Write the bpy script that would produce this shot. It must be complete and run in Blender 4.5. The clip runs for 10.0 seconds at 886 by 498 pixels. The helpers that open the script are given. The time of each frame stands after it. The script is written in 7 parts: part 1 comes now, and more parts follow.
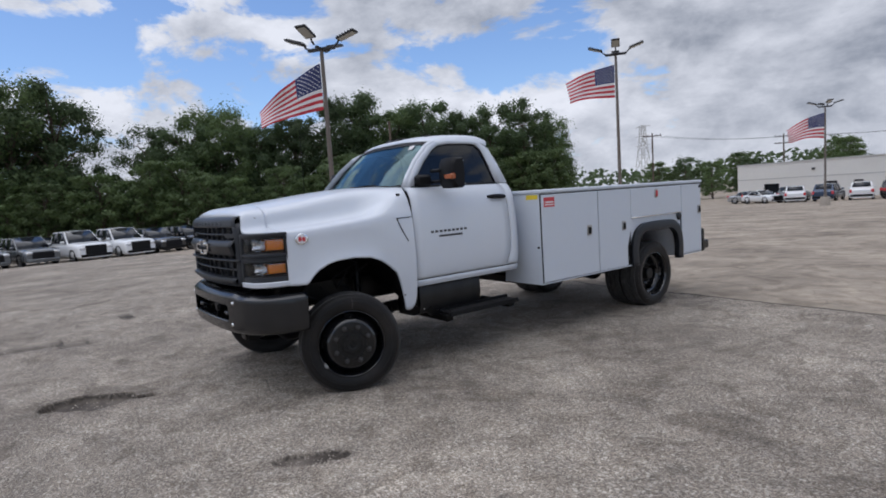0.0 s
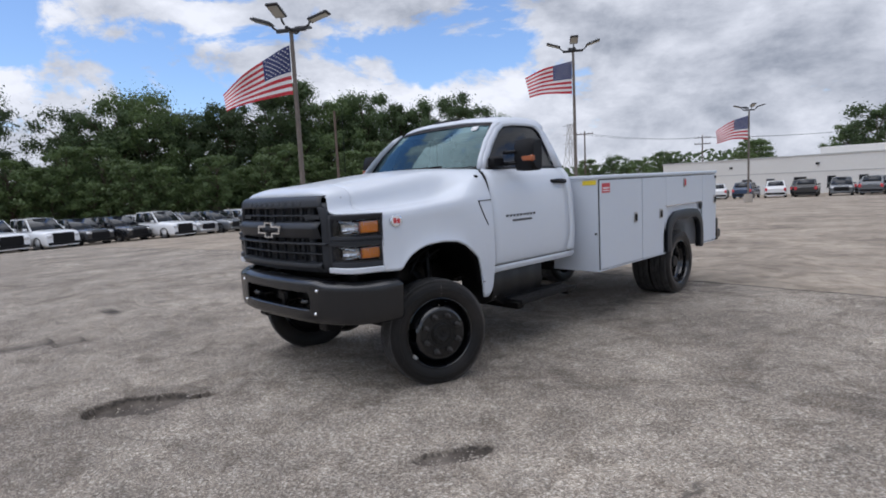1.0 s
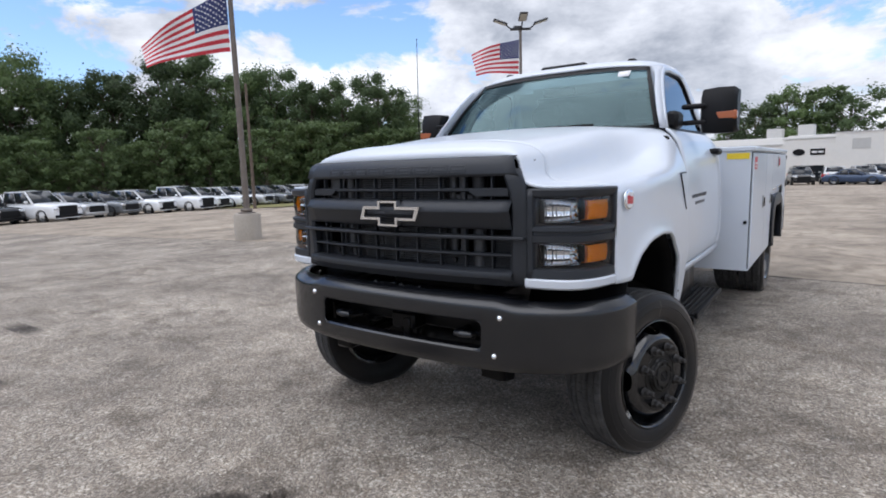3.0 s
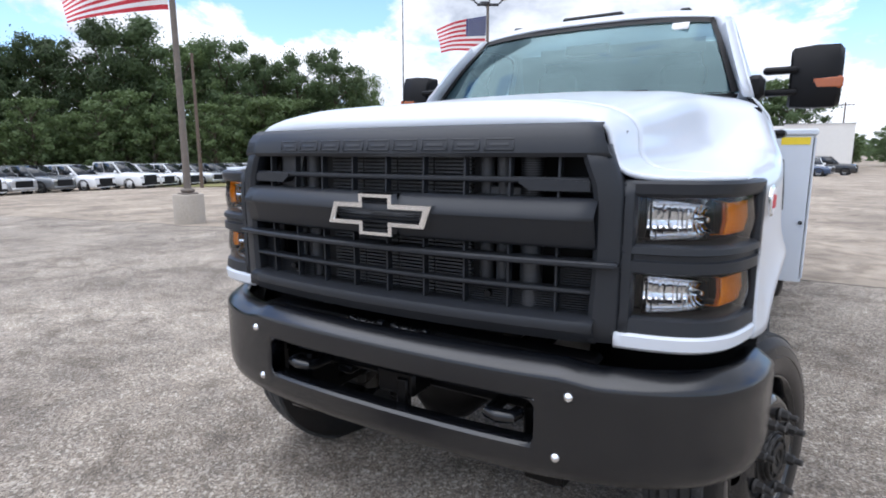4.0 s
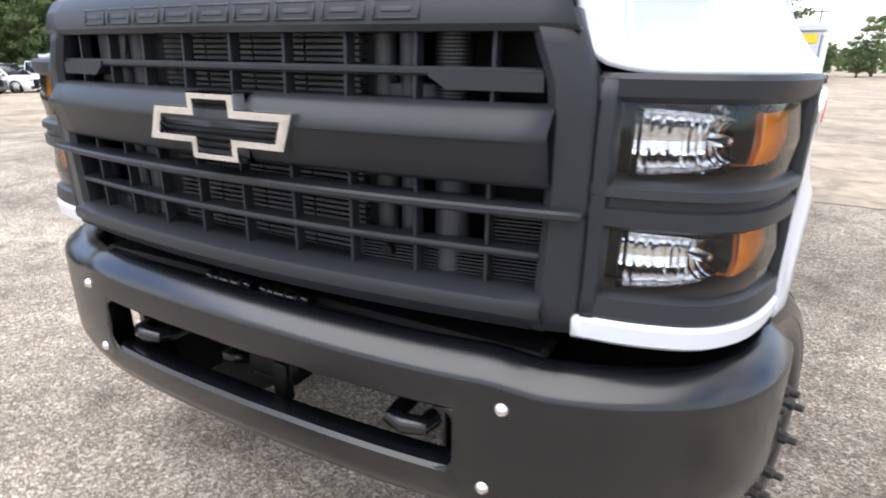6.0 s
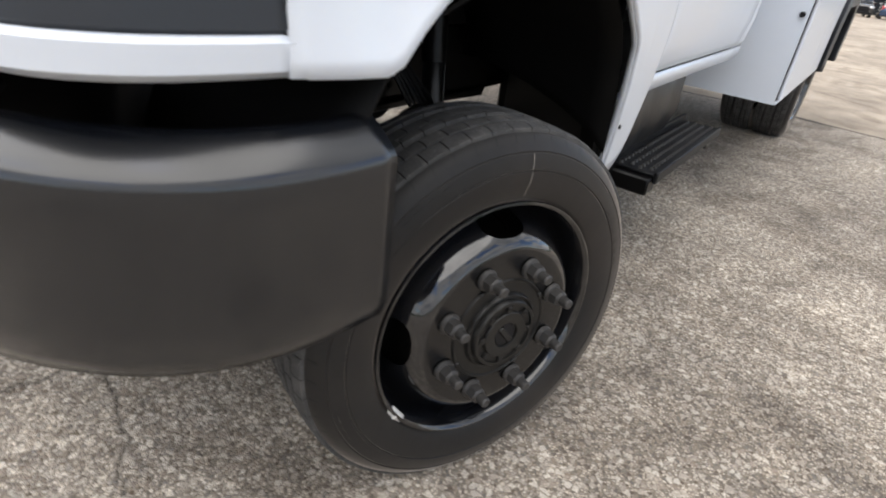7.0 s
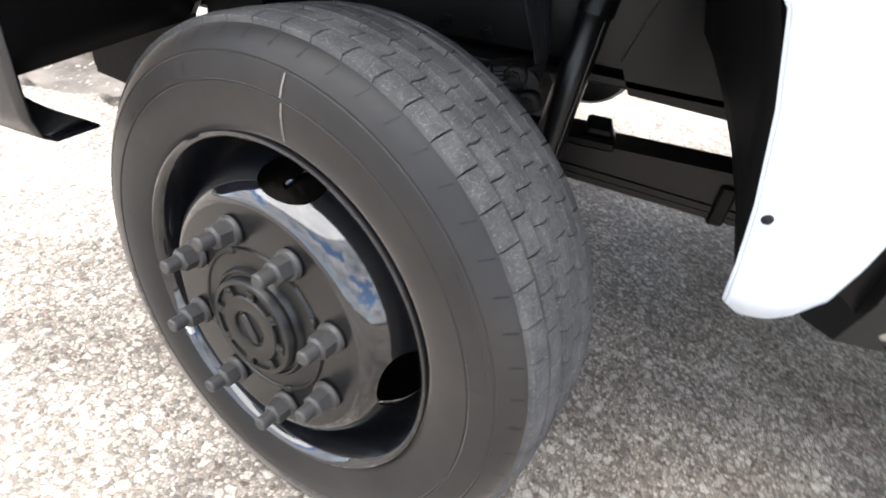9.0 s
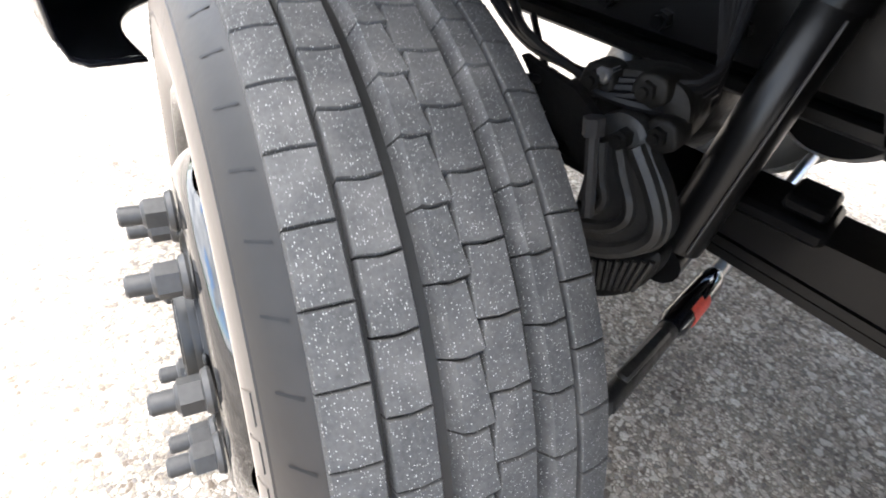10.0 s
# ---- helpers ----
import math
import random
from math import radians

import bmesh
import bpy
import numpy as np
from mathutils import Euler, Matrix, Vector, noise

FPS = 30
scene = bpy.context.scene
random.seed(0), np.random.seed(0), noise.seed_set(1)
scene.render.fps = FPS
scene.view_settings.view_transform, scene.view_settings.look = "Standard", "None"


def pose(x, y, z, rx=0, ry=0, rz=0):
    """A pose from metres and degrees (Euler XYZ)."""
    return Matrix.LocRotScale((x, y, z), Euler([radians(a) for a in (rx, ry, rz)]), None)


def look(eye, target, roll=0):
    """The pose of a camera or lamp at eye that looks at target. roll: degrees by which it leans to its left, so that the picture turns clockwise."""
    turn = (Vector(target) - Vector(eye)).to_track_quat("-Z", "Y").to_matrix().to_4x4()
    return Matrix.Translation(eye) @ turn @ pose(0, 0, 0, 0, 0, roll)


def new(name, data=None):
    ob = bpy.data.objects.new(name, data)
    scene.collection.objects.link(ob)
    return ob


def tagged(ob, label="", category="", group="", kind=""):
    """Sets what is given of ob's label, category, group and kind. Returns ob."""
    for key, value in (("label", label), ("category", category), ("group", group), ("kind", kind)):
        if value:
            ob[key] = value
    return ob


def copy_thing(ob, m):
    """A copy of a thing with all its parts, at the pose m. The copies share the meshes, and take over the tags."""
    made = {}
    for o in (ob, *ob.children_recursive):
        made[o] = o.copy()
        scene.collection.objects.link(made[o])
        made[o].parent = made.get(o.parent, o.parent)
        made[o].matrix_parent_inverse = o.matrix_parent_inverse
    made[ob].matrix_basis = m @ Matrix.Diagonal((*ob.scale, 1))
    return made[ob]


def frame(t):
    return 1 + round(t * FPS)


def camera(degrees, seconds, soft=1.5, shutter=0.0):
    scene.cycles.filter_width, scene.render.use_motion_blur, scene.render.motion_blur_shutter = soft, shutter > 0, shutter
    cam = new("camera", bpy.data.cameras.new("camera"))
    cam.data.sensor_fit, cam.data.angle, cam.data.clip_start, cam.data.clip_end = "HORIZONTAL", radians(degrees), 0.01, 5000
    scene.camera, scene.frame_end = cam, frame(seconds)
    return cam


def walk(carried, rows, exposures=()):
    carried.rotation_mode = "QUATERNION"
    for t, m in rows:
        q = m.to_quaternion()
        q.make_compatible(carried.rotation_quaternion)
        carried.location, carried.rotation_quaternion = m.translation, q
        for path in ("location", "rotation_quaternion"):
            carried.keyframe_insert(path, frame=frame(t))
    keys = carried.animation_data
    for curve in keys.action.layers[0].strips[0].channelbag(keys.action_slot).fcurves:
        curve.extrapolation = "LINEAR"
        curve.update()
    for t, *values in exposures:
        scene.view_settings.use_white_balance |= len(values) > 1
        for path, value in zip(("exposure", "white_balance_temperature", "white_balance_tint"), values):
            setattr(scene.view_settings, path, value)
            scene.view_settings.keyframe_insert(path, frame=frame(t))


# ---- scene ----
from math import cos, pi, sin

PATH = [
    (0, (4.949, -2.034, 1.507), (3.369, -0.823, 1.321), -3.7),
    (0.5, (4.497, -2.446, 1.496), (3.015, -1.117, 1.301), -4.4),
    (1, (3.957, -2.833, 1.474), (2.543, -1.437, 1.254), -2.9),
    (1.5, (3.383, -2.998, 1.461), (2.042, -1.545, 1.164), -2.7),
    (2, (2.786, -3.05, 1.459), (1.493, -1.557, 1.146), -2.4),
    (2.2, (2.572, -3.064, 1.482), (1.301, -1.549, 1.185), -2.4),
    (3.3, (1.402, -2.535, 1.395), (0.318, -0.882, 1.090), -0.9),
    (3.5, (1.263, -2.426, 1.4), (0.218, -0.752, 1.078), -0.3),
    (4, (0.955, -2.02, 1.392), (-0.052, -0.327, 1.044), -0.2),
    (4.5, (0.644, -1.738, 1.376), (-0.248, 0.015, 1.012), -1.1),
    (5, (0.531, -1.598, 1.379), (-0.270, 0.178, 0.921), -1.7),
    (5.2, (0.524, -1.579, 1.374), (-0.256, 0.195, 0.874), -1.7),
    (6.3, (1.046, -1.36, 1.298), (0.140, 0.27, 0.575), 1.8),
    (6.5, (1.190, -1.203, 1.199), (0.276, 0.398, 0.426), 2.6),
    (7, (1.411, -0.82, 1.062), (0.445, 0.632, 0.084), 7.3),
    (7.5, (1.63, -0.526, 0.966), (0.371, 0.599, -0.106), 6.2),
    (8, (1.717, -0.257, 0.921), (0.194, 0.442, -0.172), 3.6),
    (8.5, (1.729, 0.059, 0.947), (0.098, 0.272, -0.191), 3.3),
    (9, (1.547, 0.324, 0.955), (-0.079, 0.094, -0.186), 9.5),
    (9.5, (1.279, 0.427, 0.954), (-0.156, -0.193, -0.294), 11.3),
    (10, (1.173, 0.469, 0.890), (-0.032, -0.496, -0.381), 8.4),
]
cam = camera(76.9, 10.0, soft=1.8, shutter=0.2)
walk(cam, [(t, look(eye, target, roll)) for t, eye, target, roll in PATH],
     exposures=[(0.0, -0.22, 5950, 13), (1.0, -0.06, 5950, 13), (2.0, 0.22, 6100, 13), (3.5, 0.32, 5950, 12), (4.0, 0.67, 5900, 12), (4.5, 0.92, 5850, 12), (5.2, 1.36, 5800, 12), (6.4, 1.24, 6600, 11), (7.1, 1.05, 6600, 10), (7.6, 1.80, 6500, 11), (8.0, 2.14, 6400, 11), (9.0, 2.45, 6350, 10), (10.0, 3.06, 6350, 10)])

# ---- daylight ----
SUN = Vector((-0.12, -0.28, 1.0)).normalized()
world = bpy.data.worlds.new("sky")
scene.world = world
world.use_nodes = True
W = world.node_tree
W.nodes.clear()


def wn(kind, **props):
    n = W.nodes.new(kind)
    for k, v in props.items():
        if k == "ramp":
            for e, (p, c) in zip(n.color_ramp.elements, v):
                e.position, e.color = p, (c, c, c, 1)
        elif k == "op":
            n.operation = v
        elif k == "val":
            for i, x in v.items():
                n.inputs[i].default_value = x
    return n


sky = W.nodes.new("ShaderNodeTexSky")
sky.sky_type, sky.sun_disc = "NISHITA", False
sky.sun_elevation, sky.sun_rotation = math.asin(SUN.z), math.atan2(SUN.x, SUN.y)
sky.air_density, sky.dust_density, sky.ozone_density = 1.0, 0.6, 1.5
coord = W.nodes.new("ShaderNodeTexCoord")
tall = wn("ShaderNodeVectorMath", op="MULTIPLY")
tall.inputs[1].default_value = (1.0, 1.0, 1.9)
W.links.new(coord.outputs["Generated"], tall.inputs[0])


def cloud_noise(scale, detail, rough, move, distort=0.0):
    n = W.nodes.new("ShaderNodeTexNoise")
    n.inputs["Scale"].default_value, n.inputs["Detail"].default_value = scale, detail
    n.inputs["Roughness"].default_value, n.inputs["Distortion"].default_value = rough, distort
    s = wn("ShaderNodeVectorMath", op="ADD")
    s.inputs[1].default_value = move
    W.links.new(tall.outputs[0], s.inputs[0])
    W.links.new(s.outputs[0], n.inputs["Vector"])
    return n.outputs["Fac"]


def math_node(op, a, b=None, c=None):
    n = wn("ShaderNodeMath", op=op)
    for i, v in enumerate((a, b, c)):
        if isinstance(v, (int, float)):
            n.inputs[i].default_value = v
        elif v is not None:
            W.links.new(v, n.inputs[i])
    return n.outputs[0]


# heaps of cumulus: broad masses with lumpy edges; an opening of blue over the wood


def cloud_density(rise):
    """Density of the cloud, looked up a little higher by rise."""
    mass = cloud_noise(2.0, 3, 0.5, (0.35, 2.2, 5.1 + rise))
    lumps = cloud_noise(5.2, 10, 0.60, (4.1, 0.7, 1.3 + rise), 0.25)
    return math_node("ADD", math_node("MULTIPLY", mass, 0.56), math_node("MULTIPLY", lumps, 0.44))


dens = cloud_density(0.0)
gap = wn("ShaderNodeVectorMath", op="DOT_PRODUCT")
gap.inputs[1].default_value = Vector((-0.93, 0.06, 0.42)).normalized()
W.links.new(coord.outputs["Generated"], gap.inputs[0])
opening = wn("ShaderNodeMapRange", val={1: 0.885, 2: 0.985, 3: 0.0, 4: 0.115})
W.links.new(gap.outputs["Value"], opening.inputs[0])
dens = math_node("SUBTRACT", dens, opening.outputs[0])
edge = wn("ShaderNodeValToRGB", ramp=((0.432, 0.0), (0.462, 1.0)))
W.links.new(dens, edge.inputs[0])
# sunlit where the cloud thins upwards, grey where more of it lies above
above = math_node("SUBTRACT", cloud_density(0.13), opening.outputs[0])
puffs = cloud_noise(15.0, 7, 0.62, (1.7, 3.9, 0.4), 0.2)
lit = math_node("ADD", math_node("MULTIPLY", math_node("SUBTRACT", dens, above), 1.5), math_node("MULTIPLY", dens, -0.85))
lit = math_node("ADD", lit, math_node("MULTIPLY", puffs, 0.22))
grey = wn("ShaderNodeValToRGB")
for e, (p, c) in zip(grey.color_ramp.elements, ((0.13, (2.55, 2.75, 3.1, 1)), (0.46, (7.7, 7.7, 7.75, 1)))):
    e.position, e.color = p, c
W.links.new(math_node("ADD", lit, 0.62), grey.inputs[0])
deep = wn("ShaderNodeVectorMath", op="MULTIPLY")
deep.inputs[1].default_value = (1.18, 1.26, 1.38)
W.links.new(sky.outputs[0], deep.inputs[0])
blend = W.nodes.new("ShaderNodeMix")
blend.data_type = "RGBA"
W.links.new(edge.outputs[0], blend.inputs[0])
W.links.new(deep.outputs[0], blend.inputs[6])
W.links.new(grey.outputs[0], blend.inputs[7])
back = W.nodes.new("ShaderNodeBackground")
back.inputs[1].default_value = 0.125
W.links.new(blend.outputs[2], back.inputs[0])
W.links.new(back.outputs[0], W.nodes.new("ShaderNodeOutputWorld").inputs[0])

sun = new("sun", bpy.data.lights.new("sun", "SUN"))
sun.data.energy, sun.data.angle, sun.data.color = 1.90, radians(85.0), (1.0, 0.965, 0.92)
sun.matrix_world = look(SUN * 50, (0, 0, 0))

# ---- materials ----


def material(name, color, rough=0.5, metal=0.0, grain=0.0, scale=40.0, bump=0.0, dirt=0.0, dirt_color=(0.2, 0.17, 0.13), coat=0.0, spec=0.5, vary=0.0, fleck=0.0, sheen=0.0):
    """A principled surface with two scales of variation in colour and fine relief."""
    m = bpy.data.materials.new(name)
    m.use_nodes = True
    t = m.node_tree
    b = t.nodes["Principled BSDF"]
    b.inputs["Roughness"].default_value, b.inputs["Metallic"].default_value = rough, metal
    b.inputs["Coat Weight"].default_value, b.inputs["Specular IOR Level"].default_value = coat, spec
    b.inputs["Base Color"].default_value = (*color, 1)
    b.inputs["Sheen Weight"].default_value, b.inputs["Sheen Roughness"].default_value, b.inputs["Sheen Tint"].default_value = sheen, 0.32, (0.95, 0.82, 0.71, 1)
    tc = t.nodes.new("ShaderNodeTexCoord")
    fine = t.nodes.new("ShaderNodeTexNoise")
    fine.inputs["Scale"].default_value, fine.inputs["Detail"].default_value = scale, 5
    t.links.new(tc.outputs["Object"], fine.inputs["Vector"])
    out = None
    if grain or dirt or vary:
        last = None
        mix = t.nodes.new("ShaderNodeMix")
        mix.data_type = "RGBA"
        mix.inputs[6].default_value = (*[c * (1 - grain) for c in color], 1)
        mix.inputs[7].default_value = (*[min(1, c * (1 + grain)) for c in color], 1)
        t.links.new(fine.outputs["Fac"], mix.inputs[0])
        last = mix.outputs[2]
        if dirt:
            big = t.nodes.new("ShaderNodeTexNoise")
            big.inputs["Scale"].default_value, big.inputs["Detail"].default_value = scale / 14, 7
            t.links.new(tc.outputs["Object"], big.inputs["Vector"])
            ramp = t.nodes.new("ShaderNodeValToRGB")
            ramp.color_ramp.elements[0].position, ramp.color_ramp.elements[1].position = 0.45, 0.8
            t.links.new(big.outputs["Fac"], ramp.inputs[0])
            amount = t.nodes.new("ShaderNodeMath")
            amount.operation = "MULTIPLY"
            amount.inputs[1].default_value = dirt
            t.links.new(ramp.outputs[0], amount.inputs[0])
            d = t.nodes.new("ShaderNodeMix")
            d.data_type = "RGBA"
            d.inputs[7].default_value = (*dirt_color, 1)
            t.links.new(amount.outputs[0], d.inputs[0])
            t.links.new(last, d.inputs[6])
            last = d.outputs[2]
        if fleck:
            spots = t.nodes.new("ShaderNodeTexVoronoi")
            spots.inputs["Scale"].default_value = scale * 2.1
            t.links.new(tc.outputs["Object"], spots.inputs["Vector"])
            pick = t.nodes.new("ShaderNodeValToRGB")
            pick.color_ramp.elements[0].position, pick.color_ramp.elements[0].color = 0.14, (fleck, fleck, fleck, 1)
            pick.color_ramp.elements[1].position, pick.color_ramp.elements[1].color = 0.36, (0, 0, 0, 1)
            t.links.new(spots.outputs["Distance"], pick.inputs[0])
            some = t.nodes.new("ShaderNodeSeparateColor")
            t.links.new(spots.outputs["Color"], some.inputs[0])
            few = t.nodes.new("ShaderNodeMapRange")
            few.inputs[1].default_value, few.inputs[2].default_value = 0.50, 0.95
            t.links.new(some.outputs[0], few.inputs[0])
            lot_of = t.nodes.new("ShaderNodeMath")
            lot_of.operation = "MULTIPLY"
            t.links.new(pick.outputs[0], lot_of.inputs[0])
            t.links.new(few.outputs[0], lot_of.inputs[1])
            d = t.nodes.new("ShaderNodeMix")
            d.data_type = "RGBA"
            d.inputs[7].default_value = (0.40, 0.39, 0.38, 1)
            t.links.new(lot_of.outputs[0], d.inputs[0])
            t.links.new(last, d.inputs[6])
            last = d.outputs[2]
        if vary:
            info = t.nodes.new("ShaderNodeObjectInfo")
            geo = t.nodes.new("ShaderNodeNewGeometry")
            add = t.nodes.new("ShaderNodeMath")
            add.operation = "ADD"
            t.links.new(info.outputs["Random"], add.inputs[0])
            t.links.new(geo.outputs["Random Per Island"], add.inputs[1])
            span = t.nodes.new("ShaderNodeMapRange")
            span.inputs[2].default_value, span.inputs[3].default_value, span.inputs[4].default_value = 2.0, 1 - vary, 1 + vary
            t.links.new(add.outputs[0], span.inputs[0])
            hsv = t.nodes.new("ShaderNodeHueSaturation")
            t.links.new(span.outputs[0], hsv.inputs["Value"])
            t.links.new(last, hsv.inputs["Color"])
            last = hsv.outputs[0]
        t.links.new(last, b.inputs["Base Color"])
    if bump:
        bn = t.nodes.new("ShaderNodeBump")
        bn.inputs["Strength"].default_value, bn.inputs["Distance"].default_value = bump, 0.15 / scale
        t.links.new(fine.outputs["Fac"], bn.inputs["Height"])
        t.links.new(bn.outputs[0], b.inputs["Normal"])
    return m


def glass_material(name, tint, ior=1.5, gloss=(1, 1, 1)):
    m = bpy.data.materials.new(name)
    m.use_nodes = True
    t = m.node_tree
    t.nodes.clear()
    clear, shine = t.nodes.new("ShaderNodeBsdfTransparent"), t.nodes.new("ShaderNodeBsdfGlossy")
    clear.inputs[0].default_value = (*tint, 1)
    shine.inputs["Roughness"].default_value = 0.0
    shine.inputs["Color"].default_value = (*gloss, 1)
    fr, mix = t.nodes.new("ShaderNodeFresnel"), t.nodes.new("ShaderNodeMixShader")
    fr.inputs[0].default_value = ior
    t.links.new(fr.outputs[0], mix.inputs[0])
    t.links.new(clear.outputs[0], mix.inputs[1])
    t.links.new(shine.outputs[0], mix.inputs[2])
    t.links.new(mix.outputs[0], t.nodes.new("ShaderNodeOutputMaterial").inputs[0])
    return m


white = material("white_paint", (0.62, 0.655, 0.71), 0.32, grain=0.015, scale=9, coat=0.4, dirt=0.05, dirt_color=(0.62, 0.60, 0.56))
white_box = material("white_powder_coat", (0.59, 0.63, 0.69), 0.36, grain=0.02, scale=14, dirt=0.07, dirt_color=(0.6, 0.58, 0.54), coat=0.2)
plastic = material("moulded_black_plastic", (0.0205, 0.0228, 0.0275), 0.40, grain=0.15, scale=420, bump=0.25, spec=0.34)
plastic_dark = material("dark_plastic", (0.006, 0.006, 0.007), 0.5, grain=0.2, scale=160, bump=0.1, spec=0.22)
bumper_black = material("satin_black_steel", (0.0050, 0.0058, 0.0078), 0.23, grain=0.12, scale=260, bump=0.05, dirt=0.2, dirt_color=(0.010, 0.0102, 0.0108), spec=0.68)
gloss_black = material("gloss_black_enamel", (0.005, 0.0055, 0.007), 0.08, grain=0.1, scale=60, dirt=0.18, dirt_color=(0.028, 0.024, 0.020), coat=0.5, spec=0.55)
face_black = material("dusty_gloss_black", (0.005, 0.005, 0.0055), 0.27, grain=0.3, scale=70, bump=0.08, dirt=0.5, dirt_color=(0.022, 0.019, 0.0165), coat=0.0, spec=0.42)
hub_black = material("dusty_black_hub", (0.006, 0.0059, 0.0057), 0.40, grain=0.35, scale=90, bump=0.25, dirt=0.5, dirt_color=(0.022, 0.0195, 0.017), spec=0.35)
nut_grey = material("weathered_steel_nut", (0.042, 0.040, 0.0385), 0.5, 0.35, grain=0.35, scale=150, bump=0.3)
rubber = material("sidewall_rubber", (0.0100, 0.0097, 0.0097), 0.50, grain=0.35, scale=45, bump=0.10, dirt=0.65, dirt_color=(0.034, 0.0285, 0.025), spec=0.24, sheen=0.42)
tread_rubber = material("tread_rubber", (0.040, 0.0395, 0.0392), 0.75, grain=0.55, scale=300, bump=0.9, dirt=0.6, dirt_color=(0.118, 0.112, 0.106), vary=0.10, fleck=0.75, spec=0.3)
chrome = material("chrome", (0.86, 0.87, 0.88), 0.07, 1.0, grain=0.03, scale=30)
reflector = material("lamp_reflector", (0.80, 0.81, 0.83), 0.05, 1.0, grain=0.05, scale=60, bump=0.015)
steel = material("bare_steel", (0.45, 0.44, 0.43), 0.35, 0.9, grain=0.2, scale=90, bump=0.1)
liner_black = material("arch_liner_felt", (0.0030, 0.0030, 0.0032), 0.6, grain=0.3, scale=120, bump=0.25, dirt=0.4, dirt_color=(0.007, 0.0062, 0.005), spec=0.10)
rail_black = material("enamelled_rail_black", (0.0032, 0.0032, 0.0036), 0.30, grain=0.3, scale=25, bump=0.15, dirt=0.3, dirt_color=(0.016, 0.013, 0.010), coat=0.0, spec=0.28)
under_black = material("grimy_black_casting", (0.0035, 0.0034, 0.0033), 0.55, grain=0.6, scale=45, bump=1.2, dirt=0.6, dirt_color=(0.020, 0.017, 0.013), spec=0.2)
frame_black = material("chassis_black", (0.003, 0.003, 0.0034), 0.30, grain=0.4, scale=55, bump=0.5, dirt=0.35, dirt_color=(0.009, 0.0078, 0.0065), spec=0.15)
cast_iron = material("dusty_cast_iron", (0.012, 0.0115, 0.011), 0.45, grain=0.6, scale=60, bump=1.0, dirt=0.8, dirt_color=(0.10, 0.086, 0.068), spec=0.4)
amber = material("amber_lens", (0.90, 0.235, 0.006), 0.14, grain=0.35, scale=70, bump=0.6, coat=0.8)
amber_dim = material("dull_amber_lens", (0.34, 0.085, 0.02), 0.25, grain=0.2, scale=90, bump=0.2, coat=0.4)
letter_grey = material("dark_chrome_lettering", (0.05, 0.052, 0.058), 0.35, 0.2, grain=0.1, scale=90)
red_lens = material("red_label", (0.55, 0.04, 0.05), 0.4, grain=0.1, scale=80)
red_paint = material("red_paint_mark", (0.6, 0.05, 0.03), 0.5, grain=0.3, scale=90)
yellow = material("yellow_label", (0.80, 0.60, 0.03), 0.45, grain=0.08, scale=60)
tank_grey = material("grey_shield", (0.008, 0.0082, 0.0088), 0.40, grain=0.25, scale=30, bump=0.2, dirt=0.35, dirt_color=(0.024, 0.022, 0.02), spec=0.4)
fin_dark = material("radiator_fins", (0.055, 0.057, 0.062), 0.45, 0.2, grain=0.3, scale=120)
cloth = material("dark_grey_cloth", (0.035, 0.036, 0.04), 0.9, grain=0.3, scale=220, bump=0.3)
clear = glass_material("clear_cover", (0.93, 0.94, 0.95), 1.45)
# the teal gloss colour puts the blue of a reflected sky into the glass
windscreen = glass_material("windscreen_glass", (0.22, 0.36, 0.39), 1.85, (0.60, 0.86, 0.92))
privacy = glass_material("tinted_glass", (0.07, 0.085, 0.10), 1.55)
concrete = material("concrete", (0.36, 0.32, 0.27), 0.9, grain=0.25, scale=30, bump=0.5, dirt=0.4, dirt_color=(0.22, 0.19, 0.15))
pole_paint = material("weathered_brown_pole", (0.15, 0.125, 0.105), 0.6, grain=0.3, scale=12, bump=0.2, dirt=0.4, dirt_color=(0.09, 0.07, 0.055))
dark_metal = material("dark_bronze_metal", (0.028, 0.028, 0.03), 0.5, 0.3, grain=0.2, scale=40)
led = material("lamp_lens", (0.42, 0.42, 0.38), 0.3, grain=0.2, scale=90)
flag_red = material("flag_red", (0.50, 0.035, 0.05), 0.85, grain=0.12, scale=20)
flag_white = material("flag_white", (0.78, 0.77, 0.77), 0.85, grain=0.05, scale=20)
flag_blue = material("flag_blue", (0.035, 0.045, 0.14), 0.85, grain=0.12, scale=20)
bark = material("bark", (0.10, 0.075, 0.055), 0.9, grain=0.5, scale=8, bump=0.8)
leaf = material("leaf", (0.084, 0.124, 0.052), 0.65, grain=0.3, scale=2.5, vary=0.45)
leaf_light = material("leaf_light", (0.118, 0.17, 0.062), 0.6, grain=0.3, scale=2.5, vary=0.4)
for m in (leaf, leaf_light):
    # daylight also comes through the leaves
    t = m.node_tree
    through_leaf, both = t.nodes.new("ShaderNodeBsdfTranslucent"), t.nodes.new("ShaderNodeMixShader")
    body = t.nodes["Principled BSDF"]
    t.links.new(body.inputs["Base Color"].links[0].from_socket, through_leaf.inputs[0])
    both.inputs[0].default_value = 0.42
    t.links.new(body.outputs[0], both.inputs[1])
    t.links.new(through_leaf.outputs[0], both.inputs[2])
    t.links.new(both.outputs[0], t.nodes["Material Output"].inputs[0])
wood_pole = material("utility_pole_wood", (0.12, 0.09, 0.07), 0.9, grain=0.4, scale=6, bump=0.4)
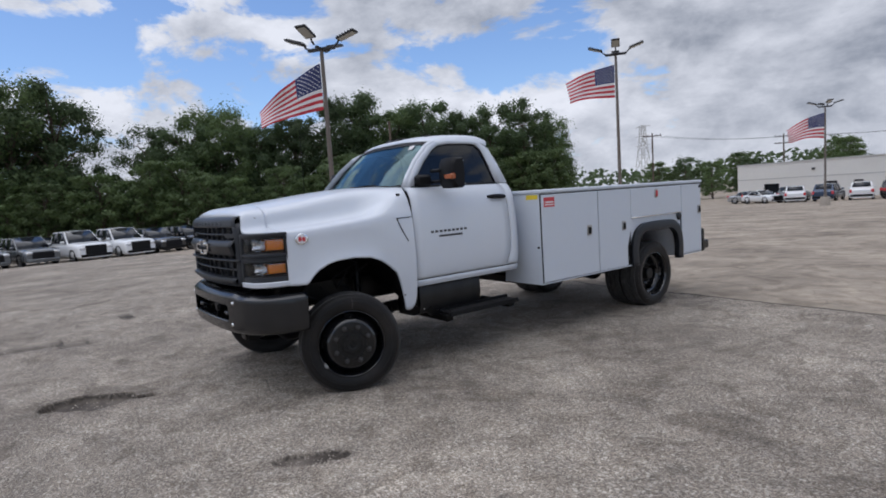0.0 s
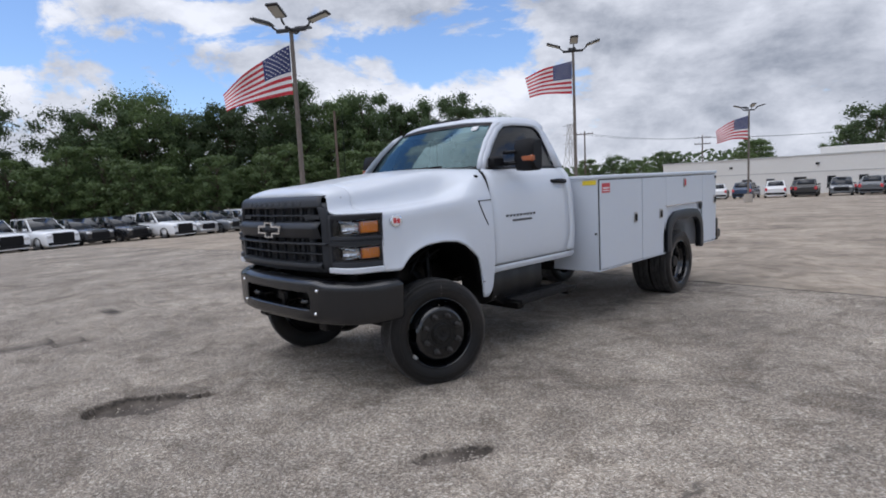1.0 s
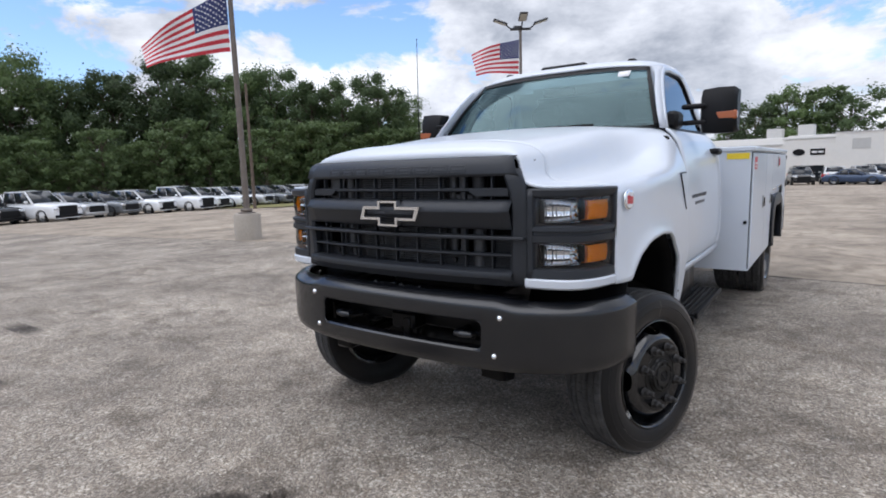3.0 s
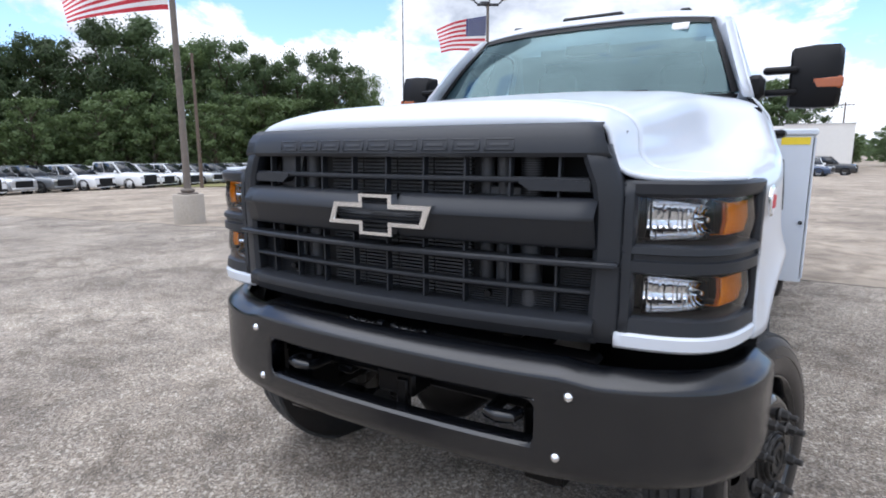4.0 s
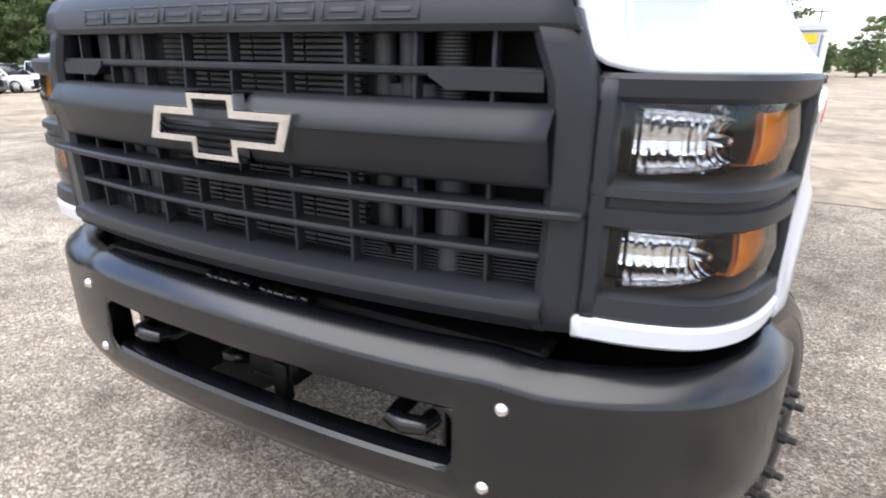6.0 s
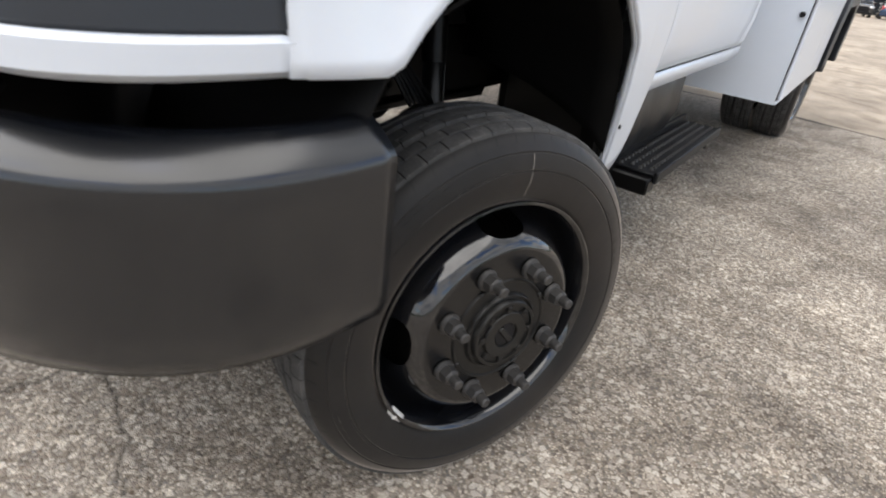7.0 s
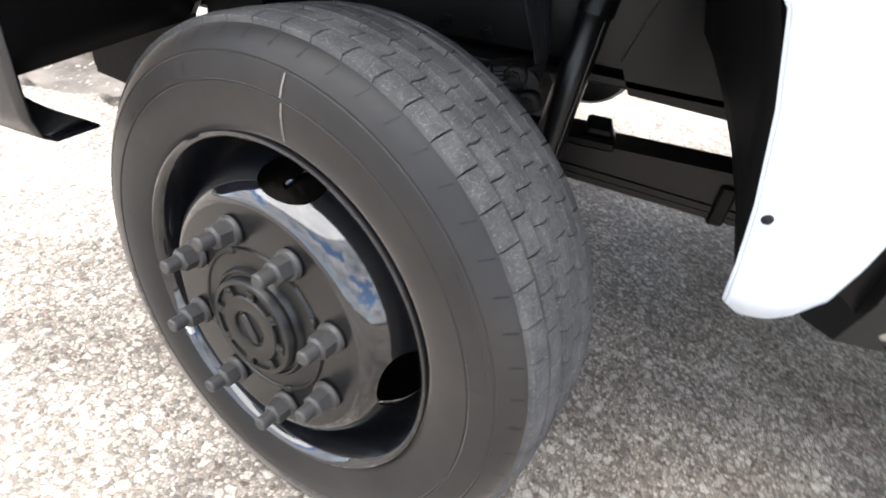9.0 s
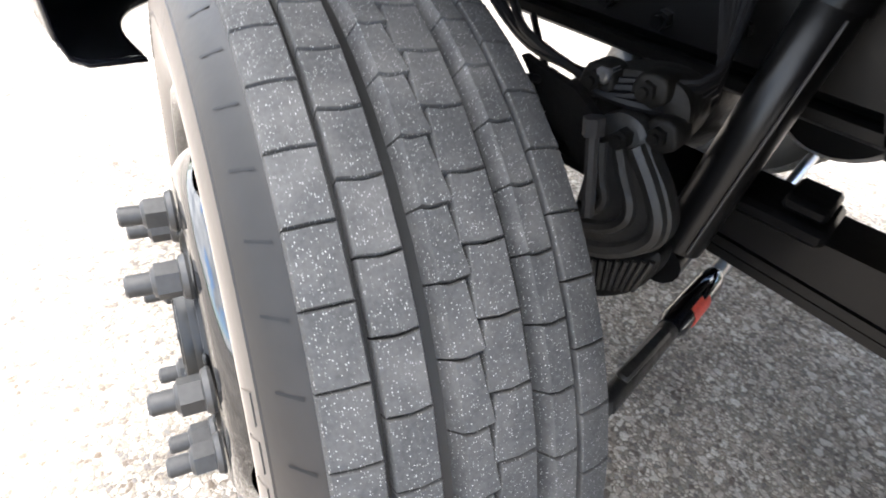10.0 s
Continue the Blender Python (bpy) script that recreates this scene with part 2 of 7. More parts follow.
wall_white = material("painted_block_wall", (0.72, 0.70, 0.66), 0.8, grain=0.05, scale=3, bump=0.1, dirt=0.25, dirt_color=(0.55, 0.52, 0.47))
wall_trim = material("wall_trim", (0.50, 0.49, 0.47), 0.7, grain=0.08, scale=3)
window_dark = material("dark_window", (0.015, 0.018, 0.022), 0.06, grain=0.2, scale=2)
grass = material("dry_verge_grass", (0.19, 0.17, 0.06), 0.95, grain=0.5, scale=20, bump=0.5, dirt=0.5, dirt_color=(0.09, 0.12, 0.03))


def asphalt_material():
    """Worn asphalt: exposed stones, dusty binder, large stains, cracks and sealed joints."""
    m = bpy.data.materials.new("worn_asphalt")
    m.use_nodes = True
    t = m.node_tree
    b = t.nodes["Principled BSDF"]
    tc = t.nodes.new("ShaderNodeTexCoord")

    def nd(kind, src=None, **ins):
        n = t.nodes.new(kind)
        if src is not None:
            t.links.new(src, n.inputs["Vector"])
        for k, v in ins.items():
            n.inputs[k.replace("_", " ")].default_value = v
        return n

    def ramp(src, a, ca, bb, cb):
        r = t.nodes.new("ShaderNodeValToRGB")
        r.color_ramp.elements[0].position, r.color_ramp.elements[0].color = a, (*ca, 1)
        r.color_ramp.elements[1].position, r.color_ramp.elements[1].color = bb, (*cb, 1)
        t.links.new(src, r.inputs[0])
        return r.outputs[0]

    def mix(fac, a, c, mode="MIX"):
        n = t.nodes.new("ShaderNodeMix")
        n.data_type, n.blend_type = "RGBA", mode
        for i, v in ((0, fac), (6, a), (7, c)):
            if isinstance(v, (int, float)):
                n.inputs[i].default_value = v
            elif isinstance(v, tuple):
                n.inputs[i].default_value = (*v, 1)
            else:
                t.links.new(v, n.inputs[i])
        return n.outputs[2]

    P = tc.outputs["Object"]
    stones = nd("ShaderNodeTexVoronoi", P, Scale=122.0, Randomness=1.0)
    gaps = nd("ShaderNodeTexVoronoi", P, Scale=122.0, Randomness=1.0)
    gaps.feature = "DISTANCE_TO_EDGE"
    sepc = t.nodes.new("ShaderNodeSeparateColor")
    t.links.new(stones.outputs["Color"], sepc.inputs[0])
    tone = ramp(sepc.outputs[0], 0.10, (0.052, 0.044, 0.037), 0.95, (0.64, 0.585, 0.51))
    tone2 = mix(0.30, tone, ramp(sepc.outputs[1], 0.0, (0.24, 0.175, 0.12), 1.0, (0.40, 0.39, 0.385)))
    grit = nd("ShaderNodeTexNoise", P, Scale=420.0, Detail=3.0)
    binder = ramp(grit.outputs["Fac"], 0.3, (0.068, 0.058, 0.049), 0.7, (0.275, 0.24, 0.20))
    edge = ramp(gaps.outputs["Distance"], 0.02, (1, 1, 1), 0.16, (0, 0, 0))
    base = mix(edge, tone2, binder)
    # larger pale stones worn flat at the surface
    big = nd("ShaderNodeTexVoronoi", P, Scale=62.0, Randomness=1.0)
    big_edge = nd("ShaderNodeTexVoronoi", P, Scale=62.0, Randomness=1.0)
    big_edge.feature = "DISTANCE_TO_EDGE"
    sepb = t.nodes.new("ShaderNodeSeparateColor")
    t.links.new(big.outputs["Color"], sepb.inputs[0])
    pale = mix(1.0, ramp(sepb.outputs[2], 0.66, (0, 0, 0), 0.76, (1, 1, 1)), ramp(big_edge.outputs["Distance"], 0.04, (0, 0, 0), 0.13, (1, 1, 1)), "MULTIPLY")
    base = mix(mix(1.0, pale, (0.58, 0.58, 0.58), "MULTIPLY"), base, ramp(sepb.outputs[0], 0.0, (0.26, 0.215, 0.175), 1.0, (0.74, 0.70, 0.64)))
    # the newer coarse paving ends at a joint; past it the lot is smooth and tan
    axes = t.nodes.new("ShaderNodeSeparateXYZ")
    wob = nd("ShaderNodeTexNoise", P, Scale=0.9, Detail=4.0)
    t.links.new(P, axes.inputs[0])
    off = t.nodes.new("ShaderNodeMath")
    off.operation = "MULTIPLY_ADD"
    off.inputs[1].default_value = 0.5
    t.links.new(wob.outputs["Fac"], off.inputs[0])
    t.links.new(axes.outputs["Y"], off.inputs[2])
    span = t.nodes.new("ShaderNodeMapRange")
    span.inputs[1].default_value, span.inputs[2].default_value = 5.26, 5.33
    t.links.new(off.outputs[0], span.inputs[0])
    seam = t.nodes.new("ShaderNodeMath")
    seam.operation = "COMPARE"
    seam.inputs[1].default_value, seam.inputs[2].default_value = 5.27, 0.022
    t.links.new(off.outputs[0], seam.inputs[0])
    smooth_tan = ramp(grit.outputs["Fac"], 0.3, (0.285, 0.245, 0.20), 0.7, (0.375, 0.325, 0.27))
    weight = t.nodes.new("ShaderNodeMath")
    weight.operation = "MULTIPLY"
    weight.inputs[1].default_value = 0.86
    t.links.new(span.outputs[0], weight.inputs[0])
    base = mix(weight.outputs[0], base, smooth_tan)
    base = mix(seam.outputs[0], base, (0.07, 0.06, 0.05))
    large = nd("ShaderNodeTexNoise", P, Scale=0.55, Detail=8.0, Roughness=0.6)
    base = mix(1.0, base, ramp(large.outputs["Fac"], 0.32, (0.64, 0.615, 0.59), 0.66, (1.28, 1.25, 1.20)), "MULTIPLY")
    mid = nd("ShaderNodeTexNoise", P, Scale=4.5, Detail=6.0, Roughness=0.62)
    base = mix(1.0, base, ramp(mid.outputs["Fac"], 0.3, (0.82, 0.82, 0.82), 0.7, (1.16, 1.15, 1.13)), "MULTIPLY")
    # old tyre scrubs and damp patches
    scrub = nd("ShaderNodeTexNoise", P, Scale=1.6, Detail=5.0, Roughness=0.55, Distortion=1.6)
    base = mix(1.0, base, ramp(scrub.outputs["Fac"], 0.36, (0.74, 0.725, 0.71), 0.50, (1.05, 1.05, 1.05)), "MULTIPLY")
    # earth and wet dust lying in the broken places
    soil = t.nodes.new("ShaderNodeAttribute")
    soil.attribute_name = "soil"
    earth = ramp(mid.outputs["Fac"], 0.35, (0.060, 0.049, 0.040), 0.65, (0.185, 0.157, 0.132))
    base = mix(soil.outputs["Fac"], base, earth)
    # shade along each hole's broken edge is put in as dark binder colour
    rim = t.nodes.new("ShaderNodeAttribute")
    rim.attribute_name = "rim"
    base = mix(rim.outputs["Fac"], base, (0.028, 0.023, 0.019))
    # cracks: thin, wandering, in two sizes
    warp = nd("ShaderNodeTexNoise", P, Scale=1.3, Detail=5.0)
    bend = t.nodes.new("ShaderNodeMix")
    bend.data_type = "RGBA"
    bend.blend_type = "LINEAR_LIGHT"
    bend.inputs[0].default_value = 0.35
    t.links.new(P, bend.inputs[6])
    t.links.new(warp.outputs["Color"], bend.inputs[7])
    dark = None
    for scale, width in ((0.23, 0.0034), (0.8, 0.0050)):
        c = nd("ShaderNodeTexVoronoi", bend.outputs[2], Scale=scale, Randomness=1.0)
        c.feature = "DISTANCE_TO_EDGE"
        line = ramp(c.outputs["Distance"], width * 0.3, (1, 1, 1), width, (0, 0, 0))
        gate = nd("ShaderNodeTexNoise", P, Scale=0.5 / scale ** 0.5, Detail=3.0)
        g = ramp(gate.outputs["Fac"], 0.50, (0, 0, 0), 0.64, (0.75, 0.75, 0.75))
        line = mix(1.0, line, g, "MULTIPLY")
        base = mix(line, base, (0.075, 0.066, 0.056))
        dark = line if dark is None else mix(1.0, dark, line, "ADD")
    t.links.new(base, b.inputs["Base Color"])
    b.inputs["Roughness"].default_value = 0.86
    b.inputs["Specular IOR Level"].default_value = 0.35
    relief = mix(0.75, gaps.outputs["Distance"], grit.outputs["Fac"], "ADD")
    deep = mix(1.0, relief, dark, "SUBTRACT")
    bn = t.nodes.new("ShaderNodeBump")
    bn.inputs["Strength"].default_value, bn.inputs["Distance"].default_value = 0.75, 0.006
    t.links.new(deep, bn.inputs["Height"])
    t.links.new(bn.outputs[0], b.inputs["Normal"])
    return m


asphalt = asphalt_material()

# ---- mesh kit ----


class Mesh:
    """Collects faces of one mesh; the last number of a face is its material slot."""

    weld = False

    def __init__(self):
        self.v, self.f, self.m = [], [], []

    def add(self, verts, faces, slot=0):
        n = len(self.v)
        self.v += [tuple(p) for p in verts]
        self.f += [tuple(i + n for i in f) for f in faces]
        self.m += [slot] * len(faces)
        return self

    def box(self, x0, x1, y0, y1, z0, z1, slot=0, c=0.0, nx=1):
        """A box with its upright and level edges cut by c, in nx pieces along x."""
        if c <= 0:
            c = 1e-4
        ring = lambda d: [(y0 + c, z0 + d), (y1 - c, z0 + d), (y1 - d, z0 + c), (y1 - d, z1 - c), (y1 - c, z1 - d), (y0 + c, z1 - d), (y0 + d, z1 - c), (y0 + d, z0 + c)]
        rows = [(x0, c)] + [(x0 + c, 0)] + [(x0 + (x1 - x0) * i / nx, 0) for i in range(1, nx)] + [(x1 - c, 0)] + [(x1, c)]
        verts = [(x, y, z) for x, d in rows for y, z in ring(d)]
        faces = [(8 * r + i, 8 * r + (i + 1) % 8, 8 * r + 8 + (i + 1) % 8, 8 * r + 8 + i) for r in range(len(rows) - 1) for i in range(8)]
        faces += [tuple(range(7, -1, -1)), tuple(8 * (len(rows) - 1) + i for i in range(8))]
        return self.add(verts, [f[::-1] for f in faces], slot)

    def grid(self, rows, slot=0, closed=False, skip=None):
        w = len(rows[0])
        faces = []
        for r in range(len(rows) - 1):
            for i in range(w if closed else w - 1):
                if skip and skip(r, i):
                    continue
                j = (i + 1) % w
                faces.append((r * w + i, r * w + j, (r + 1) * w + j, (r + 1) * w + i))
        return self.add([p for row in rows for p in row], faces, slot)

    def tube(self, path, radius, n=10, slot=0, cap=True):
        path = [Vector(p) for p in path]
        rad = radius if isinstance(radius, (list, tuple)) else [radius] * len(path)
        rows, side = [], None
        for k, p in enumerate(path):
            d = (path[min(k + 1, len(path) - 1)] - path[max(k - 1, 0)]).normalized()
            if side is None:
                side = d.orthogonal().normalized()
            side = (side - d * side.dot(d)).normalized()
            up = d.cross(side)
            rows.append([p + rad[k] * (cos(2 * pi * i / n) * side + sin(2 * pi * i / n) * up) for i in range(n)])
        base = len(self.v)
        self.grid(rows, slot, closed=True)
        if cap:
            self.f += [tuple(base + i for i in range(n - 1, -1, -1)), tuple(base + n * (len(rows) - 1) + i for i in range(n))]
            self.m += [slot, slot]
        return self

    def lathe(self, profile, n=64, slot=0, skip=None):
        """Revolves (radius, along x) about the x axis."""
        rows = [[(w, r * sin(2 * pi * i / n), r * cos(2 * pi * i / n)) for i in range(n)] for r, w in profile]
        return self.grid(rows, slot, closed=True, skip=skip)

    def prism(self, poly, a, b, axis="y", slot=0):
        """A polygon of (u, v) drawn out from a to b along an axis."""
        put = {"x": lambda u, v, d: (d, u, v), "y": lambda u, v, d: (u, d, v), "z": lambda u, v, d: (u, v, d)}[axis]
        n = len(poly)
        verts = [put(u, v, a) for u, v in poly] + [put(u, v, b) for u, v in poly]
        faces = [(i, (i + 1) % n, n + (i + 1) % n, n + i) for i in range(n)] + [tuple(range(n - 1, -1, -1)), tuple(range(n, 2 * n))]
        return self.add(verts, faces, slot)

    def bend(self, f):
        self.v = [tuple(f(*p)) for p in self.v]
        return self

    def data(self, name, mats, angle=40, fix=True):
        me = bpy.data.meshes.new(name)
        me.from_pydata(self.v, [], self.f)
        for m in mats if isinstance(mats, (list, tuple)) else [mats]:
            me.materials.append(m)
        me.polygons.foreach_set("material_index", self.m)
        if fix:
            bm = bmesh.new()
            bm.from_mesh(me)
            if self.weld:
                bmesh.ops.remove_doubles(bm, verts=bm.verts, dist=0.0008)
            bmesh.ops.recalc_face_normals(bm, faces=bm.faces)
            bm.to_mesh(me)
            bm.free()
        me.polygons.foreach_set("use_smooth", [angle > 0] * len(me.polygons))
        if angle > 0:
            me.set_sharp_from_angle(angle=radians(angle))
        return me


def part(name, mesh, mats, parent=None, label="", angle=40, thick=0.0, at=None, fix=True):
    """Links a mesh as one object, under a thing or a part where one is given."""
    ob = new(name, mesh.data(name, mats, angle, fix) if isinstance(mesh, Mesh) else mesh)
    if thick:
        s = ob.modifiers.new("thickness", "SOLIDIFY")
        s.thickness, s.offset = thick, 0
    if parent:
        ob.parent = parent
    if at is not None:
        ob.matrix_basis = at
    if label:
        tagged(ob, label)
    return ob


def curve(points, n):
    """n + 1 points along a smooth curve through the given ones."""
    p = np.array(points, float)
    s = np.r_[0, np.cumsum(np.linalg.norm(np.diff(p, axis=0), axis=1) ** 0.5)]
    m = np.gradient(p, s, axis=0)
    q = np.linspace(0, s[-1], n + 1)
    k = np.clip(np.searchsorted(s, q, side="right") - 1, 0, len(s) - 2)
    h = (s[k + 1] - s[k])[:, None]
    t = ((q - s[k]) / (s[k + 1] - s[k]))[:, None]
    return (2 * t**3 - 3 * t**2 + 1) * p[k] + (t**3 - 2 * t**2 + t) * h * m[k] + (3 * t**2 - 2 * t**3) * p[k + 1] + (t**3 - t**2) * h * m[k + 1]


def skin(sections, ny, nx):
    """A smooth grid through sections, each a list of the same number of (x, y, z)."""
    rows = np.array([curve(s, nx) for s in sections])
    return np.stack([curve(rows[:, i], ny) for i in range(nx + 1)], 1)


def flip(rows):
    return [[(-x, y, z) for x, y, z in row] for row in rows]


def smooth01(a, b, x):
    t = min(1.0, max(0.0, (x - a) / (b - a)))
    return t * t * (3 - 2 * t)


# ---- the lot ----


def lot_height(x, y):
    r = math.hypot(x - 0.5, y)
    fall = -max(0.0, min(r, 70) - 8) * (0.020 + 0.014 * max(0.0, -x / (r + 1e-6)))
    return fall


def hollow(x, y, cx, cy, turn, a, b):
    c, s = cos(turn), sin(turn)
    u, v = (x - cx) * c + (y - cy) * s, -(x - cx) * s + (y - cy) * c
    n = noise.fractal((x * 4, y * 4, 0.3), 1.0, 2.0, 4) * 0.28
    return smooth01(1.06, 0.90, math.hypot(u / a, v / b) + n)


HOLES = ((-0.47, -1.70, 1.06, 0.34, 0.21, 0.055), (-0.27, -1.30, 1.2, 0.09, 0.055, 0.045), (1.86, -0.77, 1.03, 0.22, 0.085, 0.030), (-3.4, -1.9, 1.25, 0.55, 0.15, 0.03), (-4.6, -0.6, 1.3, 0.35, 0.08, 0.02))


def spread(a, b, fine, far, grow):
    out, step = list(np.arange(a, b + 1e-6, fine)), fine
    lo, hi = a, b
    left, right = [], []
    while hi < far:
        step *= grow
        hi += step
        lo -= step
        right.append(hi)
        left.append(lo)
    return left[::-1] + out + right


ground = Mesh()
gx, gy = spread(-0.95, 2.35, 0.017, 900, 1.10), spread(-2.35, -0.35, 0.017, 900, 1.10)
rows, soil, rims = [], [], []
for yy in gy:
    row = []
    for xx in gx:
        z, earth, edge_shade = lot_height(xx, yy), 0.0, 0.0
        if abs(xx) < 6 and abs(yy) < 5:
            z += 0.004 * noise.noise((xx * 1.2, yy * 1.2, 0))
            for cx, cy, turn, a, b, deep in HOLES:
                if (xx - cx) ** 2 + (yy - cy) ** 2 < 1.0:
                    k = hollow(xx, yy, cx, cy, turn, a, b)
                    earth = max(earth, min(1.0, 1.15 * k), 0.22 * hollow(xx, yy, cx, cy, turn, a * 1.5, b * 1.7))
                    # painted shade, strongest on the slope of the hole's edge
                    edge_shade = max(edge_shade, 0.9 * smooth01(0.05, 0.3, k) * smooth01(0.98, 0.70, k))
                    z -= k * (deep + 0.012 * noise.noise((xx * 9, yy * 9, 2)))
        row.append((xx, yy, z))
        soil.append(earth)
        rims.append(edge_shade)
    rows.append(row)
ground.grid(rows)
lot = part("ground", ground, asphalt, label="worn grey asphalt car park with cracks and potholes", angle=60, fix=False)
tagged(lot, category="asphalt lot", kind="structure")
lot.data.attributes.new("soil", "FLOAT", "POINT").data.foreach_set("value", soil)
lot.data.attributes.new("rim", "FLOAT", "POINT").data.foreach_set("value", rims)

# old tyre-wide dust and broken edge stones lying in the hollows
crumbs, rng = Mesh(), random.Random(5)
for cx, cy, turn, a, b, deep in HOLES:
    for _ in range(90):
        u, v = rng.gauss(0, a * 0.55), rng.gauss(0, b * 0.75)
        x, y = cx + u * cos(turn) - v * sin(turn), cy + u * sin(turn) + v * cos(turn)
        s = rng.uniform(0.004, 0.011)
        z = -hollow(x, y, cx, cy, turn, a, b) * deep
        tilt = rng.uniform(0, 6)
        pts = [(x + s * cos(tilt + k * 1.57) * rng.uniform(0.7, 1.2), y + s * sin(tilt + k * 1.57) * rng.uniform(0.7, 1.2), z) for k in range(4)]
        crumbs.add(pts + [(x, y, z + s * 0.9)], [(0, 1, 4), (1, 2, 4), (2, 3, 4), (3, 0, 4)])
loose = part("loose_stones", crumbs, concrete, label="loose grey stones broken out of the asphalt", angle=0)
tagged(loose, category="gravel", kind="stuff")

# ---- service truck ----
truck = new("service_truck")
tagged(truck, "white single-cab service truck with black grille and tool body", "truck")
FRONT_AXLE, REAR_AXLE, STEER = 0.0, 4.22, 19.5

# -- hood and fenders: sections across the truck, from the grille to the windscreen
ARCH = [(-0.52, 0.913), (-0.41, 0.912), (-0.305, 0.908), (-0.285, 0.918), (-0.255, 0.955), (-0.225, 0.985), (-0.20, 1.005), (-0.12, 1.045), (-0.05, 1.062), (0.10, 1.070), (0.25, 1.055), (0.36, 1.012), (0.425, 0.965), (0.475, 0.922), (0.507, 0.890), (0.540, 0.80), (0.569, 0.695), (0.585, 0.62), (0.594, 0.56), (0.612, 0.549), (0.645, 0.549), (0.668, 0.565), (0.692, 0.60), (0.702, 0.66), (0.708, 0.76)]
low_at = lambda y: float(np.interp(y, [a for a, _ in ARCH], [b for _, b in ARCH]))


def clip_section(y, low):
    """The front clip across, from the centre line over the shoulder down to its lower edge."""
    k = smooth01(-0.62, 0.55, y)
    mid_z = 1.512 + 0.118 * smooth01(-0.75, 0.62, y)
    crease_x = 0.575 + 0.06 * k
    crease_z = mid_z - 0.020 - 0.018 * (1 - k)
    slope_x = crease_x + 0.058 + 0.045 * k
    ledge = 1.322 + 0.063 * smooth01(-0.5, 0.6, y)
    out = 0.920 + 0.045 * smooth01(-0.43, 0.02, y) + 0.004 * smooth01(0.2, 0.5, y)
    flare = 0.020 * smooth01(0.45, 0.25, y) * smooth01(-0.46, -0.33, y)
    pan = 0.010 * smooth01(-0.60, -0.40, y)
    fair = slope_x + (out - slope_x) * 0.5
    nose = [(0, mid_z + pan), (0.25, mid_z - 0.003 + pan), (0.42, mid_z - 0.009 + pan * 0.7), (crease_x, crease_z), (crease_x + 0.045, crease_z - 0.042), (slope_x - 0.006, ledge + (crease_z - ledge) * 0.34), (slope_x + 0.035, ledge + 0.020), (fair + 0.03, ledge + 0.006), (out - 0.020, ledge - 0.004), (out - 0.003, ledge - 0.026)]
    # towards the windscreen the shoulder fills out to the line of the doors
    scuttle = [(0, mid_z + pan), (0.25, mid_z - 0.003 + pan), (0.42, mid_z - 0.008 + pan), (0.60, mid_z - 0.012), (0.705, mid_z - 0.018), (0.790, mid_z - 0.031), (0.852, mid_z - 0.062), (0.897, 1.512), (0.933, 1.428), (0.953, 1.372)]
    w = smooth01(0.22, 0.70, y)
    pts = [(p[0] + (q[0] - p[0]) * w, y, p[1] + (q[1] - p[1]) * w) for p, q in zip(nose, scuttle)]
    for i in range(1, 8):
        z = 1.26 + (low - 1.26) * i / 7
        x = out + 0.012 * sin(pi * min(1, max(0, 1.30 - z) / 0.75)) + flare * (i / 7) ** 4
        if z < 0.9:
            x -= 0.028 * (0.9 - z) / 0.35
        pts.append((x, y, z))
    return pts


ys = [-0.46, -0.41, -0.36, -0.32, -0.305, -0.285, -0.27, -0.255, -0.24, -0.225, -0.20, -0.16, -0.12, -0.05, 0.03, 0.10, 0.18, 0.25, 0.31, 0.36, 0.395, 0.425, 0.452, 0.475, 0.491, 0.507, 0.524, 0.540, 0.555, 0.569, 0.578, 0.586, 0.594, 0.603, 0.612, 0.630, 0.648, 0.668, 0.682, 0.692, 0.700, 0.708]
NC = 52
clip_rows = []
for y in ys:
    row = [tuple(p) for p in curve(clip_section(y, low_at(y)), NC)]
    if y < -0.42:
        # set back behind the headlamp
        row = [(x, -0.432 if z < 1.315 else yy, z) for x, yy, z in row]
    # the rear edge follows the foot of the windscreen
    clip_rows.append([(x, yy - 0.09 * smooth01(0.35, 0.708, yy) * smooth01(0.60, 0.0, x) + 0.085 * smooth01(1.50, 1.57, z) * smooth01(0.48, 0.708, yy) * smooth01(0.30, 0.70, x) * smooth01(0.865, 0.80, x), z) for x, yy, z in row])
NOSE = [(0, -0.690, 1.455), (0.25, -0.681, 1.455), (0.42, -0.665, 1.454), (0.566, -0.646, 1.451), (0.593, -0.642, 1.441), (0.612, -0.650, 1.395), (0.634, -0.657, 1.348), (0.70, -0.657, 1.328), (0.84, -0.604, 1.326), (0.897, -0.524, 1.325)]
back_line = clip_section(-0.46, 1.316)[:9] + [(0.897, -0.46, 1.323)]
front_rows = []
for kk in range(13):
    a = kk / 12
    round_in = math.sqrt(max(0.0, 1 - (1 - a) ** 2.2))
    row = [(p[0] + (q[0] - p[0]) * a, p[1] + (q[1] - p[1]) * a, p[2] + (q[2] - p[2]) * (round_in if p[0] < 0.65 else a)) for p, q in zip(NOSE, back_line)]
    front_rows.append([tuple(p) for p in curve(row, 30)])
mirrored = lambda rws: [[(-x, y, z) for x, y, z in row[:0:-1]] + row for row in rws]
hood = part("hood", Mesh().grid(mirrored(clip_rows)).grid(mirrored(front_rows)), white, truck, "one-piece white painted hood and fenders", thick=0.012)
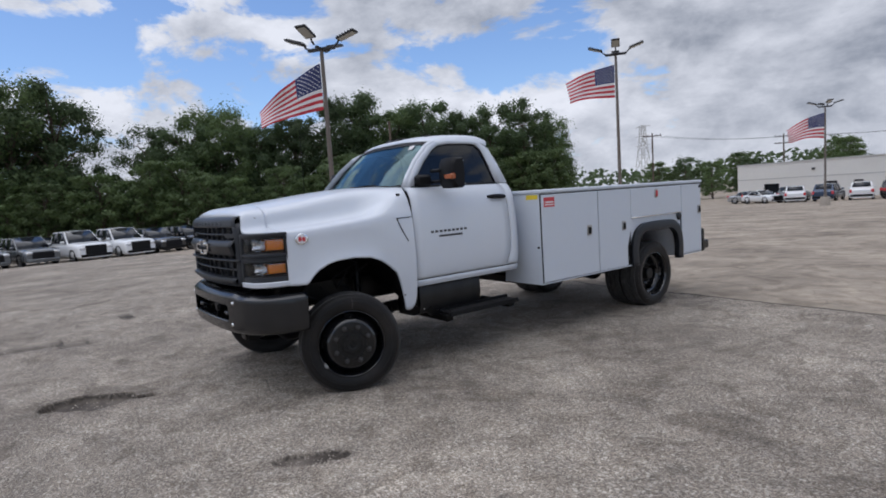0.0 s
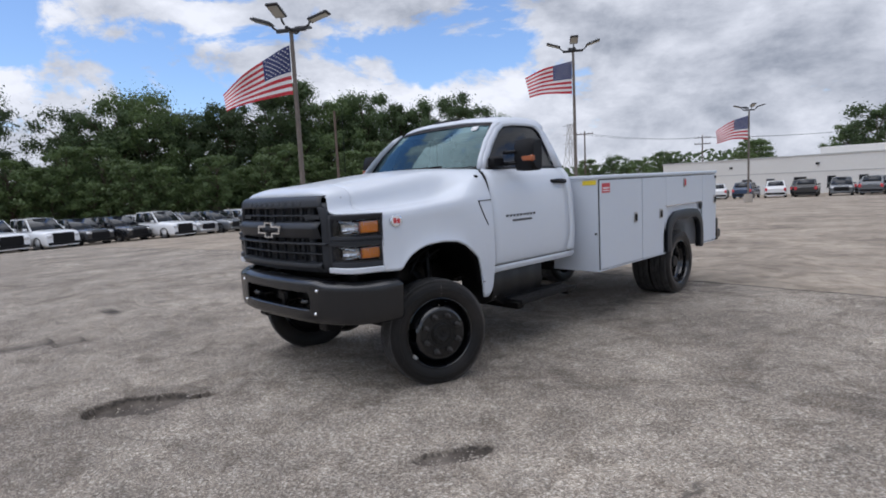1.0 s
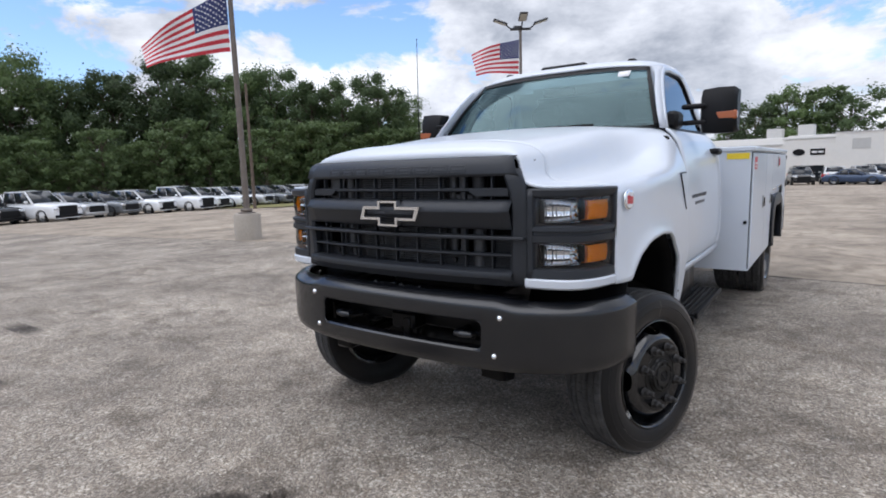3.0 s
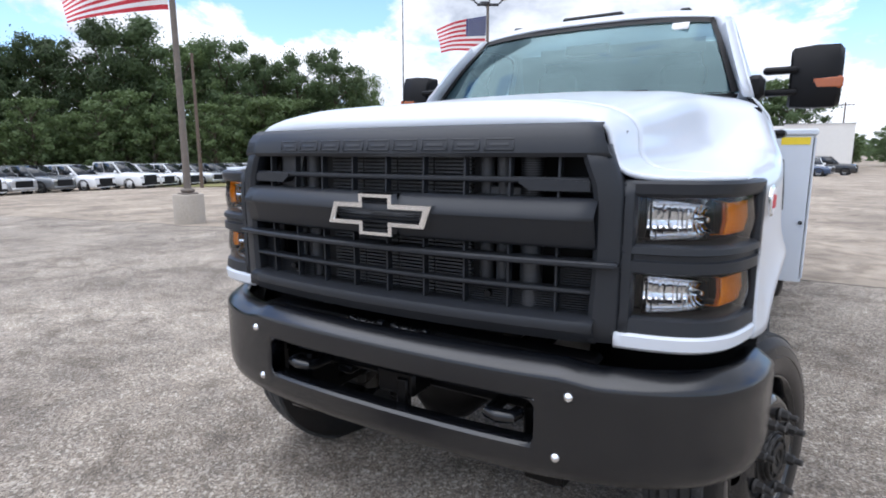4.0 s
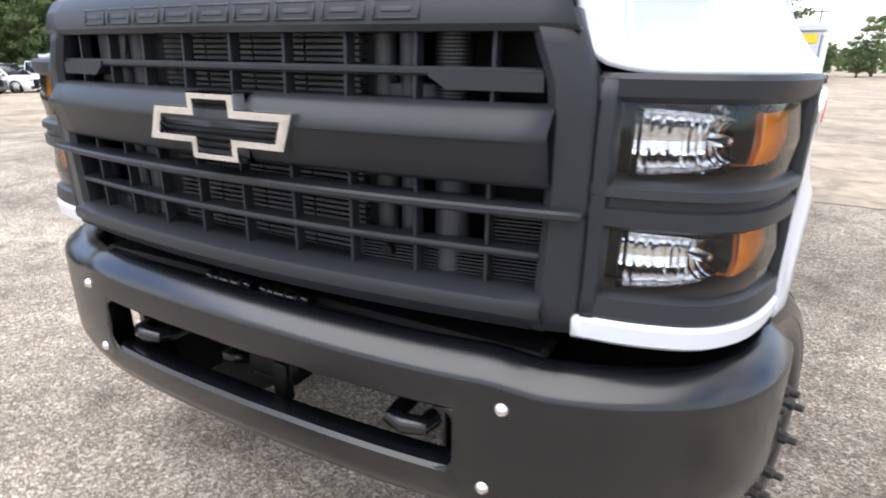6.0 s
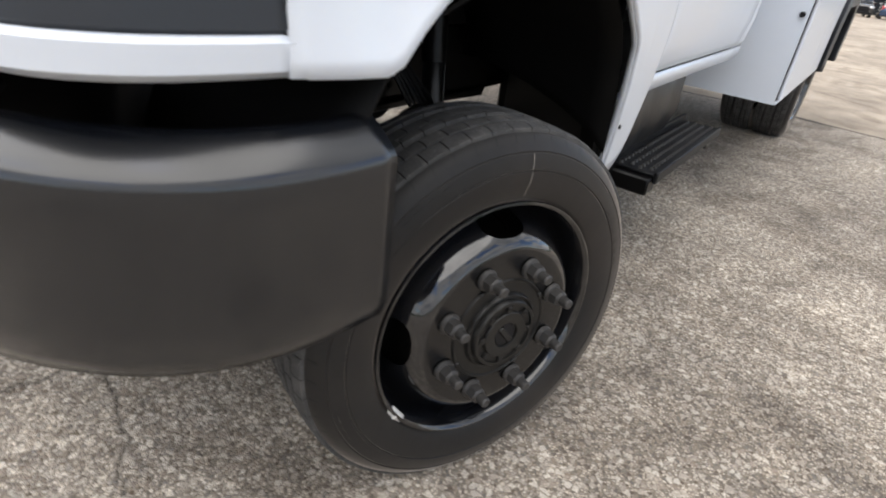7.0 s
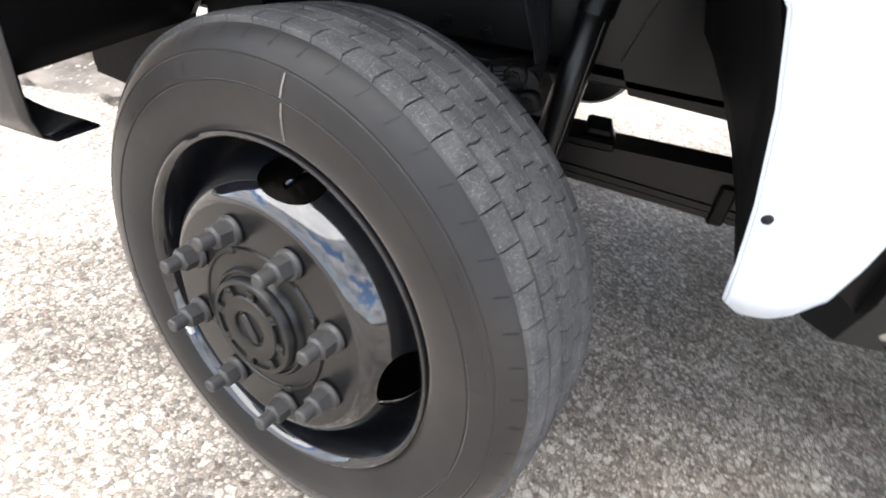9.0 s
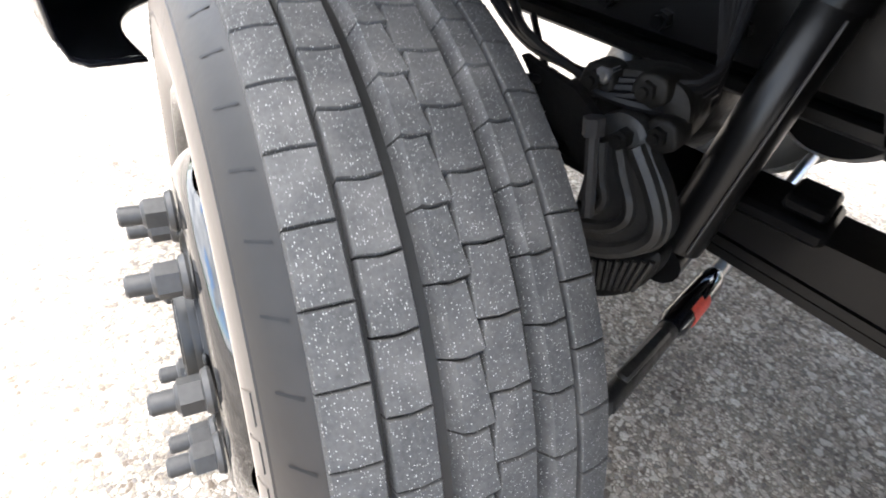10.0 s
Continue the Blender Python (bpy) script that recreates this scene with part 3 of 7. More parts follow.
for sgn in (1, -1):
    fender = hood
    # inner lip of the arch, turned in towards the wheel
    lip = []
    for y in ys[1:34]:
        p = clip_section(y, low_at(y))[-1]
        lip.append([(sgn * (p[0] - 0.001), p[1], p[2]), (sgn * (p[0] - 0.007), p[1] + 0.001, p[2] + 0.001), (sgn * (p[0] - 0.014), p[1] + 0.003, p[2] + 0.003)])
    part("arch_lip", Mesh().grid(lip), white, fender, thick=0.006)
    # black liner over the wheel
    over = [(0.075 + 0.478 * cos(pi * q), 0.56 + 0.53 * sin(pi * q)) for q in (0.96, 0.88, 0.78, 0.68, 0.58, 0.48)] + [(0.25, 1.060), (0.36, 1.020), (0.43, 0.970), (0.490, 0.915), (0.530, 0.84), (0.556, 0.76), (0.574, 0.69), (0.590, 0.60)]
    line = curve(over, 90)
    cols = []
    for x, z_end in ((0.946, 0.61), (0.88, 0.665), (0.80, 0.705), (0.70, 0.745), (0.60, 0.775), (0.50, 0.79)):
        stop = next(i for i in range(60, 91) if line[i][1] <= z_end)
        cols.append([(sgn * x, *line[int(round(stop * i / 40))]) for i in range(41)])
    liner = [list(r) for r in zip(*cols)]
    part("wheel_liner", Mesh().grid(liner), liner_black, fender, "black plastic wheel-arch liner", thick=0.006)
    for y, z in ((0.520, 0.887), (0.582, 0.687)):
        x = 0.968 if z > 0.8 else 0.962
        b = Mesh().lathe([(0.0, 0.007), (0.005, 0.006), (0.0068, 0.003), (0.0068, 0)], 12)
        part("screw", b, plastic_dark, fender, at=pose(sgn * x, y, z, 0, 0, 0 if sgn > 0 else 180))
    part("tail_seam", Mesh().tube([(sgn * 0.9815, 0.490, 0.938), (sgn * 0.9812, 0.54, 0.934), (sgn * 0.980, 0.60, 0.932), (sgn * 0.978, 0.66, 0.936)], 0.003, 6), plastic_dark, fender)
    # side vent behind the wheel and the round plate near the lamp
    v = Mesh().prism([(0.575, 1.345), (0.690, 1.352), (0.702, 1.16), (0.640, 1.16), (0.60, 1.25)], sgn * 0.945, sgn * 0.952, "x")
    part("vent_recess", v, white, fender)
    g = Mesh().tube([(sgn * 0.970, 0.545, 1.350), (sgn * 0.979, 0.585, 1.25), (sgn * 0.983, 0.640, 1.150)], 0.0042, 8)
    g.tube([(sgn * 0.970, 0.545, 1.350), (sgn * 0.964, 0.70, 1.352)], 0.0036, 8)
    part("vent_edge", g, plastic_dark, fender)
    badge = Mesh().lathe([(0, 0.006), (0.046, 0.006), (0.050, 0.003), (0.050, 0)], 28)
    plate = part("badge", badge, chrome, fender, "oval chrome badge with a red mark", at=pose(sgn * 0.947, -0.309, 1.258, 0, 0, (0 if sgn > 0 else 180) - 6 * sgn) @ Matrix.Diagonal((1, 1, 0.86, 1)))
    mark = Mesh().lathe([(0, 0.0075), (0.040, 0.0075), (0.040, 0.004)], 24)
    part("mark", mark, flag_white, plate)
    bars = Mesh().box(0.0076, 0.0095, -0.026, -0.004, -0.020, 0.022, 0, 0.002).box(0.0076, 0.0095, 0.004, 0.026, -0.022, 0.016, 0, 0.002).box(0.0076, 0.0092, -0.028, 0.028, -0.004, 0.004, 0, 0.001)
    part("relief", bars, red_lens, plate)

# -- windscreen cowl
cowl = skin([[(0, 0.60, 1.622), (0.4, 0.62, 1.62), (0.62, 0.67, 1.612), (0.77, 0.745, 1.60)], [(0, 0.74, 1.640), (0.4, 0.76, 1.638), (0.62, 0.80, 1.634), (0.775, 0.85, 1.63)]], 4, 16)
part("cowl", Mesh().grid([[(-x, y, z) for x, y, z in r[:0:-1]] + [tuple(p) for p in r] for r in cowl]), plastic_dark, truck, "black plastic cowl under the windscreen", thick=0.01)

WS_LOW = [(0, 0.685, 1.628), (0.30, 0.698, 1.627), (0.56, 0.742, 1.630), (0.785, 0.825, 1.638)]
WS_TOP = [(0, 1.130, 2.058), (0.25, 1.138, 2.056), (0.45, 1.152, 2.049), (0.625, 1.180, 2.034)]
ws_half = skin([WS_LOW, [tuple((np.array(a) + np.array(b)) / 2 + (0, -0.015, 0.012)) for a, b in zip(WS_LOW, WS_TOP)], WS_TOP], 36, 42)
ws = [[(-x, y, z) for x, y, z in r[:0:-1]] + [tuple(p) for p in r] for r in ws_half]
screen = part("windscreen", Mesh().grid(ws), windscreen, truck, "tinted curved windscreen")
screen.visible_shadow = False
band = [[(x, y - 0.004, z + 0.004) for x, y, z in r] for r in ws]
frit = Mesh()
frit.grid([[tuple(p) for p in r] for r in band[33:37]])
frit.grid([[band[i][0], band[i][1], band[i][2]] for i in range(37)]).grid([[band[i][-3], band[i][-2], band[i][-1]] for i in range(37)])
frit.grid([[tuple(p) for p in band[0]], [tuple(np.array(a) * 0.75 + np.array(b) * 0.25) for a, b in zip(band[0], band[1])]])
part("frit", frit, plastic_dark, screen, "black painted glass edge")
part("sticker", Mesh().grid([[(x, np.interp(z, [1.63, 2.04], [0.725, 1.157]) - 0.024, z) for x in (0.44, 0.52)] for z in (1.975, 2.015)]), flag_white, screen, "white paper sticker", thick=0.001)
wiper = Mesh().tube([(0.56, 0.735, 1.632), (0.40, 0.715, 1.640), (0.15, 0.700, 1.645), (-0.02, 0.70, 1.648)], 0.007, 6).box(-0.10, 0.42, 0.695, 0.703, 1.645, 1.66)
part("wiper", wiper, plastic_dark, truck, "black wiper arm and blade")
wiper = Mesh().tube([(-0.10, 0.70, 1.632), (-0.3, 0.715, 1.640), (-0.55, 0.765, 1.652)], 0.007, 6)
part("wiper", wiper, plastic_dark, truck, "black wiper arm and blade")

# -- roof
ROOF = [
    [(0, 1.118, 2.062), (0.30, 1.130, 2.060), (0.52, 1.160, 2.046), (0.615, 1.190, 2.036), (0.655, 1.215, 2.000)],
    [(0, 1.18, 2.098), (0.30, 1.19, 2.095), (0.54, 1.22, 2.078), (0.635, 1.25, 2.052), (0.675, 1.27, 2.005)],
    [(0, 1.50, 2.130), (0.30, 1.50, 2.126), (0.55, 1.50, 2.106), (0.650, 1.50, 2.078), (0.700, 1.50, 2.015)],
    [(0, 1.82, 2.124), (0.30, 1.82, 2.120), (0.55, 1.81, 2.100), (0.650, 1.80, 2.072), (0.700, 1.79, 2.006)],
    [(0, 1.96, 2.080), (0.30, 1.96, 2.077), (0.55, 1.94, 2.062), (0.645, 1.90, 2.040), (0.690, 1.86, 1.990)],
]
roof_half = skin(ROOF, 24, 14)
roof = part("roof", Mesh().grid([[(-x, y, z) for x, y, z in r[:0:-1]] + [tuple(p) for p in r] for r in roof_half]), white, truck, "white painted cab roof", thick=0.012)
for x, y, w in ((0, 1.235, 0.17), (0.47, 1.30, 0.03), (-0.47, 1.30, 0.03)):
    z = 2.106 if x == 0 else 2.098
    part("roof_lamp", Mesh().box(-w, w, -0.035, 0.04, -0.012, 0.022, 0, 0.012), plastic_dark, roof, "low dark roof marker lamp", at=pose(x, y, z))

# -- cab side: profile of the door skin, x over z
SIDE = [(0.78, 0.930), (0.82, 0.948), (0.90, 0.960), (1.05, 0.962), (1.20, 0.956), (1.35, 0.944), (1.45, 0.928), (1.53, 0.900), (1.58, 0.862), (1.605, 0.835)]
side_x = lambda z: float(np.interp(z, [a for a, _ in SIDE], [b for _, b in SIDE]))
glass_x = lambda z: 0.825 - (z - 1.60) * 0.335
zs = [tuple(p)[0] for p in curve(SIDE, 26)]
WIN = [(0.845, 1.612), (0.90, 1.70), (1.02, 1.83), (1.15, 1.945), (1.23, 1.990), (1.36, 2.008), (1.60, 2.012), (1.70, 2.000), (1.752, 1.955), (1.800, 1.80), (1.838, 1.618)]
OUTER = [(0.745, 1.612), (0.81, 1.70), (0.95, 1.86), (1.10, 1.985), (1.20, 2.030), (1.36, 2.046), (1.62, 2.046), (1.75, 2.032), (1.84, 1.96), (1.905, 1.80), (1.965, 1.612)]
for sgn in (1, -1):
    put = lambda y, z, d=0.0: (sgn * ((side_x(z) if z <= 1.605 else glass_x(z) + 0.012) - d), y, z)
    lowz = [0.80, 0.82, 0.86, 0.90, 0.97, 1.05, 1.12, 1.20, 1.28, 1.35, 1.40, 1.45, 1.49, 1.53, 1.555, 1.58, 1.595, 1.605]
    skin_rows = []
    for z in lowz:
        front = 0.722 + 0.016 * smooth01(1.3, 1.6, z)
        rear = 1.872 - 0.05 * smooth01(0.98, 0.80, z)
        skin_rows.append([put(front + (rear - front) * i / 12, z) for i in range(13)])
    door = part("door", Mesh().grid(skin_rows), white, truck, "white painted cab door", thick=0.014)
    # sill and the body behind the door
    sill = Mesh().grid([[put(0.715 + 1.26 * i / 8, z, d) for i in range(9)] for z, d in ((0.788, -0.004), (0.762, -0.006), (0.735, 0.01), (0.725, 0.05))])
    part("sill", sill, white, truck, "white painted sill", thick=0.01)
    corner = []
    for z in lowz:
        corner.append([put(1.880 - 0.05 * smooth01(0.98, 0.80, z), z), put(1.93, z, 0.002), put(1.985, z, 0.016), put(2.012, z, 0.05), (sgn * 0.70, 2.018, z)])
    part("cab_corner", Mesh().grid(corner), white, truck, "white painted cab rear corner", thick=0.012)
    # upper frame: pillars and roof rail round the side window
    ring = [[put(y, z, 0.010), put((y + y2) / 2, (z + z2) / 2, 0.0), put(y2, z2, -0.004)] for (y, z), (y2, z2) in zip(WIN, OUTER)]
    part("pillar_frame", Mesh().grid([[tuple(p) for p in r] for r in ring]), white, truck, "white painted pillars round the side window", thick=0.014)
    back = [[put(y, z, 0.0), (sgn * (glass_x(z) - 0.02), y + 0.05, z), (sgn * (glass_x(z) - 0.10), 2.018 - 0.10 * (z - 1.6) / 0.45, z)] for y, z in OUTER[7:]]
    part("rear_pillar", Mesh().grid(back), white, truck, "white painted rear cab pillar", thick=0.012)
    front_p = [[put(y, z, 0.0), (sgn * (glass_x(z) - 0.015), y - 0.02, z + 0.004), tuple(np.array(w) * (sgn, 1, 1) + (0, -0.002, 0.002))] for (y, z), w in zip(OUTER[:5], curve([ws_half[3 * i][-1] for i in range(13)], 4))]
    part("windscreen_pillar", Mesh().grid(front_p), white, truck, "white painted windscreen pillar", thick=0.012)
    wy = [WIN[0][0] + (WIN[-1][0] - WIN[0][0]) * i / 10 for i in range(11)]
    top = lambda y: float(np.interp(y, [a for a, _ in WIN[:8]] + [1.752, 1.80, 1.838], [b for _, b in WIN[:8]] + [1.955, 1.80, 1.618]))
    pane = [[(sgn * (glass_x(1.606 + (top(y) - 1.606) * k / 4) - 0.004), y, 1.606 + (top(y) - 1.606) * k / 4) for y in wy] for k in range(5)]
    g = part("window_pane", Mesh().grid(pane), privacy, door, "tinted side window")
    g.visible_shadow = False
    seal = Mesh().tube([(sgn * (glass_x(z) + 0.002), y, z) for y, z in WIN] + [(sgn * (glass_x(1.612) + 0.004), 0.85, 1.612)], 0.009, 6)
    part("window_seal", seal, plastic_dark, door, "black rubber window seal")
    part("belt_strip", Mesh().tube([put(0.80, 1.606, -0.004), put(1.2, 1.606, -0.004), put(1.85, 1.606, -0.004)], 0.009, 8), plastic_dark, door)
    gap = Mesh().tube([put(0.718, z, 0.006) for z in (0.80, 1.0, 1.2, 1.36, 1.5, 1.6)], 0.006, 6)
    gap.tube([put(1.874 - 0.05 * smooth01(0.98, 0.80, z), z, 0.008) for z in (0.80, 0.86, 0.92, 1.0, 1.2, 1.4, 1.6)], 0.004, 6)
    gap.tube([put(0.72, 0.794, 0.006), put(1.3, 0.794, 0.006), put(1.83, 0.794, 0.006)], 0.004, 6)
    part("door_seam", gap, plastic_dark, door, "dark gap round the door")
    handle = Mesh().tube([(sgn * 0.922, 1.655, 1.478), (sgn * 0.955, 1.675, 1.480), (sgn * 0.962, 1.75, 1.478), (sgn * 0.952, 1.825, 1.474), (sgn * 0.922, 1.84, 1.472)], [0.018, 0.021, 0.023, 0.021, 0.018], 8)
    handle.box(*sorted((sgn * 0.905, sgn * 0.934)), 1.625, 1.670, 1.462, 1.496, 0, 0.006)
    part("door_handle", handle, plastic_dark, door, "black door handle")
    # model lettering, kept as bars
    for k in range(9):
        part("letter_bar", Mesh().box(*sorted((sgn * 0.960, sgn * 0.9665)), 0.90 + 0.048 * k, 0.932 + 0.048 * k, 1.192, 1.213, 0, 0.002), letter_grey, door)
    part("letter_bar", Mesh().box(*sorted((sgn * 0.961, sgn * 0.9675)), 0.985, 1.26, 1.150, 1.168, 0, 0.002), letter_grey, door)
    # mirror: two arms and a tall head with an amber repeater
    base = Mesh().box(*sorted((sgn * 0.80, sgn * 0.875)), 0.86, 1.02, 1.612, 1.715, 0, 0.02)
    mirror = part("mirror", base, plastic_dark, truck, "large black towing mirror with an amber repeater")
    arm = Mesh().box(*sorted((sgn * 0.86, sgn * 1.00)), 1.00, 1.065, 1.728, 1.758, 0, 0.01)
    part("arm", arm, plastic_dark, mirror)
    arm = Mesh().box(*sorted((sgn * 0.86, sgn * 1.00)), 1.00, 1.065, 1.632, 1.660, 0, 0.01)
    part("arm", arm, plastic_dark, mirror)
    head = Mesh()
    hrows = []
    for x, c in ((0.965, 0.030), (0.975, 0.010), (1.06, 0.0), (1.145, 0.004), (1.165, 0.030)):
        hrows.append([(sgn * x, 1.10 + dy, 1.712 + dz) for dy, dz in [(-0.055 + c, -0.135 + c * 0.7), (0.05, -0.135 + c * 0.5), (0.062, 0), (0.05, 0.135 - c * 0.5), (-0.055 + c, 0.135 - c * 0.7), (-0.085 + c, 0.07), (-0.088 + c, -0.07)]])
    head.grid(hrows, closed=True)
    head.add(hrows[0], [tuple(range(7))]).add(hrows[-1], [tuple(range(7))])
    part("mirror_head", head, plastic_dark, mirror, angle=50)
    part("repeater", Mesh().box(*sorted((sgn * 1.05, sgn * 1.168)), 1.013, 1.060, 1.655, 1.706, 0, 0.008), amber_dim, mirror, "amber side repeater")
    part("mirror_glass", Mesh().box(*sorted((sgn * 0.985, sgn * 1.15)), 1.163, 1.166, 1.59, 1.835, 0, 0.001), chrome, mirror, "mirror glass")

# -- back of the cab and what shows inside
lean_back = lambda x, y, z: (x * (1 - 0.12 * max(0.0, z - 1.6)), y - 0.42 * max(0.0, z - 1.6), z)
rear = Mesh().box(-0.72, 0.72, 2.005, 2.02, 0.80, 1.60).box(-0.70, -0.52, 1.98, 2.00, 1.60, 2.03).box(0.52, 0.70, 1.98, 2.00, 1.60, 2.03).box(-0.55, 0.55, 1.98, 2.00, 1.98, 2.06).bend(lean_back)
part("cab_back", rear, white, truck, "white painted cab rear wall")
g = part("rear_window", Mesh().box(-0.52, 0.52, 1.985, 1.99, 1.60, 1.98).bend(lean_back), privacy, truck, "tinted rear window")
g.visible_shadow = False
part("cab_floor", Mesh().box(-0.90, 0.90, 0.60, 2.0, 0.76, 0.80), plastic_dark, truck)
dash = Mesh().grid(skin([[(-0.72, 0.80, 1.60), (0, 0.74, 1.60), (0.72, 0.80, 1.60)], [(-0.74, 1.0, 1.61), (0, 0.98, 1.62), (0.74, 1.0, 1.61)], [(-0.74, 1.08, 1.50), (0, 1.08, 1.48), (0.74, 1.08, 1.50)], [(-0.74, 1.05, 1.0), (0, 1.05, 1.0), (0.74, 1.05, 1.0)]], 14, 10).tolist())
part("dashboard", dash, plastic_dark, truck, "dark grey dashboard", thick=0.02)
ringpts = [(0.38 + 0.19 * cos(a), 1.14 - 0.06 * sin(a), 1.50 + 0.18 * sin(a)) for a in [2 * pi * k / 24 for k in range(25)]]
part("steering_wheel", Mesh().tube(ringpts, 0.016, 8).tube([(0.20, 1.14, 1.50), (0.56, 1.14, 1.50)], 0.02, 6).tube([(0.38, 1.14, 1.50), (0.38, 1.06, 1.42)], 0.03, 6), plastic_dark, truck, "black steering wheel")
for x in (0.40, -0.40):
    s = Mesh().box(x - 0.25, x + 0.25, 1.32, 1.80, 1.05, 1.22, 0, 0.04).box(x - 0.24, x + 0.24, 1.72, 1.88, 1.20, 1.72, 0, 0.05)
    seat = part("seat", s, cloth, truck, "dark grey cloth seat")
    part("headrest", Mesh().box(x - 0.13, x + 0.13, 1.76, 1.86, 1.75, 1.91, 0, 0.035), cloth, seat)
part("inside_mirror", Mesh().box(-0.12, 0.12, 1.13, 1.16, 1.90, 1.96, 0, 0.01), plastic_dark, truck)
part("antenna", Mesh().tube([(-0.80, 0.52, 1.50), (-0.80, 0.53, 2.32)], [0.004, 0.002], 6), plastic_dark, truck, "thin black whip antenna")

# -- grille: black moulding, bowed in plan and leaning back at its head


def face_y(x, z):
    return -0.746 + 0.140 * x * x + 0.10 * max(0.0, z - 1.33) ** 1.0 + 0.35 * max(0.0, z - 1.40) * 0.5


def bowed(mesh):
    return mesh.bend(lambda x, y, z: (x, y + face_y(x, z), z))


edge_x = lambda z: float(np.interp(z, [0.90, 1.20, 1.312, 1.335, 1.447, 1.460], [0.650, 0.652, 0.648, 0.636, 0.594, 0.584]))
g = Mesh()


def plate(m, x0, x1, z0, z1, y0, y1, nx=14, c=0.008):
    m.box(x0, x1, y0, y1, z0, z1, 0, c, nx)


head = Mesh()
cols = 20
rows = []
for z, y in ((1.378, 0.075), (1.378, 0.0), (1.386, -0.006), (1.42, -0.008), (1.442, 0.0), (1.455, 0.018), (1.457, 0.055)):
    rows.append([(edge_x(z) * (2 * i / cols - 1), y, z) for i in range(cols + 1)])
head.grid(rows)
grille = part("grille", bowed(head), plastic, truck, "matt black moulded plastic grille", thick=0.006)
for sgn in (1, -1):
    post = Mesh()
    prow = []
    for k in range(11):
        z = 0.925 + (1.405 - 0.925) * k / 10
        xo, xi = edge_x(z), float(np.interp(z, [0.92, 1.10, 1.268, 1.310, 1.384, 1.46], [0.580, 0.590, 0.588, 0.582, 0.553, 0.53]))
        prow.append([(sgn * xo, 0.09, z), (sgn * xo, 0.012, z), (sgn * (xo - 0.012), 0.0, z), (sgn * (xi + 0.012), -0.004, z), (sgn * xi, 0.006, z), (sgn * (xi - 0.012), 0.09, z)])
    part("side_post", bowed(post.grid(prow)), plastic, grille, thick=0.005)
beam = Mesh()
rows = []
for z, y in ((1.276, 0.075), (1.274, 0.004), (1.266, -0.010), (1.236, -0.034), (1.228, -0.034), (1.222, -0.028), (1.165, -0.012), (1.158, -0.004), (1.156, 0.075)):
    rows.append([(0.596 * (2 * i / cols - 1), y, z) for i in range(cols + 1)])
part("centre_beam", bowed(beam.grid(rows)), plastic, grille, "broad black centre bar", thick=0.005)
for z0, z1, y0, y1, w in ((1.312, 1.326, 0.010, 0.050, 0.575), (1.113, 1.128, -0.026, 0.040, 0.650), (1.040, 1.052, 0.0, 0.045, 0.588)):
    part("cross_bar", bowed(Mesh().box(-w, w, y0, y1, z0, z1, 0, 0.004, 18)), plastic, grille)
for sgn in (1, -1):
    part("bar_foot", bowed(Mesh().prism([(sgn * 0.40, 1.312), (sgn * 0.43, 1.293), (sgn * 0.575, 1.293), (sgn * 0.575, 1.318), (sgn * 0.40, 1.322)], 0.006, 0.045)), plastic, grille)
low = Mesh()
rows = []
for z, y in ((0.985, 0.075), (0.984, 0.0), (0.975, -0.022), (0.966, -0.026), (0.952, -0.024), (0.935, -0.004), (0.918, 0.01), (0.915, 0.08)):
    rows.append([(0.60 * (2 * i / cols - 1), y, z) for i in range(cols + 1)])
part("lower_beam", bowed(low.grid(rows)), plastic, grille, "black lower grille bar", thick=0.005)
for k in range(-4, 5):
    x = 0.1245 * k
    part("slat", bowed(Mesh().box(x - 0.003, x + 0.003, 0.012, 0.036, 1.27, 1.385, 0, 0.001)), plastic, grille)
    part("slat", bowed(Mesh().box(x - 0.003, x + 0.003, 0.012, 0.036, 0.98, 1.165, 0, 0.001)), plastic, grille)
for sgn, xa, xb, za in ((1, 0.249, 0.585, 0.985), (-1, 0.33, 0.585, 0.985), (1, 0.4985, 0.585, 1.054), (-1, 0.4985, 0.585, 1.054)):
    fill = Mesh()
    for k in range(9):
        fill.box(*sorted((sgn * xa, sgn * xb)), 0.040, 0.051, za + 0.0065 * k, za + 0.0035 + 0.0065 * k, 0, 0.0005, 4)
    fill.box(*sorted((sgn * xa, sgn * xb)), 0.051, 0.057, za - 0.005, za + 0.060, 0, 0, 4)
    blank = part("blank_panel", bowed(fill), plastic, grille, "ribbed black blanking panel")
    if za < 1.0:
        xb_ = 0.31 if sgn > 0 else 0.42
        part("screw_boss", bowed(Mesh().tube([(sgn * xb_, 0.028, 1.012), (sgn * xb_, 0.050, 1.012)], [0.009, 0.012], 12)), plastic_dark, blank)
# wordmark pressed into the head of the grille, kept as plain outlined blocks
for k in range(9):
    x0, x1 = -0.420 + 0.0915 * k, -0.420 + 0.0915 * k + 0.079
    m = Mesh()
    for a0, a1, b0, b1 in ((x0, x1, 1.4180, 1.4225), (x0, x1, 1.3915, 1.3955), (x0, x0 + 0.005, 1.3955, 1.4180), (x1 - 0.005, x1, 1.3955, 1.4180)):
        m.box(a0, a1, -0.0118, -0.004, b0, b1, 0, 0.0012, 3)
    m.box(x0 + 0.014, x1 - 0.014, -0.0100, -0.004, 1.4015, 1.4120, 0, 0.002, 3)
    part("wordmark_block", bowed(m), plastic, grille)
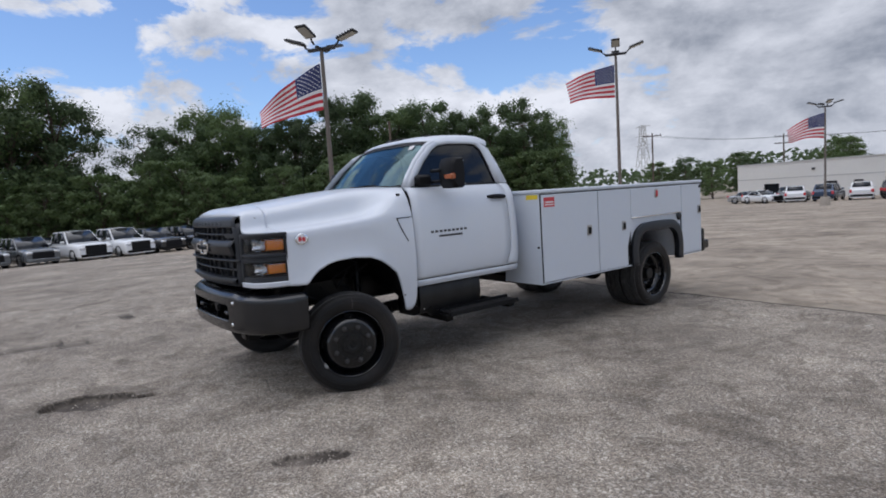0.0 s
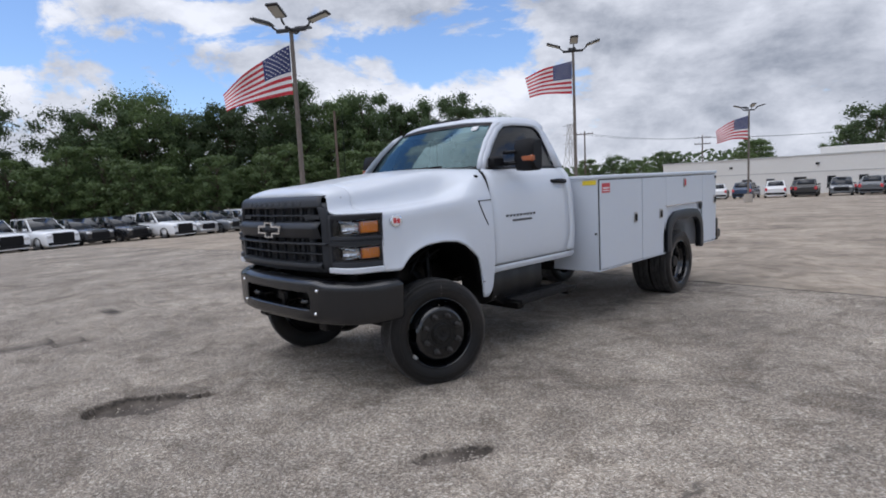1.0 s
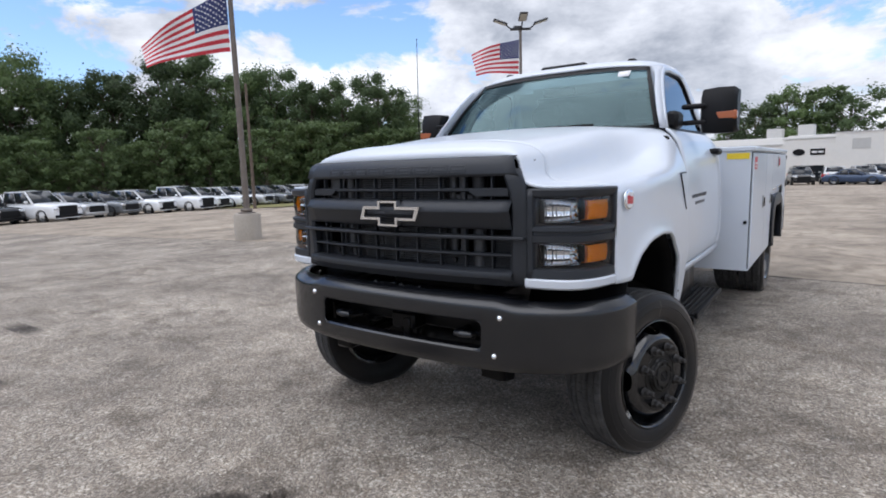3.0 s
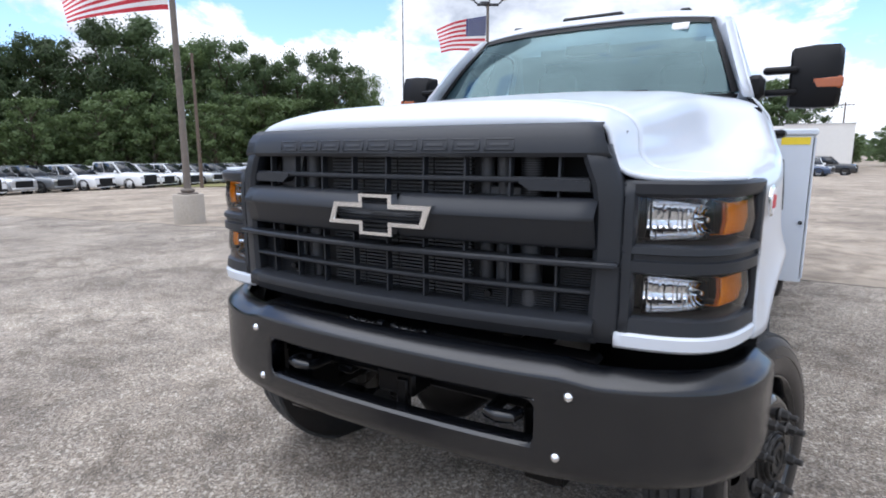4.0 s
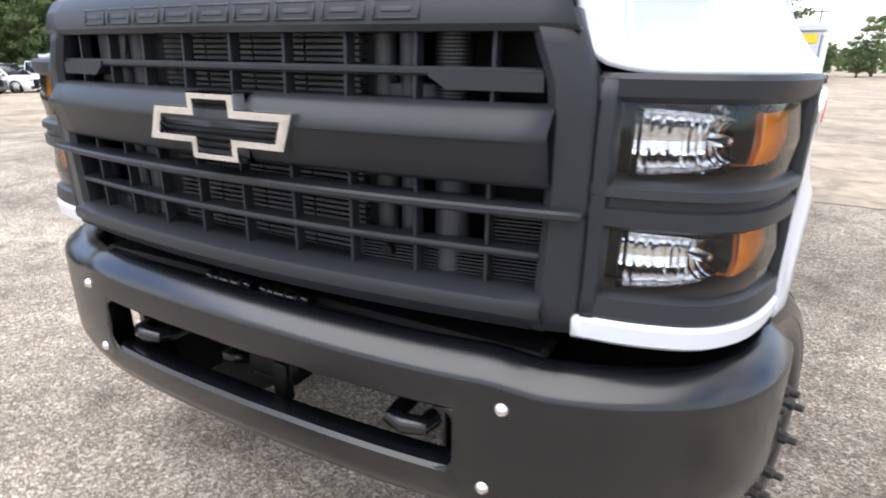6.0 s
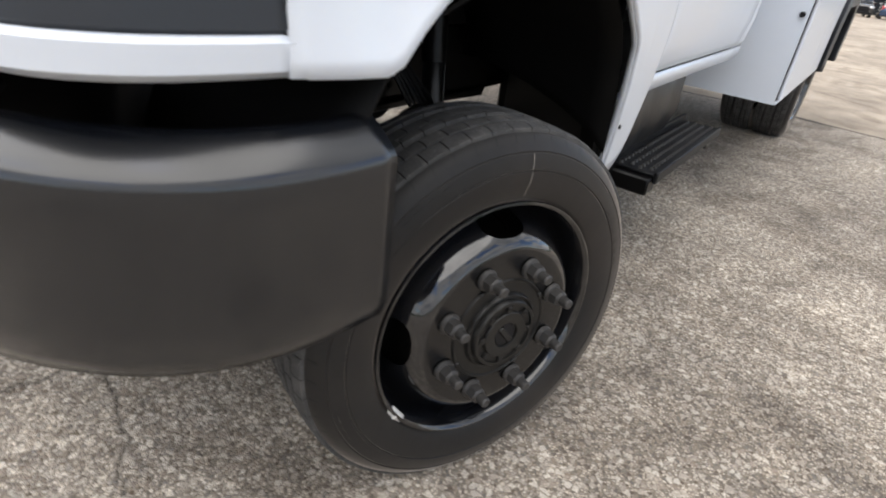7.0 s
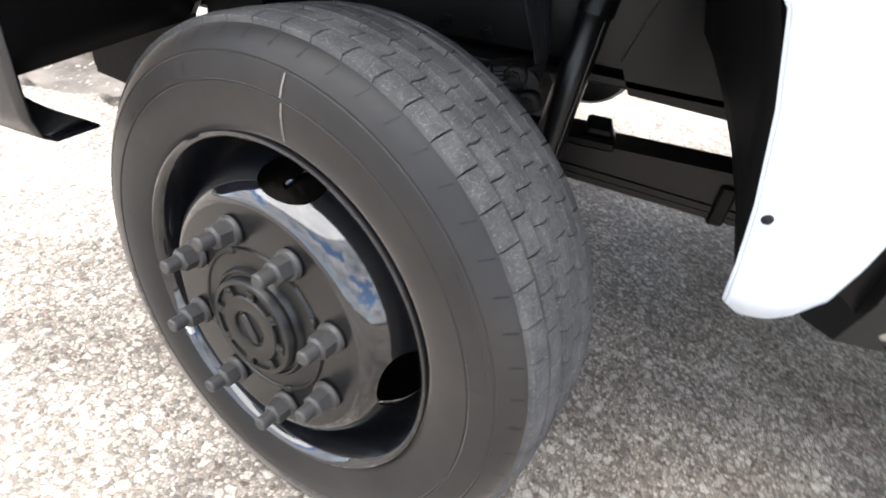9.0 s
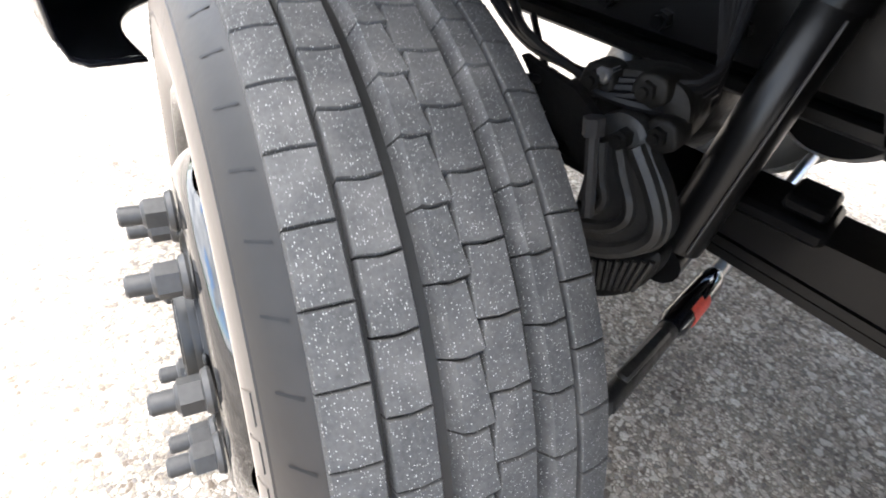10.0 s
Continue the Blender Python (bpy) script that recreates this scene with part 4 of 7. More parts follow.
# emblem: a chrome outline round a dark open middle
out = [(-0.172, -0.031), (-0.150, 0.033), (-0.058, 0.033), (-0.058, 0.060), (0.058, 0.060), (0.058, 0.033), (0.182, 0.033), (0.158, -0.031), (0.058, -0.031), (0.058, -0.060), (-0.058, -0.060), (-0.058, -0.031)]
inn = [(-0.148, -0.018), (-0.137, 0.018), (-0.043, 0.018), (-0.043, 0.047), (0.043, 0.047), (0.043, 0.018), (0.156, 0.018), (0.144, -0.018), (0.043, -0.018), (0.043, -0.047), (-0.043, -0.047), (-0.043, -0.018)]
em = Mesh()
loops = [[(u, 0.03, v) for u, v in out], [(u, -0.002, v) for u, v in out], [(u * 0.975, -0.007, v * 0.96) for u, v in out], [(u * 1.02, -0.007, v * 1.03) for u, v in inn], [(u, -0.003, v) for u, v in inn], [(u, 0.03, v) for u, v in inn]]
em.grid(loops, closed=True)
emblem = part("emblem", em, chrome, grille, "chrome outline emblem with a dark open centre", angle=25, at=pose(0.004, -0.785, 1.2165))
well = Mesh().prism(out, 0.02, 0.045)
for k in range(8):
    well.box(-0.155, 0.155, 0.010, 0.02, -0.048 + 0.0125 * k, -0.042 + 0.0125 * k) if -0.02 < -0.045 + 0.0125 * k < 0.016 else well.box(-0.045, 0.045, 0.010, 0.02, -0.048 + 0.0125 * k, -0.042 + 0.0125 * k)
part("emblem_back", well, plastic_dark, emblem)
# radiator and tanks behind the bars
rad = Mesh().box(-0.40, 0.30, -0.655, -0.61, 0.93, 1.40)
fins = Mesh()
for k in range(46):
    for xa, xb in ((-0.245, -0.125), (-0.120, 0.0), (0.005, 0.125), (0.130, 0.245)):
        fins.box(xa, xb, -0.676, -0.655, 0.932 + 0.0102 * k, 0.9375 + 0.0102 * k)
radiator = part("radiator", rad, plastic_dark, truck, "dark finned radiator")
tagged(part("fin_pack", fins, fin_dark, radiator), kind="stuff")
for x, r in ((-0.34, 0.026), (-0.40, 0.016), (0.285, 0.020), (0.335, 0.020), (0.415, 0.030)):
    part("tank", Mesh().tube([(x, -0.655, 0.93), (x, -0.655, 1.42)], r, 14), fin_dark, radiator)
for k in range(26):
    part("hose_ring", Mesh().tube([(0.415, -0.655, 1.27 + 0.0058 * k), (0.415, -0.655, 1.2732 + 0.0058 * k)], 0.0325, 14), plastic_dark, radiator)
part("lock_bracket", Mesh().prism([(-0.47, 1.42), (-0.36, 1.42), (-0.43, 1.20), (-0.48, 1.20)], -0.668, -0.655), fin_dark, radiator)
part("lock_plate", Mesh().box(0.30, 0.39, -0.672, -0.655, 1.235, 1.30, 0, 0.004), fin_dark, radiator)
part("shroud", Mesh().box(-0.62, 0.62, -0.54, -0.53, 0.90, 1.44).box(-0.62, -0.50, -0.64, -0.54, 0.93, 1.1), plastic_dark, radiator)
for x in (-0.11, 0.05):
    latch = part("latch_bar", Mesh().tube([(x - 0.05, -0.695, 0.863), (x + 0.05, -0.690, 0.858)], 0.011, 12).box(x - 0.066, x - 0.046, -0.71, -0.68, 0.848, 0.878, 0, 0.004).box(x + 0.040, x + 0.062, -0.705, -0.675, 0.842, 0.876, 0, 0.004), bumper_black, radiator)
    for q in (-0.03, 0.0, 0.03):
        part("band", Mesh().tube([(x + q - 0.004, -0.6928, 0.8605), (x + q + 0.004, -0.6922, 0.8600)], 0.0135, 12), plastic_dark, latch)

# -- headlamps wrapped round the corner
LAMP = curve([(0.652, -0.682), (0.74, -0.670), (0.83, -0.636), (0.885, -0.575), (0.918, -0.492), (0.934, -0.425)], 40)


def wrap(s, z, d=0.0, lean=0.0):
    """A place on the corner: s from the grille (0) to the fender (1), pushed out by d."""
    p = LAMP[int(np.clip(round(s * 40), 0, 40))] * 1.0
    k = s * 40
    i = int(np.clip(math.floor(k), 0, 39))
    p = LAMP[i] + (LAMP[i + 1] - LAMP[i]) * (k - i)
    t = LAMP[i + 1] - LAMP[i]
    n = np.array((t[1], -t[0])) / np.linalg.norm(t)
    n = n if n[1] < 0 or n[0] > 0 else -n
    p = p + n * d + np.array((0, 0.10 * max(0.0, z - 1.25)))
    return (p[0], p[1], z)


def strip(sgn, rows, s0, s1, n=20):
    return [[(sgn * q[0], q[1], q[2]) for q in (wrap(s0 + (s1 - s0) * i / n, z, d) for i in range(n + 1))] for z, d in rows]


for sgn in (1, -1):
    bez = Mesh()
    bez.grid(strip(sgn, ((1.322, -0.10), (1.320, -0.004), (1.314, 0.0), (1.292, -0.004), (1.285, -0.012), (1.283, -0.075)), 0, 1))
    bez.grid(strip(sgn, ((1.172, -0.075), (1.171, -0.014), (1.164, -0.002), (1.152, 0.0), (1.149, -0.009), (1.134, -0.009), (1.131, -0.001), (1.108, -0.001), (1.102, -0.010), (1.101, -0.075)), 0, 1))
    bez.grid(strip(sgn, ((0.996, -0.075), (0.995, -0.014), (0.990, -0.004), (0.962, 0.0), (0.955, -0.006), (0.954, -0.05)), 0, 1))
    bez.grid([[(sgn * (edge_x(z) + 0.005), -0.600, z), (sgn * (edge_x(z) + 0.005), -0.676, z)] + [(sgn * q[0], q[1], q[2]) for q in (wrap(s, z, d) for s, d in ((0.01, 0.0), (0.05, 0.0), (0.065, -0.012), (0.065, -0.055)))] for z in np.linspace(0.955, 1.318, 12)])
    bez.grid([[(sgn * q[0], q[1], q[2]) for q in (wrap(s, z, d) for s, d in ((1.0, -0.04), (1.0, 0.0), (0.975, -0.002), (0.965, -0.012), (0.965, -0.05)))] for z in np.linspace(0.955, 1.318, 12)])
    headlamp = part("headlamp", bez, plastic, truck, "stacked headlamp in a black bezel with amber turn signals", thick=0.004)
    for z0, z1, lo in ((1.176, 1.280, 0), (1.000, 1.098, 1)):
        zm = (z0 + z1) / 2
        h = (z1 - z0) / 2
        # fluted tray, and in front of it a ringed bowl that narrows towards its bulb
        s0, s1 = 0.115, 0.595
        tray = []
        for k in range(7):
            v = 2 * k / 6 - 1
            line = [wrap(s0 + (s1 - s0) * i / 60, zm + h * 0.97 * v, -0.092 + 0.022 * v * v + (0.0022 if i % 2 else -0.0022)) for i in range(61)]
            tray.append([(sgn * x, y, z) for x, y, z in line])
        unit = part("lamp_tray", Mesh().grid(tray), reflector, headlamp, "bright fluted lamp reflector", angle=14)
        bowl = []
        for i in range(37):
            q = i / 36
            tall = h * 0.96 * (1 - 0.45 * q ** 1.6) * (1 - (0.035 if i % 3 == 2 else 0.0))
            far = 0.050 * (1 - 0.40 * q) * (1 - (0.06 if i % 3 == 2 else 0.0))
            ring = []
            for j in range(19):
                a = radians(-104 + 208 * j / 18)
                x, y, z = wrap(s0 + (s1 - s0 - 0.01) * q, zm + tall * sin(a), -0.030 - 0.022 * q - far * max(-0.15, cos(a)))
                ring.append((sgn * x, y, z))
            bowl.append(ring)
        part("lamp_bowl", Mesh().grid(bowl), reflector, unit, "bright ringed lamp bowl", angle=24)
        part("side_plate", Mesh().grid([[(sgn * x, y, z) for x, y, z in (wrap(s, z, d) for s, d in ((0.062, -0.088), (0.085, -0.082), (0.108, -0.080), (0.113, -0.095)))] for z in (z0, zm, z1)]), plastic_dark, headlamp)
        bulb = wrap(s0 + 0.80 * (s1 - s0), zm, -0.062)
        part("bulb_shield", Mesh().lathe([(0.0, 0.016), (0.007, 0.014), (0.0095, 0.004), (0.0095, -0.018)], 14), chrome, unit, at=pose(sgn * bulb[0], bulb[1], zm, 0, 0, -90 + 62 * sgn))
        signal = part("turn_signal", Mesh().grid(strip(sgn, ((z0 + 0.012, -0.070), (z0 + 0.017, -0.036), (zm, -0.030), (z1 - 0.013, -0.034), (z1 - 0.009, -0.070)), 0.630, 0.955, 16)), amber, headlamp, "amber turn signal lens", thick=0.003)
        part("signal_end", Mesh().grid(strip(sgn, ((z0 + 0.010, -0.072), (z0 + 0.016, -0.038), (zm, -0.033), (z1 - 0.012, -0.037), (z1 - 0.008, -0.072)), 0.600, 0.634, 4)), amber_dim, signal, "darker red-brown end of the lens")
        part("lamp_back", Mesh().grid(strip(sgn, ((z0 - 0.004, -0.075), (z0 + 0.002, -0.110), (z1 - 0.002, -0.110), (z1 + 0.003, -0.075)), 0.03, 0.97)), plastic_dark, headlamp)
        c = part("lamp_cover", Mesh().grid(strip(sgn, ((z0 - 0.004, -0.014), (zm, -0.008), (z1 + 0.004, -0.014)), 0.04, 0.98)), clear, headlamp, "clear lamp cover")
        c.visible_shadow = False
    low = Mesh().grid(strip(sgn, ((0.954, -0.03), (0.953, -0.002), (0.948, 0.003), (0.922, 0.000), (0.914, -0.010), (0.912, -0.05)), -0.02, 1.0))
    part("lamp_valance", low, white, truck, "white painted strip under the headlamp", thick=0.006)

# -- front bumper: rails, corner wraps and the open slot
BUMP = curve([(0.0, -0.788), (0.25, -0.782), (0.45, -0.766), (0.60, -0.738), (0.75, -0.690), (0.87, -0.615), (0.94, -0.53), (0.978, -0.43), (0.992, -0.318)], 60)


def bump_at(s, d):
    i = int(np.clip(math.floor(s * 60), 0, 59))
    p = BUMP[i] + (BUMP[i + 1] - BUMP[i]) * (s * 60 - i)
    t = BUMP[i + 1] - BUMP[i]
    n = np.array((t[1], -t[0])) / np.linalg.norm(t)
    return p + n * d


def bump_rows(profile, s0, s1, n, lower=True):
    out = []
    for z, d in profile:
        row = []
        for i in range(n + 1):
            s = s0 + (s1 - s0) * i / n
            x, y = bump_at(s, d)
            x = 0.0 if s == 0 else x
            zz = z
            if z < 0.70 and lower:
                zz = z + 0.016 * smooth01(0.30, 0.95, s) * (0.70 - z) / 0.15
            if z > 0.80:
                zz = z - 0.016 * smooth01(0.36, 0.46, s)
            row.append((x, y, zz))
        out.append(row)
    return out


TOPR = ((0.835, -0.086), (0.860, -0.080), (0.8690, -0.070), (0.8705, -0.058), (0.8690, -0.048), (0.8630, -0.036), (0.8510, -0.0195), (0.8410, -0.0070), (0.8350, -0.0020), (0.827, 0.0), (0.775, 0.0), (0.768, -0.006), (0.766, -0.05))
LOWR = ((0.645, -0.05), (0.643, -0.006), (0.636, 0.0), (0.590, -0.002), (0.560, -0.012), (0.548, -0.03), (0.545, -0.12))
SOLID = TOPR[:10] + ((0.775, 0.0), (0.70, 0.0), (0.636, 0.0), (0.590, -0.002), (0.560, -0.012), (0.548, -0.03), (0.545, -0.10))
S_SLOT = 0.325
bm_ = Mesh()
for sgn in (1, -1):
    for rows in (bump_rows(TOPR, 0, S_SLOT, 14), bump_rows(LOWR, 0, S_SLOT, 14), bump_rows(SOLID, S_SLOT, 1.0, 34)):
        bm_.grid(rows if sgn > 0 else flip(rows))
    for zc, zs in ((0.640, 1), (0.770, -1)):
        gus = []
        for k in range(6):
            q = k / 5 * pi / 2
            du, dv = 0.030 * (1 - sin(q)), 0.030 * (1 - cos(q))
            gus.append((du, dv))
        pts = []
        for du, dv in gus:
            p = bump_at(S_SLOT - du / 1.12, 0.0)
            pts.append((sgn * p[0], p[1], zc + zs * (0.030 - dv) * 0 + zs * dv))
        corner = bump_at(S_SLOT, 0.0)
        bm_.add(pts + [(sgn * corner[0], corner[1], zc)], [(i, i + 1, 6) for i in range(5)])
    wall = [[(sgn * bump_at(S_SLOT, d)[0], bump_at(S_SLOT, d)[1], z) for d in (0.0, -0.05)] for z in (0.64, 0.70, 0.77)]
    bm_.grid(wall)
bm_.weld = True
bumper = part("front_bumper", bm_, bumper_black, truck, "satin black steel front bumper with an open slot", thick=0.005)
for sgn in (1, -1):
    for x, y, z in ((0.558, -0.7495, 0.789), (0.531, -0.7535, 0.621)):
        part("bolt", Mesh().lathe([(0, 0.011), (0.006, 0.010), (0.0115, 0.005), (0.013, 0.0)], 16), chrome, bumper, "bright carriage bolt", at=pose(sgn * x, y, z, 0, 0, -90 + sgn * 12))
# what shows through the slot
cross = Mesh().box(-0.55, 0.55, -0.63, -0.57, 0.665, 0.74, 0, 0.01).box(-0.075, -0.045, -0.64, -0.58, 0.60, 0.67, 0, 0.008).box(-0.30, -0.24, -0.63, -0.57, 0.635, 0.67, 0, 0.008)
beam = part("crossmember", cross, frame_black, truck, "black chassis crossmember behind the bumper")
for sgn in (1, -1):
    hook = Mesh().tube([(sgn * 0.33, -0.60, 0.685), (sgn * 0.33, -0.70, 0.685), (sgn * 0.335, -0.735, 0.69), (sgn * 0.365, -0.745, 0.692), (sgn * 0.40, -0.735, 0.692), (sgn * 0.405, -0.70, 0.69)], 0.019, 10)
    part("tow_hook", hook, bumper_black, truck, "black steel tow hook")
part("bracket", Mesh().box(-0.06, 0.08, -0.72, -0.62, 0.66, 0.74, 0, 0.01).box(-0.30, 0.32, -0.66, -0.64, 0.735, 0.765, 0, 0.005).box(0.02, 0.06, -0.73, -0.70, 0.62, 0.72, 0, 0.006), frame_black, beam)
part("air_dam", Mesh().box(-0.60, 0.60, -0.67, -0.58, 0.835, 0.86, 0, 0.01, 6), plastic_dark, truck)

# -- wheels
WR = 0.407


def tyre_mesh():
    m = Mesh()
    outer = [(0.262, 0.080), (0.2675, 0.0885), (0.2720, 0.0945), (0.277, 0.0975), (0.295, 0.1030), (0.3150, 0.1068), (0.3295, 0.1072), (0.3308, 0.1056), (0.3318, 0.1056), (0.3332, 0.1074), (0.346, 0.1062), (0.3618, 0.1022), (0.3630, 0.1004), (0.3642, 0.1004), (0.3656, 0.1010), (0.376, 0.0950), (0.385, 0.0870), (0.3915, 0.0785), (0.3940, 0.0735), (0.3950, 0.05)]
    inner = [(0.262, 0.082), (0.268, 0.095), (0.277, 0.0975), (0.295, 0.1080), (0.330, 0.1190), (0.350, 0.1215), (0.370, 0.1205), (0.384, 0.1180), (0.3915, 0.1155), (0.3935, 0.05)]
    m.lathe(outer + [(r, -w) for r, w in inner[::-1]], 112, 0)
    # flat dark strips paint the shade of short slanted buttress cuts between shoulder blocks
    for k in range(56):
        t0 = 2 * pi * (k + 0.5) / 56
        m.add([(w + 0.0012, r * sin(t0 + d), r * cos(t0 + d)) for r, w, d in ((0.3790, 0.0925, 0.0), (0.3790, 0.0925, 0.005), (0.3905, 0.0798, 0.020), (0.3905, 0.0798, 0.014))], [(0, 1, 2, 3)], 2)
    return m


def tread_mesh():
    m = Mesh()
    # tread: six ribs of blocks with narrow cross cuts and zigzag grooves
    # the middle pair is parted by a thin zigzag cut; its outer walls slope into the wide grooves
    ribs = ((-0.0985, -0.0695, 0.0, 0, 0), (-0.0655, -0.0395, 0.5, 0, 0.0055), (-0.0315, -0.0020, 0.2, 0, 0), (-0.0008, 0.0255, 0.62, 0, 0.0060), (0.0345, 0.0640, 0.1, 0.0012, 0), (0.0686, 0.0985, 0.6, 0, 0))
    N = 56
    for a, b, ph, sa, sb in ribs:
        shoulder = max(abs(a), abs(b)) > 0.09
        for k in range(N):
            t0 = 2 * pi * (k + ph) / N
            t1 = 2 * pi * (k + ph + 1 - (0.03 if shoulder else 0.035)) / N
            skew = 0.004 if not shoulder else 0.0
            zig = 0.0026
            za = zig if abs(a) < 0.01 else 0
            zb = zig if abs(b) < 0.01 else 0
            pts = []
            for r, inset, up in ((0.392, 0.0, 0), (0.4060, 0.0, 1), (0.4075, 0.0010, 1)):
                for w, t, e in ((a + za, t0, 1), ((a + b) / 2, t0 + skew, 0), (b - zb, t0, -1), (b + zb, t1, -1), ((a + b) / 2, t1 + skew, 0), (a - za, t1, 1)):
                    crown = r - 0.45 * w * w - (0.003 if (abs(w) > 0.096 and up) else 0)
                    ti = t + (inset / 0.407) * (1 if t < (t0 + t1) / 2 else -1)
                    lean = up * (sa if e > 0 else -sb if e < 0 else 0)
                    pts.append((w - 0.022 + e * inset + lean, crown * sin(ti), crown * cos(ti)))
            f = []
            for lev in (0, 6):
                f += [(lev + i, lev + (i + 1) % 6, lev + 6 + (i + 1) % 6, lev + 6 + i) for i in range(6)]
            f += [(12, 13, 16, 17), (13, 14, 15, 16)]
            m.add(pts, f, 0)
    return m


def ring_hole(m, prof, n, holes, r_mid, half_u, half_r, slot=0):
    """A dished disc with round hand holes; edges of the holes lie on true ovals."""
    rows = []
    for r, w in prof:
        rows.append([[w, r, 2 * pi * i / n] for i in range(n)])
    cut = set()
    for ri in range(len(rows)):
        for i in range(n):
            w, r, a = rows[ri][i]
            for h in holes:
                da = (a - h + pi) % (2 * pi) - pi
                u, v = da * r_mid / half_u, (r - r_mid) / half_r
                q = math.hypot(u, v)
                if q < 1.0:
                    cut.add((ri, i))
                elif q < 1.18:
                    k = 1.0 / q
                    na, nr = h + da * k, r_mid + (r - r_mid) * k
                    nw = float(np.interp(nr, *zip(*sorted((p[0], p[1]) for p in prof))))
                    rows[ri][i] = [nw, nr, na]
    pts = [[(w, r * sin(a), r * cos(a)) for w, r, a in row] for row in rows]
    m.grid(pts, slot, closed=True, skip=lambda r, i: any(c in cut for c in ((r, i), (r, (i + 1) % n), (r + 1, i), (r + 1, (i + 1) % n))))


def front_disc():
    m = Mesh()
    # rim flange and well
    m.lathe([(0.2455, 0.030), (0.2465, 0.060), (0.2515, 0.080), (0.2570, 0.0925), (0.2610, 0.0985), (0.2640, 0.1000), (0.2672, 0.0992), (0.2685, 0.0960), (0.2672, 0.090), (0.258, 0.080)], 96)
    m.lathe([(0.2455, 0.030), (0.236, 0.005), (0.225, -0.02), (0.224, -0.07), (0.245, -0.085), (0.2640, -0.0905)], 64)
    m.lathe([(0.045, 0.115), (0.100, 0.1155), (0.172, 0.1155), (0.1765, 0.1150)], 96, 1)
    prof = [tuple(p) for p in curve([(0.1765, 0.1150), (0.183, 0.1128), (0.190, 0.1082), (0.197, 0.1015), (0.204, 0.0925), (0.211, 0.0810), (0.218, 0.0660), (0.225, 0.0480), (0.232, 0.0300), (0.240, 0.0150)], 40)]
    ring_hole(m, prof, 260, [0.0, pi / 2, pi, 3 * pi / 2], 0.2155, 0.050, 0.0185)
    return m


